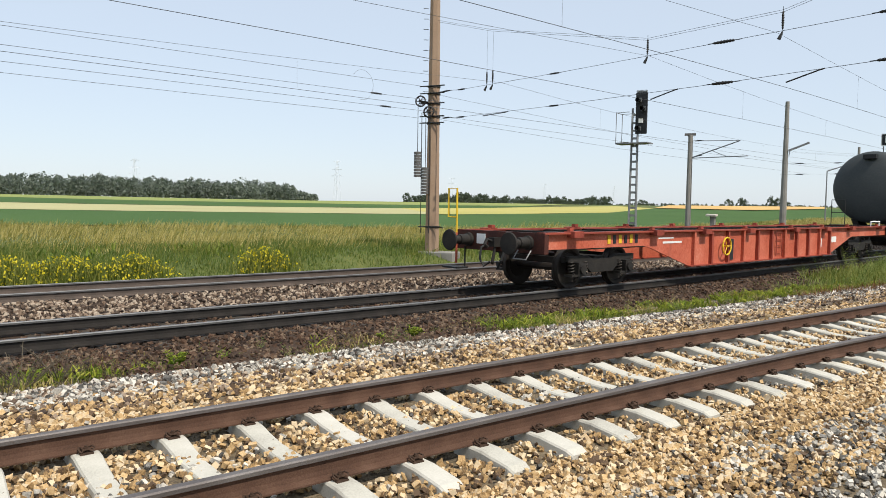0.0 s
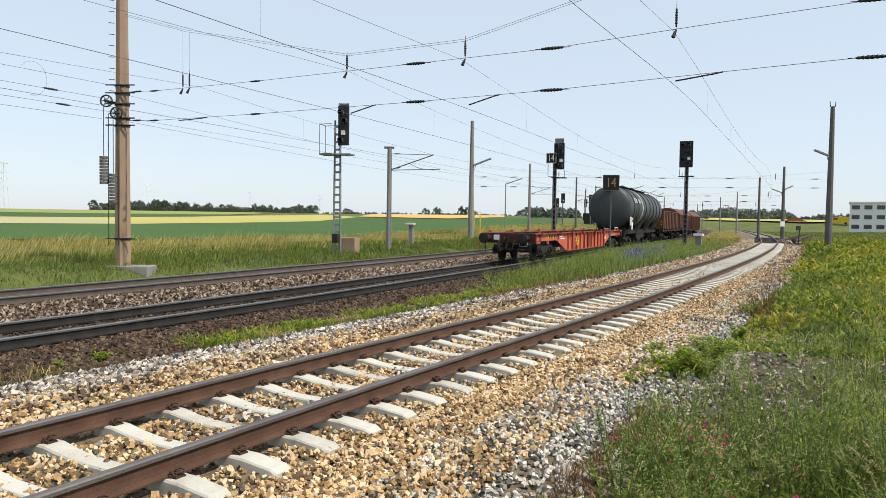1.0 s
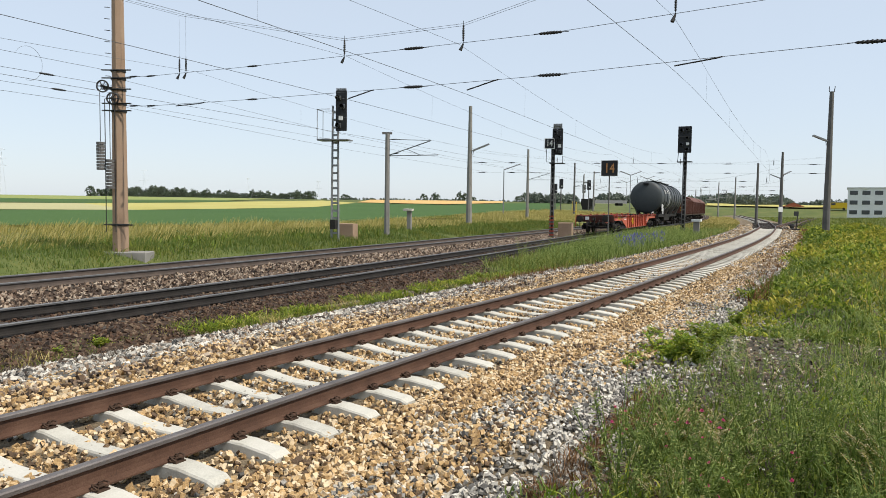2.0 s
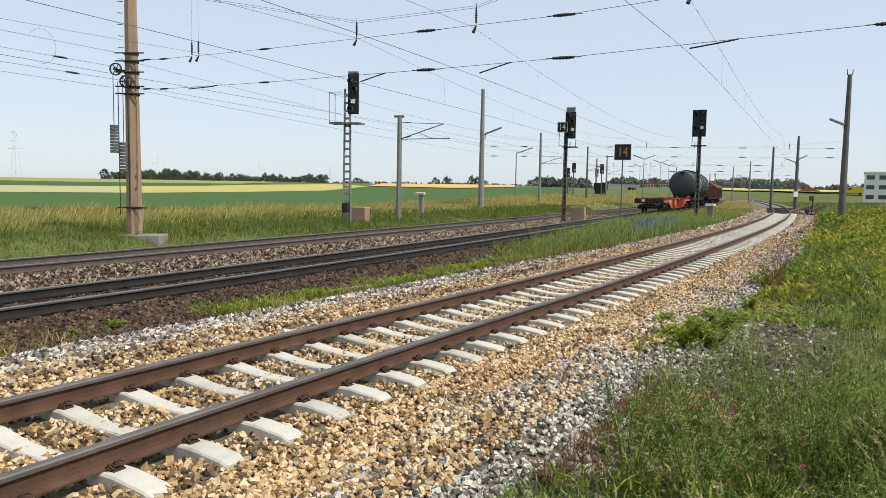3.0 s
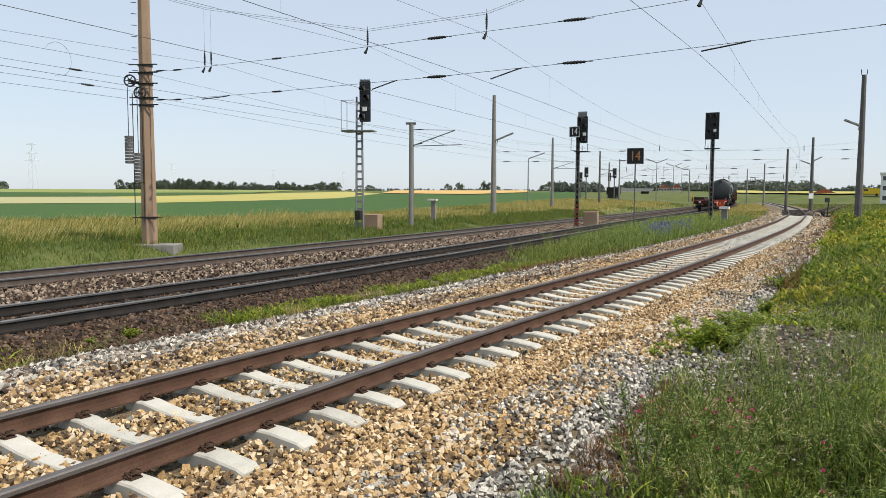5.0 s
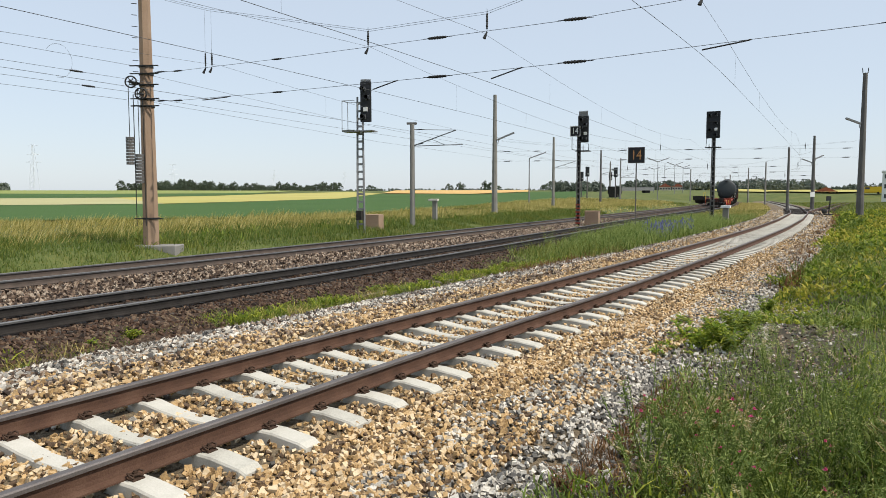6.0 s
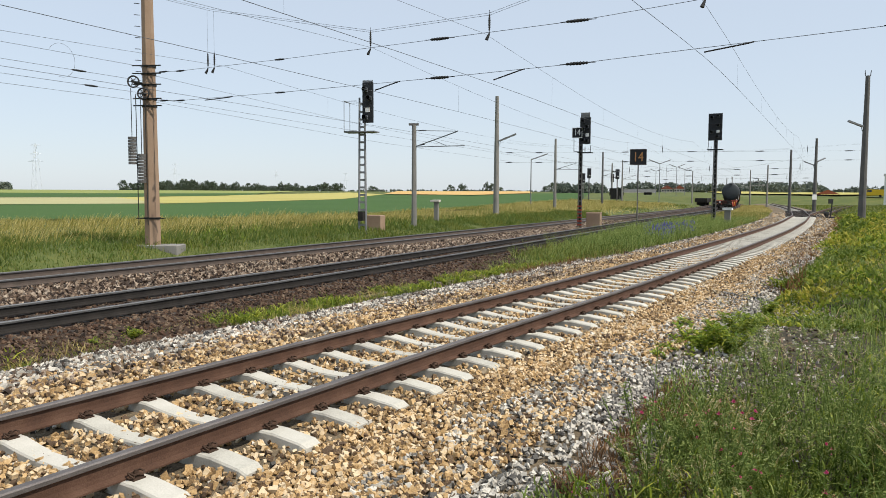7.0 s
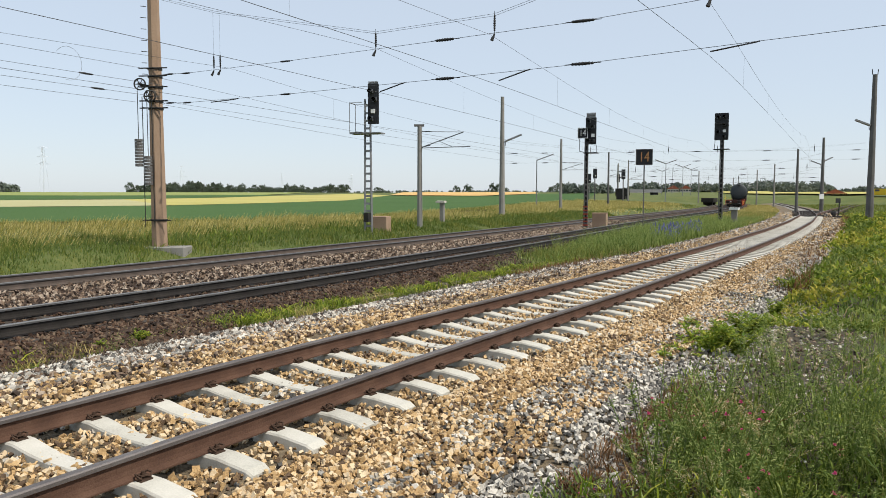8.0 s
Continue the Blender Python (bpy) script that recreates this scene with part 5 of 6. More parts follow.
box(bm, -0.33, 0, -0.34, 0.33, 0.03, 0.34)
part("plate_board", bm, M_BLACK, plate)
for a in (-0.335, 0.3):
    bm = bmesh.new()
    box(bm, a, -0.008, -0.34, a + 0.035, 0.0, 0.34)
    box(bm, -0.335, -0.0085, a, 0.335, -0.0005, a + 0.035)
    part("plate_border", bm, M_WHITE, plate)
figures(plate, "14", 0.56, (0, -0.012, 0), M_WHITE)
bm = bmesh.new()
path_rod(bm, [(-0.4, -0.2, 5.75), (-0.4, -0.2, 4.95), (0.35, -0.2, 4.85)], 0.022)
box(bm, -0.15, -0.4, 4.82, 0.75, 0.3, 4.87)
path_rod(bm, [(0.7, -0.3, 4.87), (0.7, -0.3, 5.3)], 0.018)
part("service_step", bm, M_IRON, sig)
box_ob = empty("trackside_cabinet", pose(10.3, 47.4, -0.2, 0, 0, -24), "brown weathered trackside cabinet beside the signal", "cabinet")
bm = bmesh.new()
box(bm, -0.45, -0.34, 0, 0.45, 0.25, 1.0)
box(bm, -0.48, -0.28, 1.0, 0.48, 0.28, 1.05)
bmesh.ops.bevel(bm, geom=bm.edges[:], offset=0.015, segments=1, affect="EDGES")
part("cabinet_body", bm, M_POLE_TAN, box_ob)

x, y = 20.3, 53.0
sig = empty("signal", pose(x, y, -0.3, 0, 0, -30), "railway signal seen with black head on a dark lattice post", "signal", "signals")
lattice_post(sig, 7.9, 0.26, 0.2, M_POLE_DARK)
signal_head(sig, -0.06, 6.3, 8.25, 0.48, [(0.2, 8.0, "d"), (-0.22, 7.95, "d"), (0.2, 7.4, "d"), (0.2, 6.95, "w"), (-0.22, 6.9, "d"), (0.2, 6.55, "d")])
bm = bmesh.new()
box(bm, -0.55, -0.3, 5.6, 0.5, 0.3, 5.66)
path_rod(bm, [(-0.5, -0.2, 5.66), (-0.45, -0.2, 6.3)], 0.02)
path_rod(bm, [(-0.5, -0.34, 7.45), (0.45, -0.34, 7.45)], 0.028)
part("service_step", bm, M_IRON, sig)
cab = empty("trackside_cabinet", pose(20.85, 51.8, -0.3, 0, 0, -30), "grey concrete cable post with a white cap beside the signal", "cabinet")
bm = bmesh.new()
box(bm, -0.2, -0.15, 0, 0.2, 0.15, 1.25)
part("cabinet_body", bm, M_POLE_GREY, cab)
bm = bmesh.new()
box(bm, -0.32, -0.34, 1.25, 0.32, 0.25, 1.42)
part("cabinet_cap", bm, M_WHITE, cab)

x, y = 11.07, 40.0
sign = empty("track_sign", pose(x, y, -0.3, 0, 0, -22), "square dark sign with the number 14 on a thin post", "sign")
bm = bmesh.new()
rod(bm, (0, 0, -0.2), (0, 0, 4.2), 0.035, sides=8)
part("post", bm, M_POLE_DARK, sign)
bm = bmesh.new()
box(bm, -0.44, -0.07, 3.93, 0.44, -0.03, 4.78)
part("board", bm, M_BLACK, sign)
for a, b in ((-0.44, 3.93), ):
    bm = bmesh.new()
    for p in ((-0.45, -0.085, 3.92, -0.42, -0.06, 4.79), (0.42, -0.085, 3.92, 0.45, -0.06, 4.79), (-0.42, -0.085, 3.92, 0.42, -0.06, 3.95), (-0.42, -0.085, 4.76, 0.42, -0.06, 4.79)):
        box(bm, *p)
    part("board_frame", bm, M_POLE_DARK, sign)
figures(sign, "14", 0.74, (0, -0.08, 4.34), M_ORANGE_SIGN)

box_ob = empty("relay_box", pose(-0.05, 46, land(-0.05, 46), 0, 0, -20), "small grey post box with a pale slanted lid", "cabinet")
bm = bmesh.new()
box(bm, -0.13, -0.13, -0.2, 0.13, 0.13, 1.25)
part("box_post", bm, M_POLE_GREY, box_ob)
bm = bmesh.new()
box(bm, -0.34, -0.2, 1.25, 0.25, 0.2, 1.36, pose(0, 0, 0, 4, 0, 0))
part("lid", bm, M_PLASTER, box_ob)
hut = empty("concrete_box", pose(-3.1, 36.4, land(-3.1, 36.4), 0, 0, -20), "low grey-brown concrete cable box in the grass", "cabinet")
bm = bmesh.new()
box(bm, -0.4, -0.3, -0.1, 0.4, 0.3, 0.72)
bmesh.ops.bevel(bm, geom=bm.edges[:], offset=0.02, segments=1, affect="EDGES")
part("cabinet_body", bm, M_POLE_TAN, hut)

for x, y, z0 in ((29.5, 141, 4.5), (41.5, 172, 4.0), (35.5, 143, 4.6), (30.2, 150, 3.6)):
    sig = empty("signal", pose(x, y, land(x, y), 0, 0, -15), "distant railway signal with a black head", "signal", "signals")
    bm = bmesh.new()
    rod(bm, (0, 0, -0.3), (0, 0, z0 + 0.3), 0.12, 0.1, 6)
    part("post", bm, M_POLE_DARK, sig)
    bm = bmesh.new()
    box(bm, -0.35, -0.1, z0, 0.4, 0, z0 + 1.9)
    part("backboard", bm, M_BLACK, sig)
    # white plate imitates the lamp's bright spot of light
    bm = bmesh.new()
    box(bm, 0.05, -0.14, z0 + 0.4, 0.25, -0.1, z0 + 0.6)
    part("lamp_plate", bm, M_WHITE, sig)

# turnout gear beside the siding
lever = empty("switch_stand", pose(*P(79.6, 3.3, -0.1), 0, 0, 20), "black hand-thrown switch stand beside the turnout", "switch stand")
bm = bmesh.new()
box(bm, -0.5, -0.2, 0, 0.5, 0.2, 0.15)
path_rod(bm, [(0, 0, 0.15), (0.1, 0, 0.9), (0.15, 0, 1.6)], 0.06, 6)
part("stand", bm, M_IRON, lever)
bm = bmesh.new()
lathe(bm, [(0, -0.18), (0.22, -0.12), (0.24, 0.12), (0, 0.18)], 12, pose(-0.55, 0, 0.4, 90, 0, 0))
part("counterweight", bm, M_IRON, lever)
bm = bmesh.new()
box(bm, -0.34, -0.03, 1.4, 0.25, 0.03, 1.85)
part("target", bm, M_BLACK, lever)

# ---------------- distance ----------------


def tree_meshes(seed, h, w, clumps, leaf):
    r = random.Random(seed)
    bm = bmesh.new()
    rod(bm, (0, 0, -0.5), (0, 0, h * 0.55), 0.03 * h, 0.012 * h, 7)
    for k in range(6):
        a, z = r.uniform(0, 6.28), h * r.uniform(0.25, 0.55)
        rod(bm, (0, 0, z), (w * 0.35 * math.cos(a), w * 0.35 * math.sin(a), z + h * 0.2), 0.012 * h, 0.004 * h, 5)
    trunk = bpy.data.meshes.new("trunk")
    bm.to_mesh(trunk)
    bm.free()
    trunk.materials.append(M_BARK)
    g = np.random.default_rng(seed)
    cs = []
    for k in range(clumps):
        a, q = g.uniform(0, 6.28), g.random() ** 0.5
        z = g.uniform(0.06, 1.0)
        rad = w * 0.55 * q * math.sin(math.pi * min(0.93, 0.3 + z * 0.63))
        cs.append((rad * math.cos(a), rad * math.sin(a), z * h * 0.93))
    cs = np.array(cs)
    n = clumps * 14
    centre = cs[g.integers(0, clumps, n)] + g.normal(0, 0.055 * w, (n, 3))
    t = g.normal(0, leaf, (n, 3, 3))
    verts = (centre[:, None, :] + t).reshape(-1, 3)
    crown = fast_mesh("crown", verts, np.arange(n * 3).reshape(-1, 3), M_LEAF_FAR)
    return trunk, crown


TREES = [tree_meshes(k, 9.0, 8.5 + k % 3, 46, 0.42) for k in range(5)]
rt = random.Random(4)


def tree(x, y, size, squash=1.0):
    trunk, crown = TREES[rt.randrange(5)]
    t = empty("tree", Matrix.LocRotScale((x, y, land(x, y) - 0.2), Euler((0, 0, rt.uniform(0, 6.28))), (size, size, size * squash)), "dark green broad-leaved tree on the horizon", "tree", "far trees")
    for name, me in (("trunk", trunk), ("crown", crown)):
        o = new(name, me)
        o.parent = t


def ray_place(az, d):
    return d * math.sin(radians(az)), d * math.cos(radians(az))


# tree line behind the yellow field, loose towards its ends
for az in np.arange(-23.3, -7.3, 0.2):
    tree(*ray_place(az + rt.uniform(-0.08, 0.08), 600 + rt.uniform(-20, 40)), rt.choice((0.4, 0.55, 0.6, 0.7, 0.85)) * (1.25 if az < -17 else 0.9), rt.uniform(0.8, 1.1))
for az in (-5.2, -4.9, 1.0, 1.25, 1.9, 2.1, 3.9, 4.1, 4.3, 4.6, 5.0, 8.4, 8.7, 9.0, 9.3, 9.6, 9.9, 10.2):
    tree(*ray_place(az, 560 + rt.uniform(-30, 30)), rt.uniform(0.45, 0.75), rt.uniform(0.8, 1.3))


def wood(name_label, az0, az1, d, depth, h0, h1, n, seed, leaf=0.62):
    """A far wood: many crowns joined."""
    g = np.random.default_rng(seed)
    pts = []
    for k in range(n):
        q = g.random()
        az, dd = az0 + (az1 - az0) * q, d + depth * g.random()
        x, y = ray_place(az, dd)
        edge = min(1, 6 * q + 0.35, 6 * (1 - q) + 0.3)
        h = (h0 + (h1 - h0) * g.random()) * edge * (0.85 + 0.3 * noise.noise(Vector((az * 0.6, seed, 0))))
        w = h * g.uniform(0.35, 0.5)
        m = 70
        a, z, r = g.uniform(0, 6.28, m), g.uniform(0.05, 1, m), g.random(m) ** 0.5
        rad = w * r * np.sin(np.pi * np.clip(0.25 + z * 0.7, 0, 0.95))
        pts.append(np.stack([x + rad * np.cos(a), y + rad * np.sin(a), land(x, y) + z * h], 1))
    c = np.concatenate(pts)
    verts = (c[:, None, :] + g.normal(0, leaf, (len(c), 3, 3))).reshape(-1, 3)
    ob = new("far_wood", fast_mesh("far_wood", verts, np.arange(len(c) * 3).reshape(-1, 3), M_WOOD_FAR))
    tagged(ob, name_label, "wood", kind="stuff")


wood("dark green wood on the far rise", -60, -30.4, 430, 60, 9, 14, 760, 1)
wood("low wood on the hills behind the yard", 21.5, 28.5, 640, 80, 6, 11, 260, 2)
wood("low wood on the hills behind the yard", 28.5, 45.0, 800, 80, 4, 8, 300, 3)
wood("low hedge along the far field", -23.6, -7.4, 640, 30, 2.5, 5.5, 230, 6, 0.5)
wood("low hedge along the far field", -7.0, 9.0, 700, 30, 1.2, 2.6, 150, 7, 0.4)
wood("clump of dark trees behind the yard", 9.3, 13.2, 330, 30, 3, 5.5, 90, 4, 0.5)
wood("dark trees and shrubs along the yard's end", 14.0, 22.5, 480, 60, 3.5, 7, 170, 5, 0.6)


def pylon(az, d, h):
    x, y = ray_place(az, d)
    p = empty("pylon", pose(x, y, land(x, y), 0, 0, rt.uniform(-20, 20)), "pale lattice power pylon far off in haze", "pylon", "pylons")
    bm = bmesh.new()
    w = h * 0.075
    r = 0.0035 * h
    for sx, sy in itertools.product((-1, 1), (-1, 1)):
        rod(bm, (sx * w, sy * w, 0), (sx * w * 0.18, sy * w * 0.18, h), r, sides=4)
    for k in range(8):
        za, zb2 = h * k / 8, h * (k + 1) / 8
        wa, wb = w * (1 - 0.82 * k / 8), w * (1 - 0.82 * (k + 1) / 8)
        for s in (-1, 1):
            rod(bm, (-wa * s, -wa, za), (wb * s, -wb, zb2), r * 0.6, sides=4)
    part("tower", bm, M_HAZE_STEEL, p)
    for z, half in ((0.62, 0.19), (0.78, 0.15), (0.97, 0.12)):
        bm = bmesh.new()
        for s in (-1, 1):
            rod(bm, (0, 0, h * z), (s * half * h, 0, h * z), r, sides=4)
            rod(bm, (0, 0, h * (z + 0.035)), (s * half * h, 0, h * z), r * 0.7, sides=4)
        part("cross_arm", bm, M_HAZE_STEEL, p)


for az, d, h in ((-28.8, 800, 44), (-19.8, 1300, 46), (-12.5, 1600, 46), (-7.2, 1700, 46), (-43.5, 900, 44)):
    pylon(az, d, h)


def house(x, y, w, l, h, turn, roof_h, wall=M_PLASTER, roof=M_ROOF, floors=1, cols=4, label="pale house with a red pitched roof"):
    b = empty("house" if roof_h else "office_building", pose(x, y, land(x, y) - 0.3, 0, 0, turn), label, "building", "far buildings")
    bm = bmesh.new()
    box(bm, -w / 2, -l / 2, 0, w / 2, l / 2, h)
    part("wall", bm, wall, b)
    if roof_h:
        bm = bmesh.new()
        a = [bm.verts.new((sx * (w / 2 + 0.4), y0, z)) for y0 in (-l / 2 - 0.4, l / 2 + 0.4) for sx, z in ((-1, h), (0, h + roof_h), (1, h))]
        bm.faces.new(a[:3])
        bm.faces.new(a[3:])
        for i, j in ((0, 1), (1, 2), (2, 0)):
            bm.faces.new((a[i], a[j], a[j + 3], a[i + 3]))
        part("roof", bm, roof, b)
    else:
        bm = bmesh.new()
        box(bm, -w / 2 - 0.2, -l / 2 - 0.2, h, w / 2 + 0.2, l / 2 + 0.2, h + 0.3)
        part("roof", bm, wall, b)
    for f in range(floors):
        for k in range(cols):
            bm = bmesh.new()
            cx = -w / 2 + w * (k + 0.5) / cols
            z = h * (f + 0.35) / floors
            box(bm, cx - w / cols * 0.32, -l / 2 - 0.05, z, cx + w / cols * 0.32, -l / 2 + 0.05, z + h / floors * 0.42)
            part("window", bm, M_GLASS_DARK, b)


house(112, 160, 22, 12, 6.6, -32, 0, M_WHITE, None, 3, 9, "white three-storey office building with window bands")
for az, d, w, h, rh in ((17.6, 430, 6, 2.2, 2.0), (18.5, 460, 6, 2.4, 2.0)):
    house(*ray_place(az, d), w, 8, h, -az, rh)
house(*ray_place(28.4, 290), 7, 5, 0.9, -28, 1.6, M_BROWN_WAGON, M_ROOF, 1, 3, "low shed with a red-brown roof")
house(*ray_place(15.6, 380), 16, 8, 1.6, -15, 0, M_PLASTER, None, 1, 6, "long low pale goods shed")

van = empty("van", pose(*ray_place(31.1, 262), land(*ray_place(31.1, 262)), 0, 0, 55), "yellow delivery van with dark windows parked by the road", "van")
bm = bmesh.new()
prof = [(-3.2, 0.45), (-3.2, 2.3), (1.4, 2.3), (2.2, 1.5), (3.1, 1.25), (3.2, 0.45)]
a, b = [bm.verts.new((-1, p, z)) for p, z in prof], [bm.verts.new((1, p, z)) for p, z in prof]
bm.faces.new(a)
bm.faces.new(b[::-1])
for i in range(6):
    bm.faces.new((a[i], a[(i + 1) % 6], b[(i + 1) % 6], b[i]))
part("body", bm, M_YELLOW, van)
bm = bmesh.new()
box(bm, -1.02, 0.2, 1.5, 1.02, 1.4, 2.1)
part("side_window", bm, M_GLASS_DARK, van)
for sx, yy in itertools.product((-0.9, 0.9), (-2.1, 2.1)):
    bm = bmesh.new()
    rod(bm, (sx - 0.12, yy, 0.35), (sx + 0.12, yy, 0.35), 0.35, sides=12)
    part("wheel", bm, M_UNDER, van)

# wagons standing far off in the yard
for az, d, l, mat, label in ((13.9, 175, 3.0, M_UNDER, "dark wagon standing in the yard"), (15.2, 250, 15, M_GALV, "pale tank wagon standing in the yard"), (20.2, 185, 12, M_UNDER, "dark flat wagon standing in the yard")):
    x, y = ray_place(az, d)
    w = empty("freight_wagon", pose(x, y, land(x, y), 0, 0, -25 if l < 15 else -75), label, "rail wagon", "standing wagons")
    bm = bmesh.new()
    if l > 15:
        lathe(bm, [(0, -l / 2), (1.2, -l / 2 + 0.3), (1.4, -l / 2 + 0.8), (1.4, l / 2 - 0.8), (1.2, l / 2 - 0.3), (0, l / 2)], 20, pose(0, 0, 2.3, 90, 0, 0))
    else:
        box(bm, -1.35, -l / 2, 0.9, 1.35, l / 2, 2.6 if l < 5 else 1.9)
    part("wagon_body", bm, mat, w, smooth=l > 15)
    for e in (-0.35, 0.35):
        bm = bmesh.new()
        box(bm, -1.0, e * l - 0.9, 0.1, 1.0, e * l + 0.9, 0.9)
        part("bogie_frame", bm, M_UNDER, w)

LINE_4 = smooth_line([-80, 30, 85, 109, 160, 250, 420], [34, 34, 35.5, 37.2, 41, 50, 75])
rusty = empty("railway_track", pose(0, 0, 0), "rusty disused siding in the grass", "railway track", "railway tracks", "structure")
rails(LINE_4, 55, 220, 0.55, M_RAIL_SIDE, M_RAIL_SIDE, rusty)

# ---------------- plants ----------------


def blades(label, x, y, z, h, width, lean, mat, name="grass"):
    """Bent blades of grass, three triangles each, at arrays of places."""
    n = len(x)
    a, b = RNG.uniform(0, 6.283, n), RNG.uniform(0, 6.283, n)
    l = np.abs(RNG.normal(0, lean, n)) * h
    sx, sy = np.cos(b) * width / 2, np.sin(b) * width / 2
    base = np.stack([x, y, z], 1)
    side = np.stack([sx, sy, np.zeros(n)], 1)
    mid = base + np.stack([np.cos(a) * l * 0.35, np.sin(a) * l * 0.35, h * 0.6], 1)
    tip = base + np.stack([np.cos(a) * l, np.sin(a) * l, h], 1)
    v = np.stack([base - side, base + side, mid + side * 0.75, mid - side * 0.75, tip], 1).reshape(-1, 3)
    f = np.array([(0, 1, 2), (0, 2, 3), (3, 2, 4)])[None] + (np.arange(n) * 5)[:, None, None]
    ob = new(name, fast_mesh(name, v, f.reshape(-1, 3), mat))
    tagged(ob, label, "grass", kind="stuff")


def heights(x, y):
    return np.array([land(p, q) for p, q in zip(x, y)])


def drift(x, y, scale, seed):
    return np.array([noise.noise(Vector((p * scale, q * scale, seed))) for p, q in zip(x, y)])


def strip(n, u0, u1, line, d0, d1, skew=1.0):
    u = u0 + (u1 - u0) * RNG.random(n) ** skew
    d = RNG.uniform(d0, d1, n)
    x, y = plan_points(line, u, d)
    return u, d, x, y


def spears(label, x, y, z, h, width, lean, mat, name="grass", sway=None):
    """Plain pointed blades, one triangle each, for grass farther off; sway: a common lean of the tips, in shares of the height."""
    n = len(x)
    a, b = RNG.uniform(0, 6.283, n), RNG.uniform(0, 6.283, n)
    l = np.abs(RNG.normal(0, lean, n)) * h
    base = np.stack([x, y, z], 1)
    side = np.stack([np.cos(b) * width / 2, np.sin(b) * width / 2, np.zeros(n)], 1)
    tip = base + np.stack([np.cos(a) * l, np.sin(a) * l, h], 1)
    if sway is not None:
        tip += np.stack([sway[0] * h, sway[1] * h, np.zeros(n)], 1)
    v = np.stack([base - side, base + side, tip], 1).reshape(-1, 3)
    tagged(new(name, fast_mesh(name, v, np.arange(n * 3).reshape(-1, 3), mat)), label, "grass", kind="stuff")


EDGE_X, EDGE_Y = [p[0] for p in EDGE_A], [p[1] for p in EDGE_A]


def before_crop(x, y, slack=0.0):
    """True where the meadow lies in front of the first crop field."""
    return y < np.interp(x, EDGE_X, EDGE_Y) + slack


# meadow bank beyond the outer track
u, d, x, y = strip(130000, -9, 75, LINE_3, 1.3, 8.6, 1.4)
f = drift(x, y, 0.5, 1) + 0.5 * drift(x, y, 1.7, 3)
hz = heights(x, y) - 0.03
hh = RNG.uniform(0.1, 0.26, len(x)) * (1 + 0.8 * f) * np.clip((d - 0.6) / 1.6, 0.6, 1)
pick = RNG.random(len(x))
for ok, mat, label in (((pick < 0.62) & (f < 0.3), M_GRASS_LUSH, "lush green grass along the outer track"), ((pick >= 0.62) | (f >= 0.3), M_GRASS, "yellower grass mixed into the bank along the outer track")):
    spears(label, x[ok], y[ok], hz[ok], hh[ok], 0.02 + 0.0006 * np.maximum(u[ok], 0), 0.5, mat)
u, d, x, y = strip(2600, 2, 70, LINE_3, 1.6, 5.5, 1.2)
f = drift(x, y, 0.3, 17)
ok = f > 0.22
blades("dark leafy clumps in the bank", x[ok], y[ok], heights(x[ok], y[ok]) + RNG.uniform(0, 0.25, ok.sum()), RNG.uniform(0.1, 0.3, ok.sum()), 0.06, 0.9, M_SCRUB_DARK)

# seeding grass from the bank to the edge of the crop, in wind-blown drifts
n = 190000
u = -22 + 170 * RNG.random(n) ** 1.35
d = 5.5 + 45 * RNG.random(n) ** 1.5
x, y = plan_points(LINE_3, u, d)
f = drift(x, y, 0.16, 5) + 0.5 * drift(x, y, 0.5, 6) + 0.3 * drift(x, y, 1.5, 7)
ok = before_crop(x, y, 1.0) & (RNG.random(n) < np.clip((d - 4.8) / 3.5, 0, 1))
u, d, x, y, f = u[ok], d[ok], x[ok], y[ok], f[ok]
hz = heights(x, y) - 0.03
hh = RNG.uniform(0.16, 0.46, len(x)) * np.clip(1 + 0.9 * f, 0.35, 1.9)
pick = RNG.random(len(x)) * 0.7 + 0.35 * f + 0.3
far = np.hypot(x, y)
for ok, mat, label in ((pick > 0.36, M_GRASS_DRY, "tall dry yellow meadow grass in seed"), (pick <= 0.36, M_GRASS, "green meadow grass among the dry")):
    spears(label, x[ok], y[ok], hz[ok], hh[ok], 0.012 + 0.0007 * far[ok], 0.4, mat, sway=(0.35, 0.1))

# yellow flowering clumps on the bank
for cu, cv in ((2.3, 2.4), (3.7, 2.3), (5.2, 2.3), (8.8, 2.5)):
    p = P(cu, along(LINE_3, cu) + cv)
    m = 900
    gx, gy = p.x + RNG.normal(0, 0.55, m) * EU[0] + RNG.normal(0, 0.25, m), p.y + RNG.normal(0, 0.55, m) * EU[1] + RNG.normal(0, 0.25, m)
    hz = heights(gx, gy)
    top = 0.62 * np.exp(-((gx - p.x) ** 2 + (gy - p.y) ** 2) / 0.9)
    blades("green stems of a yellow flowering clump", gx, gy, hz - 0.02, top + 0.05, 0.03, 0.3, M_GRASS, "stems")
    m = 320
    gx, gy, top = gx[:m], gy[:m], top[:m]
    blades("yellow flowers on a clump in the meadow edge", gx, gy, hz[:m] + top * RNG.uniform(0.6, 1.1, m), RNG.uniform(0.03, 0.07, m), 0.05, 0.9, M_YELLOW_PETAL, "flowers")

u, d, x, y = strip(26000, 60, 230, LINE_3, 1.6, 34, 1.1)
ok = before_crop(x, y)
x, y = x[ok], y[ok]
f = drift(x, y, 0.08, 61)
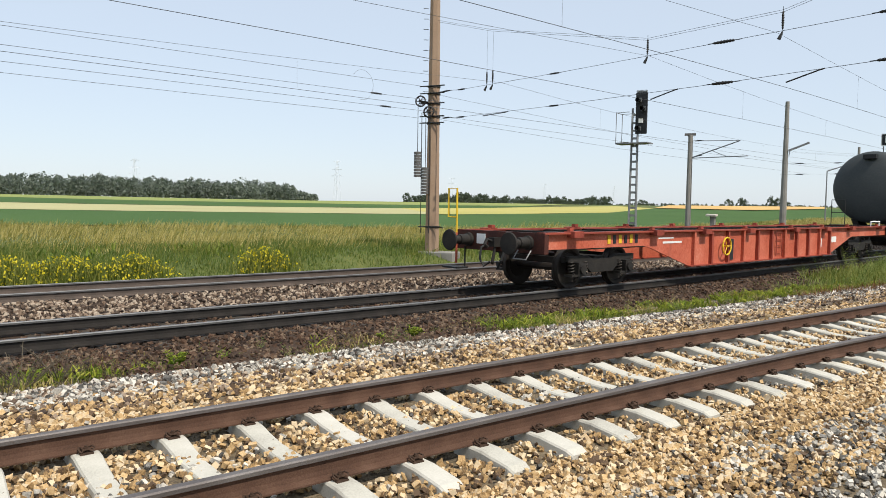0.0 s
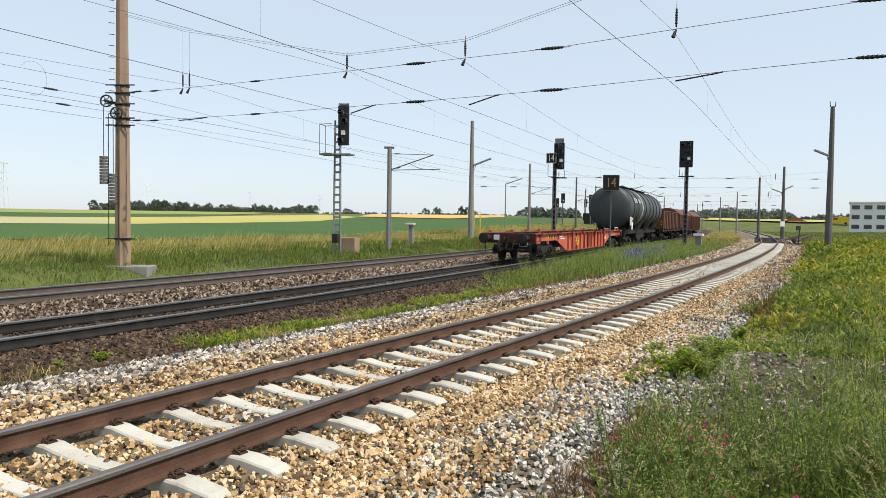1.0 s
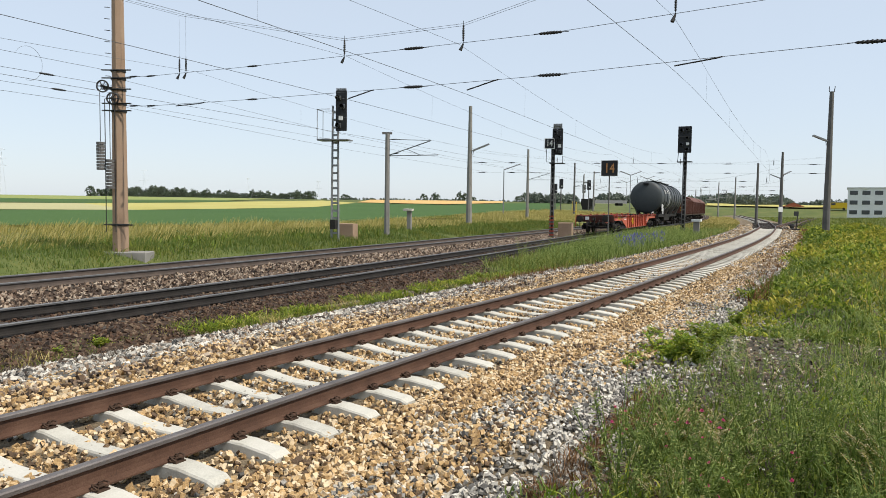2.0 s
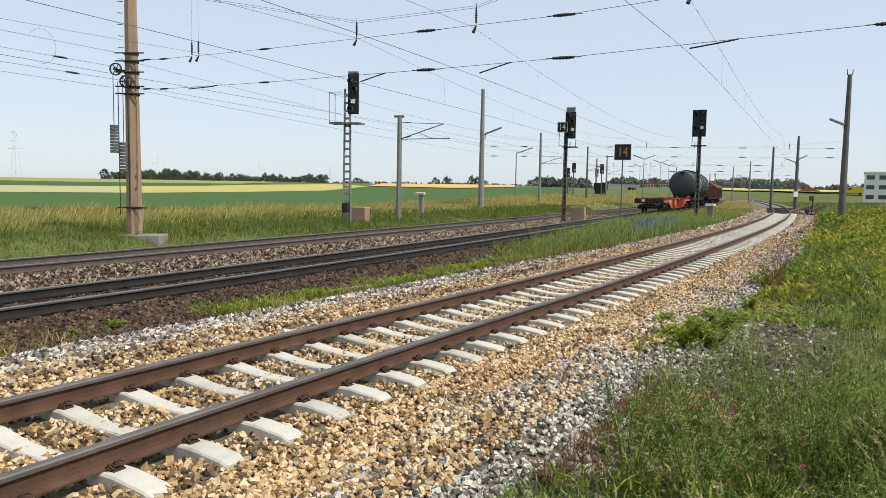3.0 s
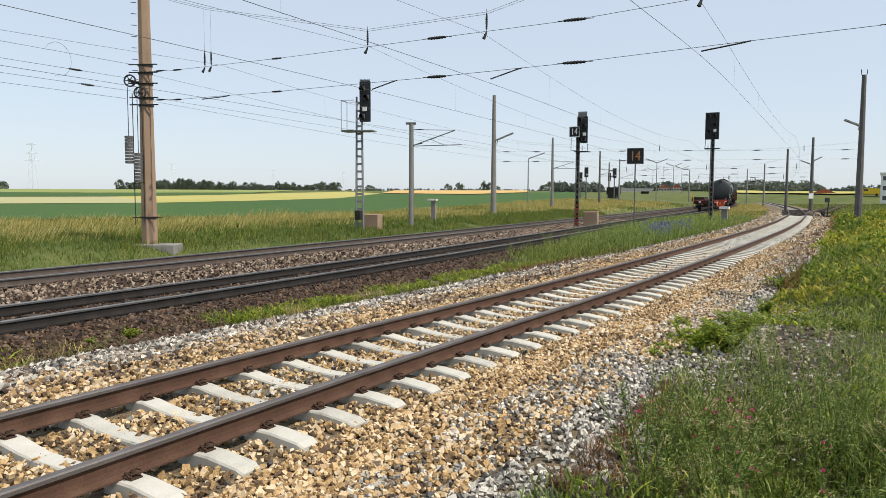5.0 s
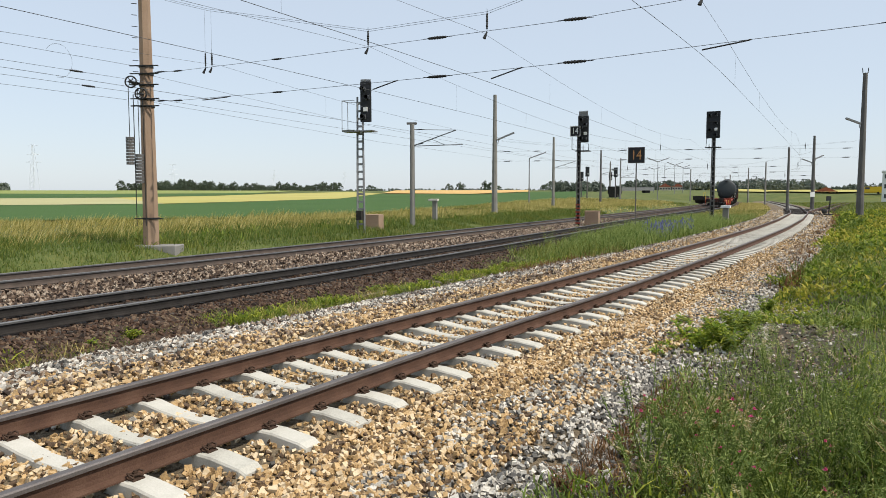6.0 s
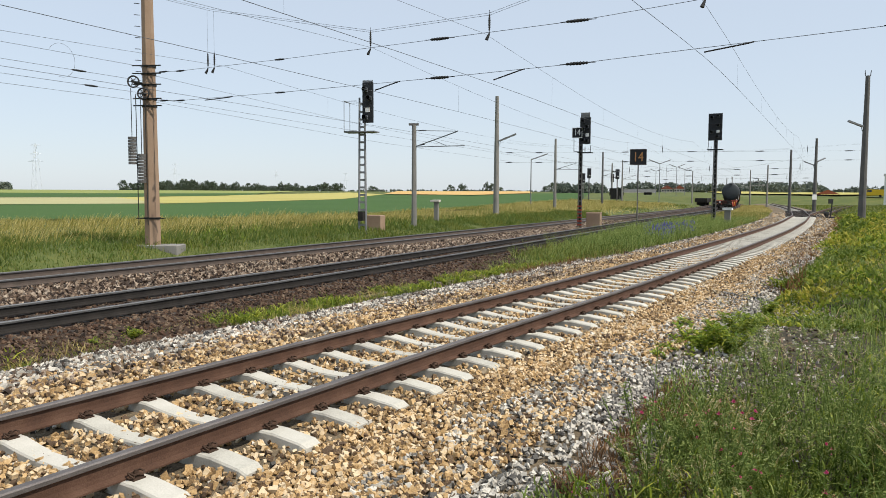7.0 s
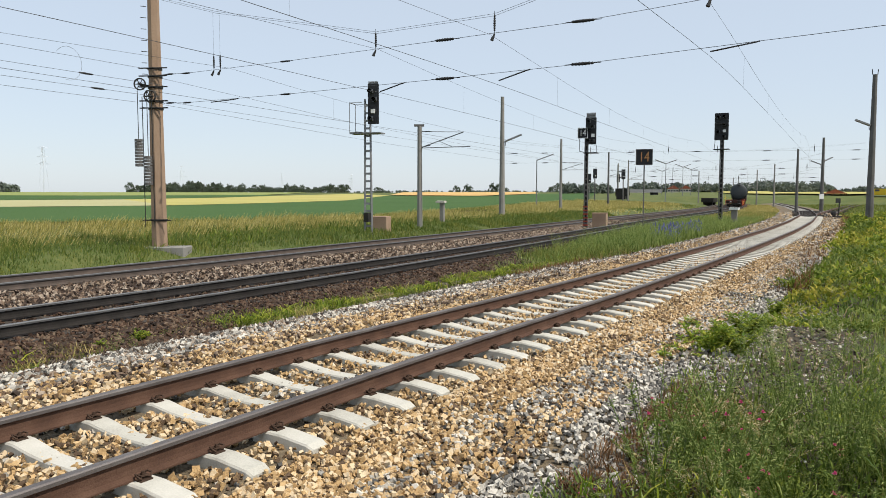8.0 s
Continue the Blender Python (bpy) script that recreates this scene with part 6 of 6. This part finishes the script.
for ok, mat, label in ((f < 0.05, M_GRASS, "green grass round the far yard"), (f >= 0.05, M_GRASS_DRY, "yellow grass round the far yard")):
    spears(label, x[ok], y[ok], heights(x[ok], y[ok]) - 0.03, RNG.uniform(0.15, 0.4, ok.sum()), 0.1, 0.6, mat)

# weeds between siding and main track
u, d, x, y = strip(46000, -2, 30, LINE_1, 3.6, 5.5, 1.15)
f = drift(x, y, 0.6, 11) + 0.5 * drift(x, y, 1.8, 12)
middle = np.exp(-((d - 4.55) / 0.55) ** 2)
f = f + 0.75 * middle - 0.33
z1 = np.interp(d, [3.5, 3.9, 4.4, 5.2], [-0.17, -0.27, -0.35, -0.36])
hue = drift(x, y, 1.1, 13) + RNG.normal(0, 0.15, len(x))
hh = RNG.uniform(0.04, 0.17, len(x)) * np.clip(1 + f, 0.4, 1.6)
for ok, mat, label in (((f > -0.1) & (hue < 0.02), M_GRASS, "low green weeds between siding and main track"), ((f > -0.1) & (hue >= 0.02) & (hue < 0.2), M_SCRUB_DARK, "dark green weeds between siding and main track"),
                       ((f > -0.1) & (hue >= 0.2), M_GRASS_DRY, "dry stalks between siding and main track"), ((f > -0.3) & (f <= -0.1) & (hue > 0.1), M_WEED_DEAD, "dead grey stalks in the gravel")):
    blades(label, x[ok], y[ok], z1[ok] - 0.02, hh[ok], 0.016, 0.8, mat)
ok = (f > 0.22) & (hue < 0.0)
blades("bright leafy weeds between siding and main track", x[ok], y[ok], z1[ok] + RNG.uniform(-0.02, 0.12, ok.sum()), RNG.uniform(0.04, 0.13, ok.sum()), 0.032, 1.1, M_WEED_BRIGHT)


def wide_strip(n, u0, u1, share0, share1):
    """Places between siding and main track, by shares of the gap."""
    u = RNG.uniform(u0, u1, n)
    q = RNG.uniform(share0, share1, n)
    v = (np.interp(u, GRID_U, LINE_1) + 3.1) * (1 - q) + (np.interp(u, GRID_U, LINE_2) - 1.7) * q
    return u, q, EU[0] * u + EV[0] * v, EU[1] * u + EV[1] * v


u, q, x, y = wide_strip(26000, 19, 68, 0, 1)
f = drift(x, y, 0.3, 21)
grow = np.clip((u - 17) / 14, 0.3, 1)
blades("tall grey-green weeds on the strip between the tracks", x, y, np.full(len(x), -0.35), RNG.uniform(0.3, 0.75, len(x)) * grow * (1 + 0.5 * f), 0.03, 0.35, M_WEED)
u, q, x, y = wide_strip(16000, 22, 100, 0, 1)
blades("green grass on the strip between the tracks", x, y, np.full(len(x), -0.35), RNG.uniform(0.25, 0.55, len(x)), 0.035, 0.5, M_GRASS)
u, q, x, y = wide_strip(18000, 52, 190, 0, 1)
blades("yellow-green grass on the strip between the tracks", x, y, np.full(len(x), -0.3), RNG.uniform(0.2, 0.5, len(x)), 0.045, 0.45, M_GRASS_DRY)
u, q, x, y = wide_strip(1800, 17, 30, 0.0, 0.25)
blades("reddish dry weeds at the gravel's edge", x, y, np.full(len(x), -0.33), RNG.uniform(0.12, 0.35, len(x)), 0.025, 0.5, M_WEED_RUST)
u, q, x, y = wide_strip(1500, 32, 40, 0.08, 0.4)
keep = drift(x, y, 0.5, 51) > 0.0
x, y = x[keep], y[keep]
blades("blue flower spikes among the weeds", x, y, RNG.uniform(-0.1, 0.6, len(x)), RNG.uniform(0.08, 0.2, len(x)), 0.03, 0.3, M_BLUE, "flowers")

# verge beside the viewer
def verge_edge(u):
    return np.interp(u, [0, 5, 6.6, 8, 9.5, 10.6, 12, 13.4, 17, 24, 37, 59, 84, 120], [2.15, 2.1, 1.98, 2.1, 2.3, 2.4, 2.0, 1.85, 1.95, 2.3, 2.42, 2.5, 3.1, 3.0])


def bareness(u, v, x, y):
    """Near 1 where gravel shows through the verge."""
    a = np.exp(-((u - 11.2) / 3.9) ** 2 - ((v - 0.95) / 0.85) ** 2) + np.exp(-((u - 5.4) / 0.75) ** 2 - ((v - 1.75) / 0.4) ** 2)
    return np.clip(a * 1.15 + 0.55 * drift(x, y, 1.1, 37), 0, 1)


def verge(n, u0, u1, v0, v1, skew):
    u = u0 + (u1 - u0) * RNG.random(n) ** skew
    v = RNG.uniform(v0, v1, n)
    x, y = EU[0] * u + EV[0] * v, EU[1] * u + EV[1] * v
    inside = verge_edge(u) + 0.22 * drift(x, y, 0.9, 4) - v
    ok = (inside > 0) & (np.hypot(x, y) > 1.7)
    return u[ok], v[ok], x[ok], y[ok], inside[ok]


# soil sheet under the verge, its dark colour doubling as shade between plants
sheet_u, sheet_v = np.arange(0, 60.1, 0.5), np.arange(-12, 2.21, 0.5)
verts = []
for v in sheet_v:
    for u in sheet_u:
        p = P(u, v)
        verts.append((p.x, p.y, land(p.x, p.y) + 0.015 + 0.02 * noise.noise(Vector((u, v, 0)))))
n = len(sheet_u)
faces = [(b * n + a, b * n + a + 1, (b + 1) * n + a + 1, (b + 1) * n + a) for b in range(len(sheet_v) - 1) for a in range(n - 1)]
tagged(mesh_object("verge_soil_shade", verts, faces, M_SOIL, smooth=True), "stony soil of the overgrown verge, coloured dark as shade between the plants", "soil", kind="structure")


def verge_gravel(label, n, mat):
    u, v, x, y, inside = verge(n, 2.5, 24, -3.5, 2.5, 1.3)
    ok = (bareness(u, v, x, y) > 0.4) | (inside < 0.3) | (RNG.random(len(u)) < 0.12)
    x, y = x[ok], y[ok]
    n = len(x)
    place = np.stack([x, y, heights(x, y) + RNG.uniform(0.0, 0.035, n)], 1)
    verts = (stone_shapes(n, RNG.uniform(0.014, 0.036, n), CUBE_V) + place[:, None, :]).reshape(-1, 3)
    tris = (CUBE_F[None] + (np.arange(n) * len(CUBE_V))[:, None, None]).reshape(-1, 3)
    tagged(new("ballast_stones", fast_mesh("ballast_stones", verts, tris, mat)), label, "ballast", kind="stuff")


# the darker stone colour stands for gravel shaded by the plants around it
verge_gravel("gravel showing through the verge, coloured dark for the plants' shade", 15000, M_STONE_PINK)
verge_gravel("grey gravel showing through the verge", 6500, M_STONE_GREY)

# low matted herbs
u, v, x, y, inside = verge(75000, 0.5, 40, -12, 2.5, 1.6)
f = drift(x, y, 0.7, 31) + 0.5 * drift(x, y, 2.2, 32)
ok = (RNG.random(len(u)) > bareness(u, v, x, y) * 1.25) & (RNG.random(len(u)) < np.clip(0.5 + inside, 0.2, 1))
u, v, x, y, f, inside = u[ok], v[ok], x[ok], y[ok], f[ok], inside[ok]
hz = heights(x, y)
hh = RNG.uniform(0.03, 0.13, len(u)) * np.clip(0.4 + inside, 0.5, 1.3)
for ok, mat, label in ((f < -0.12, M_SCRUB_DARK, "low dark green herbs of the verge"), ((f >= -0.12) & (f < 0.25), M_GRASS, "low matted verge grass and clover"), (f >= 0.25, M_WEED, "low grey-green herbs of the verge")):
    blades(label, x[ok], y[ok], hz[ok] + 0.01, hh[ok], 0.014 + 0.0009 * u[ok], 0.9, mat)
# thin upright stalks, greener near the viewer, dry and yellow farther from the track
u, v, x, y, inside = verge(16000, 2, 34, -8, 1.9, 1.5)
f = drift(x, y, 0.45, 33)
thin = RNG.random(len(u)) > bareness(u, v, x, y) * 0.9
hz, hh = heights(x, y), RNG.uniform(0.1, 0.42, len(u)) * np.clip(0.25 + 0.4 * inside, 0.3, 1.3)
dry = (0.55 * np.clip((0.2 - v) / 3, 0, 1) + 0.25 + 0.5 * f + RNG.normal(0, 0.15, len(u))) > 0.5
for ok, mat, label in ((thin & ~dry, M_WEED, "thin grey-green stalks on the verge"), (thin & dry, M_GRASS_DRY, "yellowing stalks of verge grass")):
    blades(label, x[ok], y[ok], hz[ok] - 0.02, hh[ok], 0.006 + 0.0006 * u[ok], 0.5, mat)

# leafy undergrowth near the viewer
u, v, x, y, inside = verge(34000, 2.4, 9.5, -5, 1.9, 1.0)
f = drift(x, y, 1.0, 81) + 0.6 * drift(x, y, 3.0, 82)
ok = (RNG.random(len(u)) > bareness(u, v, x, y) * 1.6) & (inside > 0.25)
u, v, x, y, f, inside = u[ok], v[ok], x[ok], y[ok], f[ok], inside[ok]
hz = heights(x, y) + RNG.random(len(u)) * np.clip(0.1 + 0.16 * inside + 0.16 * f, 0.02, 0.34)
for ok, mat, label in ((f < -0.05, M_SCRUB_DARK, "dark leafy undergrowth of the verge"), ((f >= -0.05) & (f < 0.3), M_WEED, "grey-green undergrowth of the verge"), (f >= 0.3, M_WEED_BRIGHT, "bright leafy undergrowth of the verge")):
    blades(label, x[ok], y[ok], hz[ok], RNG.uniform(0.02, 0.09, ok.sum()), 0.017, 1.1, mat)
# leafy scrub in mounds farther along the verge
u, v, x, y, inside = verge(100000, 12.5, 85, -16, 3.1, 1.45)
mound = np.clip(0.26 + 1.35 * drift(x, y, 0.4, 71) + 0.6 * drift(x, y, 1.2, 72), 0.04, 1.15) * np.clip(inside * 0.9, 0.15, 1) * np.clip((u - 11.5) / 6, 0.1, 1)
kind = 1.3 * drift(x, y, 0.33, 73) + 0.8 * drift(x, y, 1.0, 74) + np.clip((0.5 - v) / 9, -0.2, 0.35) + RNG.normal(0, 0.12, len(u))
hz = heights(x, y) + 0.7 * mound * RNG.random(len(u)) ** 0.45
size = RNG.uniform(0.03, 0.085, len(u)) * (1 + 0.02 * u)
for ok, mat, label in ((kind < -0.08, M_SCRUB_DARK, "dark green scrub on the verge"), ((kind >= -0.08) & (kind < 0.2), M_WEED_BRIGHT, "bright leafy scrub on the verge"), (kind >= 0.2, M_SCRUB, "yellow-green flowering scrub on the verge")):
    blades(label, x[ok], y[ok], hz[ok], size[ok], 0.036 + 0.0016 * u[ok], 1.3, mat)
# brown dried weeds along the gravel's edge
u, v, x, y, inside = verge(15000, 17, 85, 0.2, 3.1, 1.2)
f = drift(x, y, 0.6, 43) + 0.4 * drift(x, y, 2.0, 44)
ok = (inside < 0.75) & (f > -0.1)
blades("reddish dry weeds along the verge", x[ok], y[ok], heights(x[ok], y[ok]) + RNG.uniform(-0.03, 0.22, ok.sum()), RNG.uniform(0.06, 0.25, ok.sum()), 0.018 + 0.0008 * u[ok], 0.9, M_WEED_RUST)
u, v, x, y, inside = verge(4200, 4.6, 8, 1.0, 2.4, 1.0)
ok = drift(x, y, 1.3, 45) > -0.02
blades("rust-brown low herbs at the gravel's edge", x[ok], y[ok], heights(x[ok], y[ok]) + RNG.uniform(-0.01, 0.06, ok.sum()), RNG.uniform(0.03, 0.11, ok.sum()), 0.012, 1.0, M_WEED_RUST)
u, v, x, y, inside = verge(700, 4.6, 6.2, 1.2, 2.2, 1.0)
blades("pale dead straw on the gravel", x, y, heights(x, y) + 0.03, RNG.uniform(0.01, 0.05, len(x)), 0.006, 5.0, M_WEED_DEAD)
u, d, x, y = strip(22000, 40, 200, LINE_1, -40, -3.4, 1.2)
spears("far green verge grass", x, y, heights(x, y) - 0.03, RNG.uniform(0.2, 0.5, len(x)), 0.09, 0.5, M_GRASS)


def weed_meshes(seed, h, branches, leaf_len, leaf_w, per, spread, low=0.08, bend=1.3):
    """A branching weed: thin stems with narrow leaves standing off them."""
    r = random.Random(seed)
    bm = bmesh.new()
    lv = []
    tips = []
    root = bm.verts.new((0, 0, -0.01))
    for b in range(branches):
        a = r.uniform(0, 6.28)
        out = h * spread * r.uniform(0.3, 1)
        hh = h * r.uniform(0.6, 1)
        pts = [Vector((math.cos(a) * out * q ** bend, math.sin(a) * out * q ** bend, hh * (q - 0.12 * (bend - 1.3) * q ** 4))) for q in (0, 0.25, 0.5, 0.75, 1)]
        pts = [p + Vector((r.gauss(0, 0.012), r.gauss(0, 0.012), 0)) * h for p in pts]
        path_rod(bm, pts, 0.003, 3, root)
        tips.append(pts[-1])
        for k in range(per):
            q = r.uniform(low, 1) * 4
            i = min(3, int(q))
            p = pts[i].lerp(pts[i + 1], q - i)
            t, up = r.uniform(0, 6.28), r.uniform(-0.1, 0.9)
            dirn = Vector((math.cos(t), math.sin(t), up)).normalized()
            ln = leaf_len * r.uniform(0.5, 1.2)
            sd = dirn.cross(Vector((0, 0, 1))).normalized() * leaf_w * 0.5
            m = p + dirn * ln * 0.5
            lv.append((p, m + sd, p + dirn * ln - Vector((0, 0, ln * 0.15)), m - sd))
    stem = bpy.data.meshes.new("stem")
    bm.to_mesh(stem)
    bm.free()
    v = np.array([c for q in lv for c in q])
    i4 = np.arange(len(lv))[:, None] * 4
    f = np.concatenate([i4 + np.array([[0, 1, 2]]), i4 + np.array([[0, 2, 3]])])
    return stem, v, f, tips


def weed_kind(seed, label, h, branches, leaf_len, leaf_w, per, spread, stem_mat, leaf_mat, bloom=None, blooms=4, low=0.08, bend=1.3):
    stem, v, f, tips = weed_meshes(seed, h, branches, leaf_len, leaf_w, per, spread, low, bend)
    stem.materials.append(stem_mat)
    LEAVES.append((v, f, leaf_mat, label))
    root = empty("weed", pose(0, 0, -50), label, "weed", "verge weeds")
    s = new("stem", stem)
    s.parent = root
    l = new("leaves", fast_mesh("leaves", v, f, leaf_mat))
    l.parent = root
    if bloom:
        for k, p in enumerate(tips[:blooms]):
            bm = bmesh.new()
            r = random.Random(seed + k)
            for q in range(14):
                a, e = r.uniform(0, 6.28), r.uniform(0.1, 1.4)
                dv = Vector((math.cos(a) * math.cos(e), math.sin(a) * math.cos(e), math.sin(e))) * 0.022
                sd = Vector((-math.sin(a), math.cos(a), 0)) * 0.007
                bm.faces.new([bm.verts.new(c) for c in (p, p + dv * 0.6 + sd, p + dv, p + dv * 0.6 - sd)])
            part("flower", bm, bloom, root)
    return root


LEAVES = []
KINDS = [
    weed_kind(1, "tall grey-green wand-like weed with narrow leaves", 0.95, 9, 0.055, 0.009, 44, 0.34, M_WEED, M_WEED),
    weed_kind(2, "grey-green branching weed with narrow leaves", 0.66, 12, 0.05, 0.011, 36, 0.5, M_WEED, M_WEED),
    weed_kind(3, "green vetch with pink flower heads", 0.42, 14, 0.035, 0.014, 30, 0.75, M_SCRUB_DARK, M_SCRUB_DARK, M_PINK, 3),
    weed_kind(4, "dry grass tuft with pale drooping seed heads", 0.72, 6, 0.026, 0.007, 42, 0.55, M_GRASS_DRY, M_SEED, low=0.7, bend=2.6),
    weed_kind(5, "bright green leafy weed at the gravel's edge", 0.36, 22, 0.085, 0.036, 26, 0.8, M_WEED_BRIGHT, M_WEED_BRIGHT),
    weed_kind(6, "rust-brown dried dock plant", 0.42, 8, 0.05, 0.02, 26, 0.45, M_WEED_RUST, M_WEED_RUST),
    weed_kind(7, "low green herb with small white flowers", 0.3, 14, 0.04, 0.016, 26, 0.9, M_WEED, M_GRASS, M_WHITE_PETAL, 2),
    weed_kind(8, "dead grey brushy weed on the gravel", 0.4, 16, 0.03, 0.004, 14, 0.8, M_WEED_DEAD, M_WEED_DEAD),
    weed_kind(9, "dark green bushy weed with fine leaves", 0.5, 16, 0.045, 0.013, 34, 0.6, M_SCRUB_DARK, M_SCRUB_DARK)]


def plant(kind, u, v, size, z=None):
    p = P(u, v)
    ob = copy_thing(KINDS[kind], pose(p.x, p.y, land(p.x, p.y) - 0.02 if z is None else z, rp.uniform(-6, 6), rp.uniform(-6, 6), rp.uniform(0, 360)))
    ob.scale = (size, size, size * rp.uniform(0.85, 1.15))


CROWD = {}


def crowd(kind, u, v, size, z=None):
    """Like plant, for those too many or too far to tell apart: gathered and joined below."""
    p = P(u, v)
    CROWD.setdefault(kind, []).append((p.x, p.y, land(p.x, p.y) - 0.02 if z is None else z, size, rp.uniform(0, 6.28)))


rp = random.Random(12)


def bare_at(u, v):
    return math.exp(-((u - 11.2) / 3.9) ** 2 - ((v - 0.95) / 0.85) ** 2) + math.exp(-((u - 5.4) / 0.75) ** 2 - ((v - 1.75) / 0.4) ** 2)


for k in range(760):
    u = 2.6 + 13 * rp.random() ** 1.15
    v = 1.75 - (0.5 + 0.42 * u) * rp.random()
    p = P(u, v)
    if math.hypot(p.x, p.y) < 2.6 or rp.random() < bare_at(u, v) * 2.2 or (u > 7 and rp.random() < 0.45):
        continue
    near_edge = v > 1.25
    pool = (2, 6, 6, 8, 6) if near_edge else ((1, 1, 8, 8, 8, 2, 6, 6, 7, 1, 8, 0) if u < 7.5 and v > -0.2 else (0, 1, 3, 3, 8, 6))
    (plant if u < 6.3 else crowd)(rp.choice(pool), u, v, rp.uniform(0.5, 0.95) * (0.6 if near_edge else 1))
for k in range(26):       # wands that rise from the bare patch
    u = 8 + 6 * rp.random()
    crowd(rp.choice((0, 0, 3, 1)), u, rp.uniform(-0.2, 1.6), rp.uniform(0.6, 1.0))
for k in range(46):       # tall wands over the undergrowth
    plant(0, rp.uniform(4.2, 7.4), rp.uniform(-2.0, 1.25), rp.uniform(0.75, 1.1))
for k in range(14):
    plant(2, rp.uniform(4.6, 6.4), rp.uniform(-0.6, 1.5), rp.uniform(0.9, 1.25))
for k in range(30):       # nodding seed heads near the viewer
    u = rp.uniform(3.9, 6.2)
    plant(3, u, rp.uniform(-1.2, 1.3), rp.uniform(0.7, 1.05))
for k in range(20):
    plant(4, 10.6 + rp.gauss(0, 0.8), 2.0 + rp.gauss(0, 0.22), rp.uniform(0.8, 1.35))
for u, v, kind, size in ((11.2, 1.75, 5, 1.1), (11.5, 1.9, 5, 0.9), (13.3, 1.62, 4, 0.8), (13.7, 1.5, 4, 0.9), (14.6, 2.25, 5, 0.7), (18.0, 1.75, 4, 1.3), (18.6, 1.6, 4, 1.2), (17.6, 1.5, 8, 1.3), (18.9, 1.4, 8, 1.2), (20, 1.9, 5, 1.1),
                         (26.5, 2.1, 5, 1.3), (27.5, 2.0, 5, 1.5), (30, 2.2, 5, 1.6), (33, 2.3, 5, 1.5), (37, 2.4, 5, 1.6), (41, 2.3, 5, 1.6)):
    plant(kind, u, v, size)
for u, v, size in ((1.2, 8.7, 1.5), (1.6, 9.0, 1.3), (0.7, 8.9, 1.4), (1.0, 8.4, 1.2), (3.6, 7.9, 0.7), (6.0, 8.1, 0.8), (6.3, 8.2, 0.6), (9.0, 8.0, 0.7), (12.5, 8.1, 0.9), (15.5, 8.2, 0.9), (5.6, 9.4, 0.7)):
    plant(7, u, v, size, -0.26)
for k in range(26):
    u = 3.4 + 4.5 * rp.random()
    plant(rp.choice((5, 5, 7, 6)), u, 1.75 - 0.35 * rp.random(), rp.uniform(0.4, 0.75))
for k in range(90):
    u = 2 + 22 * rp.random()
    crowd(rp.choice((4, 4, 1, 6, 2)), u, along(LINE_1, u) + rp.uniform(3.7, 4.7), rp.uniform(0.35, 0.75), -0.33)
for k in range(230):
    u = 21 + 30 * rp.random()
    crowd(rp.choice((0, 1, 0)), u, along(LINE_1, u) + rp.uniform(3.1, 6.5), rp.uniform(0.9, 1.45) * min(1, 0.4 + (u - 20) / 12), -0.35)
for kind, rows in CROWD.items():
    v, f, leaf_mat, label = LEAVES[kind]
    vs, fs = [], []
    for k, (x, y, z, size, turn) in enumerate(rows):
        c, sn = math.cos(turn) * size, math.sin(turn) * size
        vs.append(np.stack([x + c * v[:, 0] - sn * v[:, 1], y + sn * v[:, 0] + c * v[:, 1], z + size * v[:, 2]], 1))
        fs.append(f + k * len(v))
    tagged(new("weeds", fast_mesh("weeds", np.concatenate(vs), np.concatenate(fs), leaf_mat)), "many of the " + label, "weeds", kind="stuff")
for o in KINDS:
    for c in list(o.children):
        bpy.data.objects.remove(c)
    bpy.data.objects.remove(o)

motions()
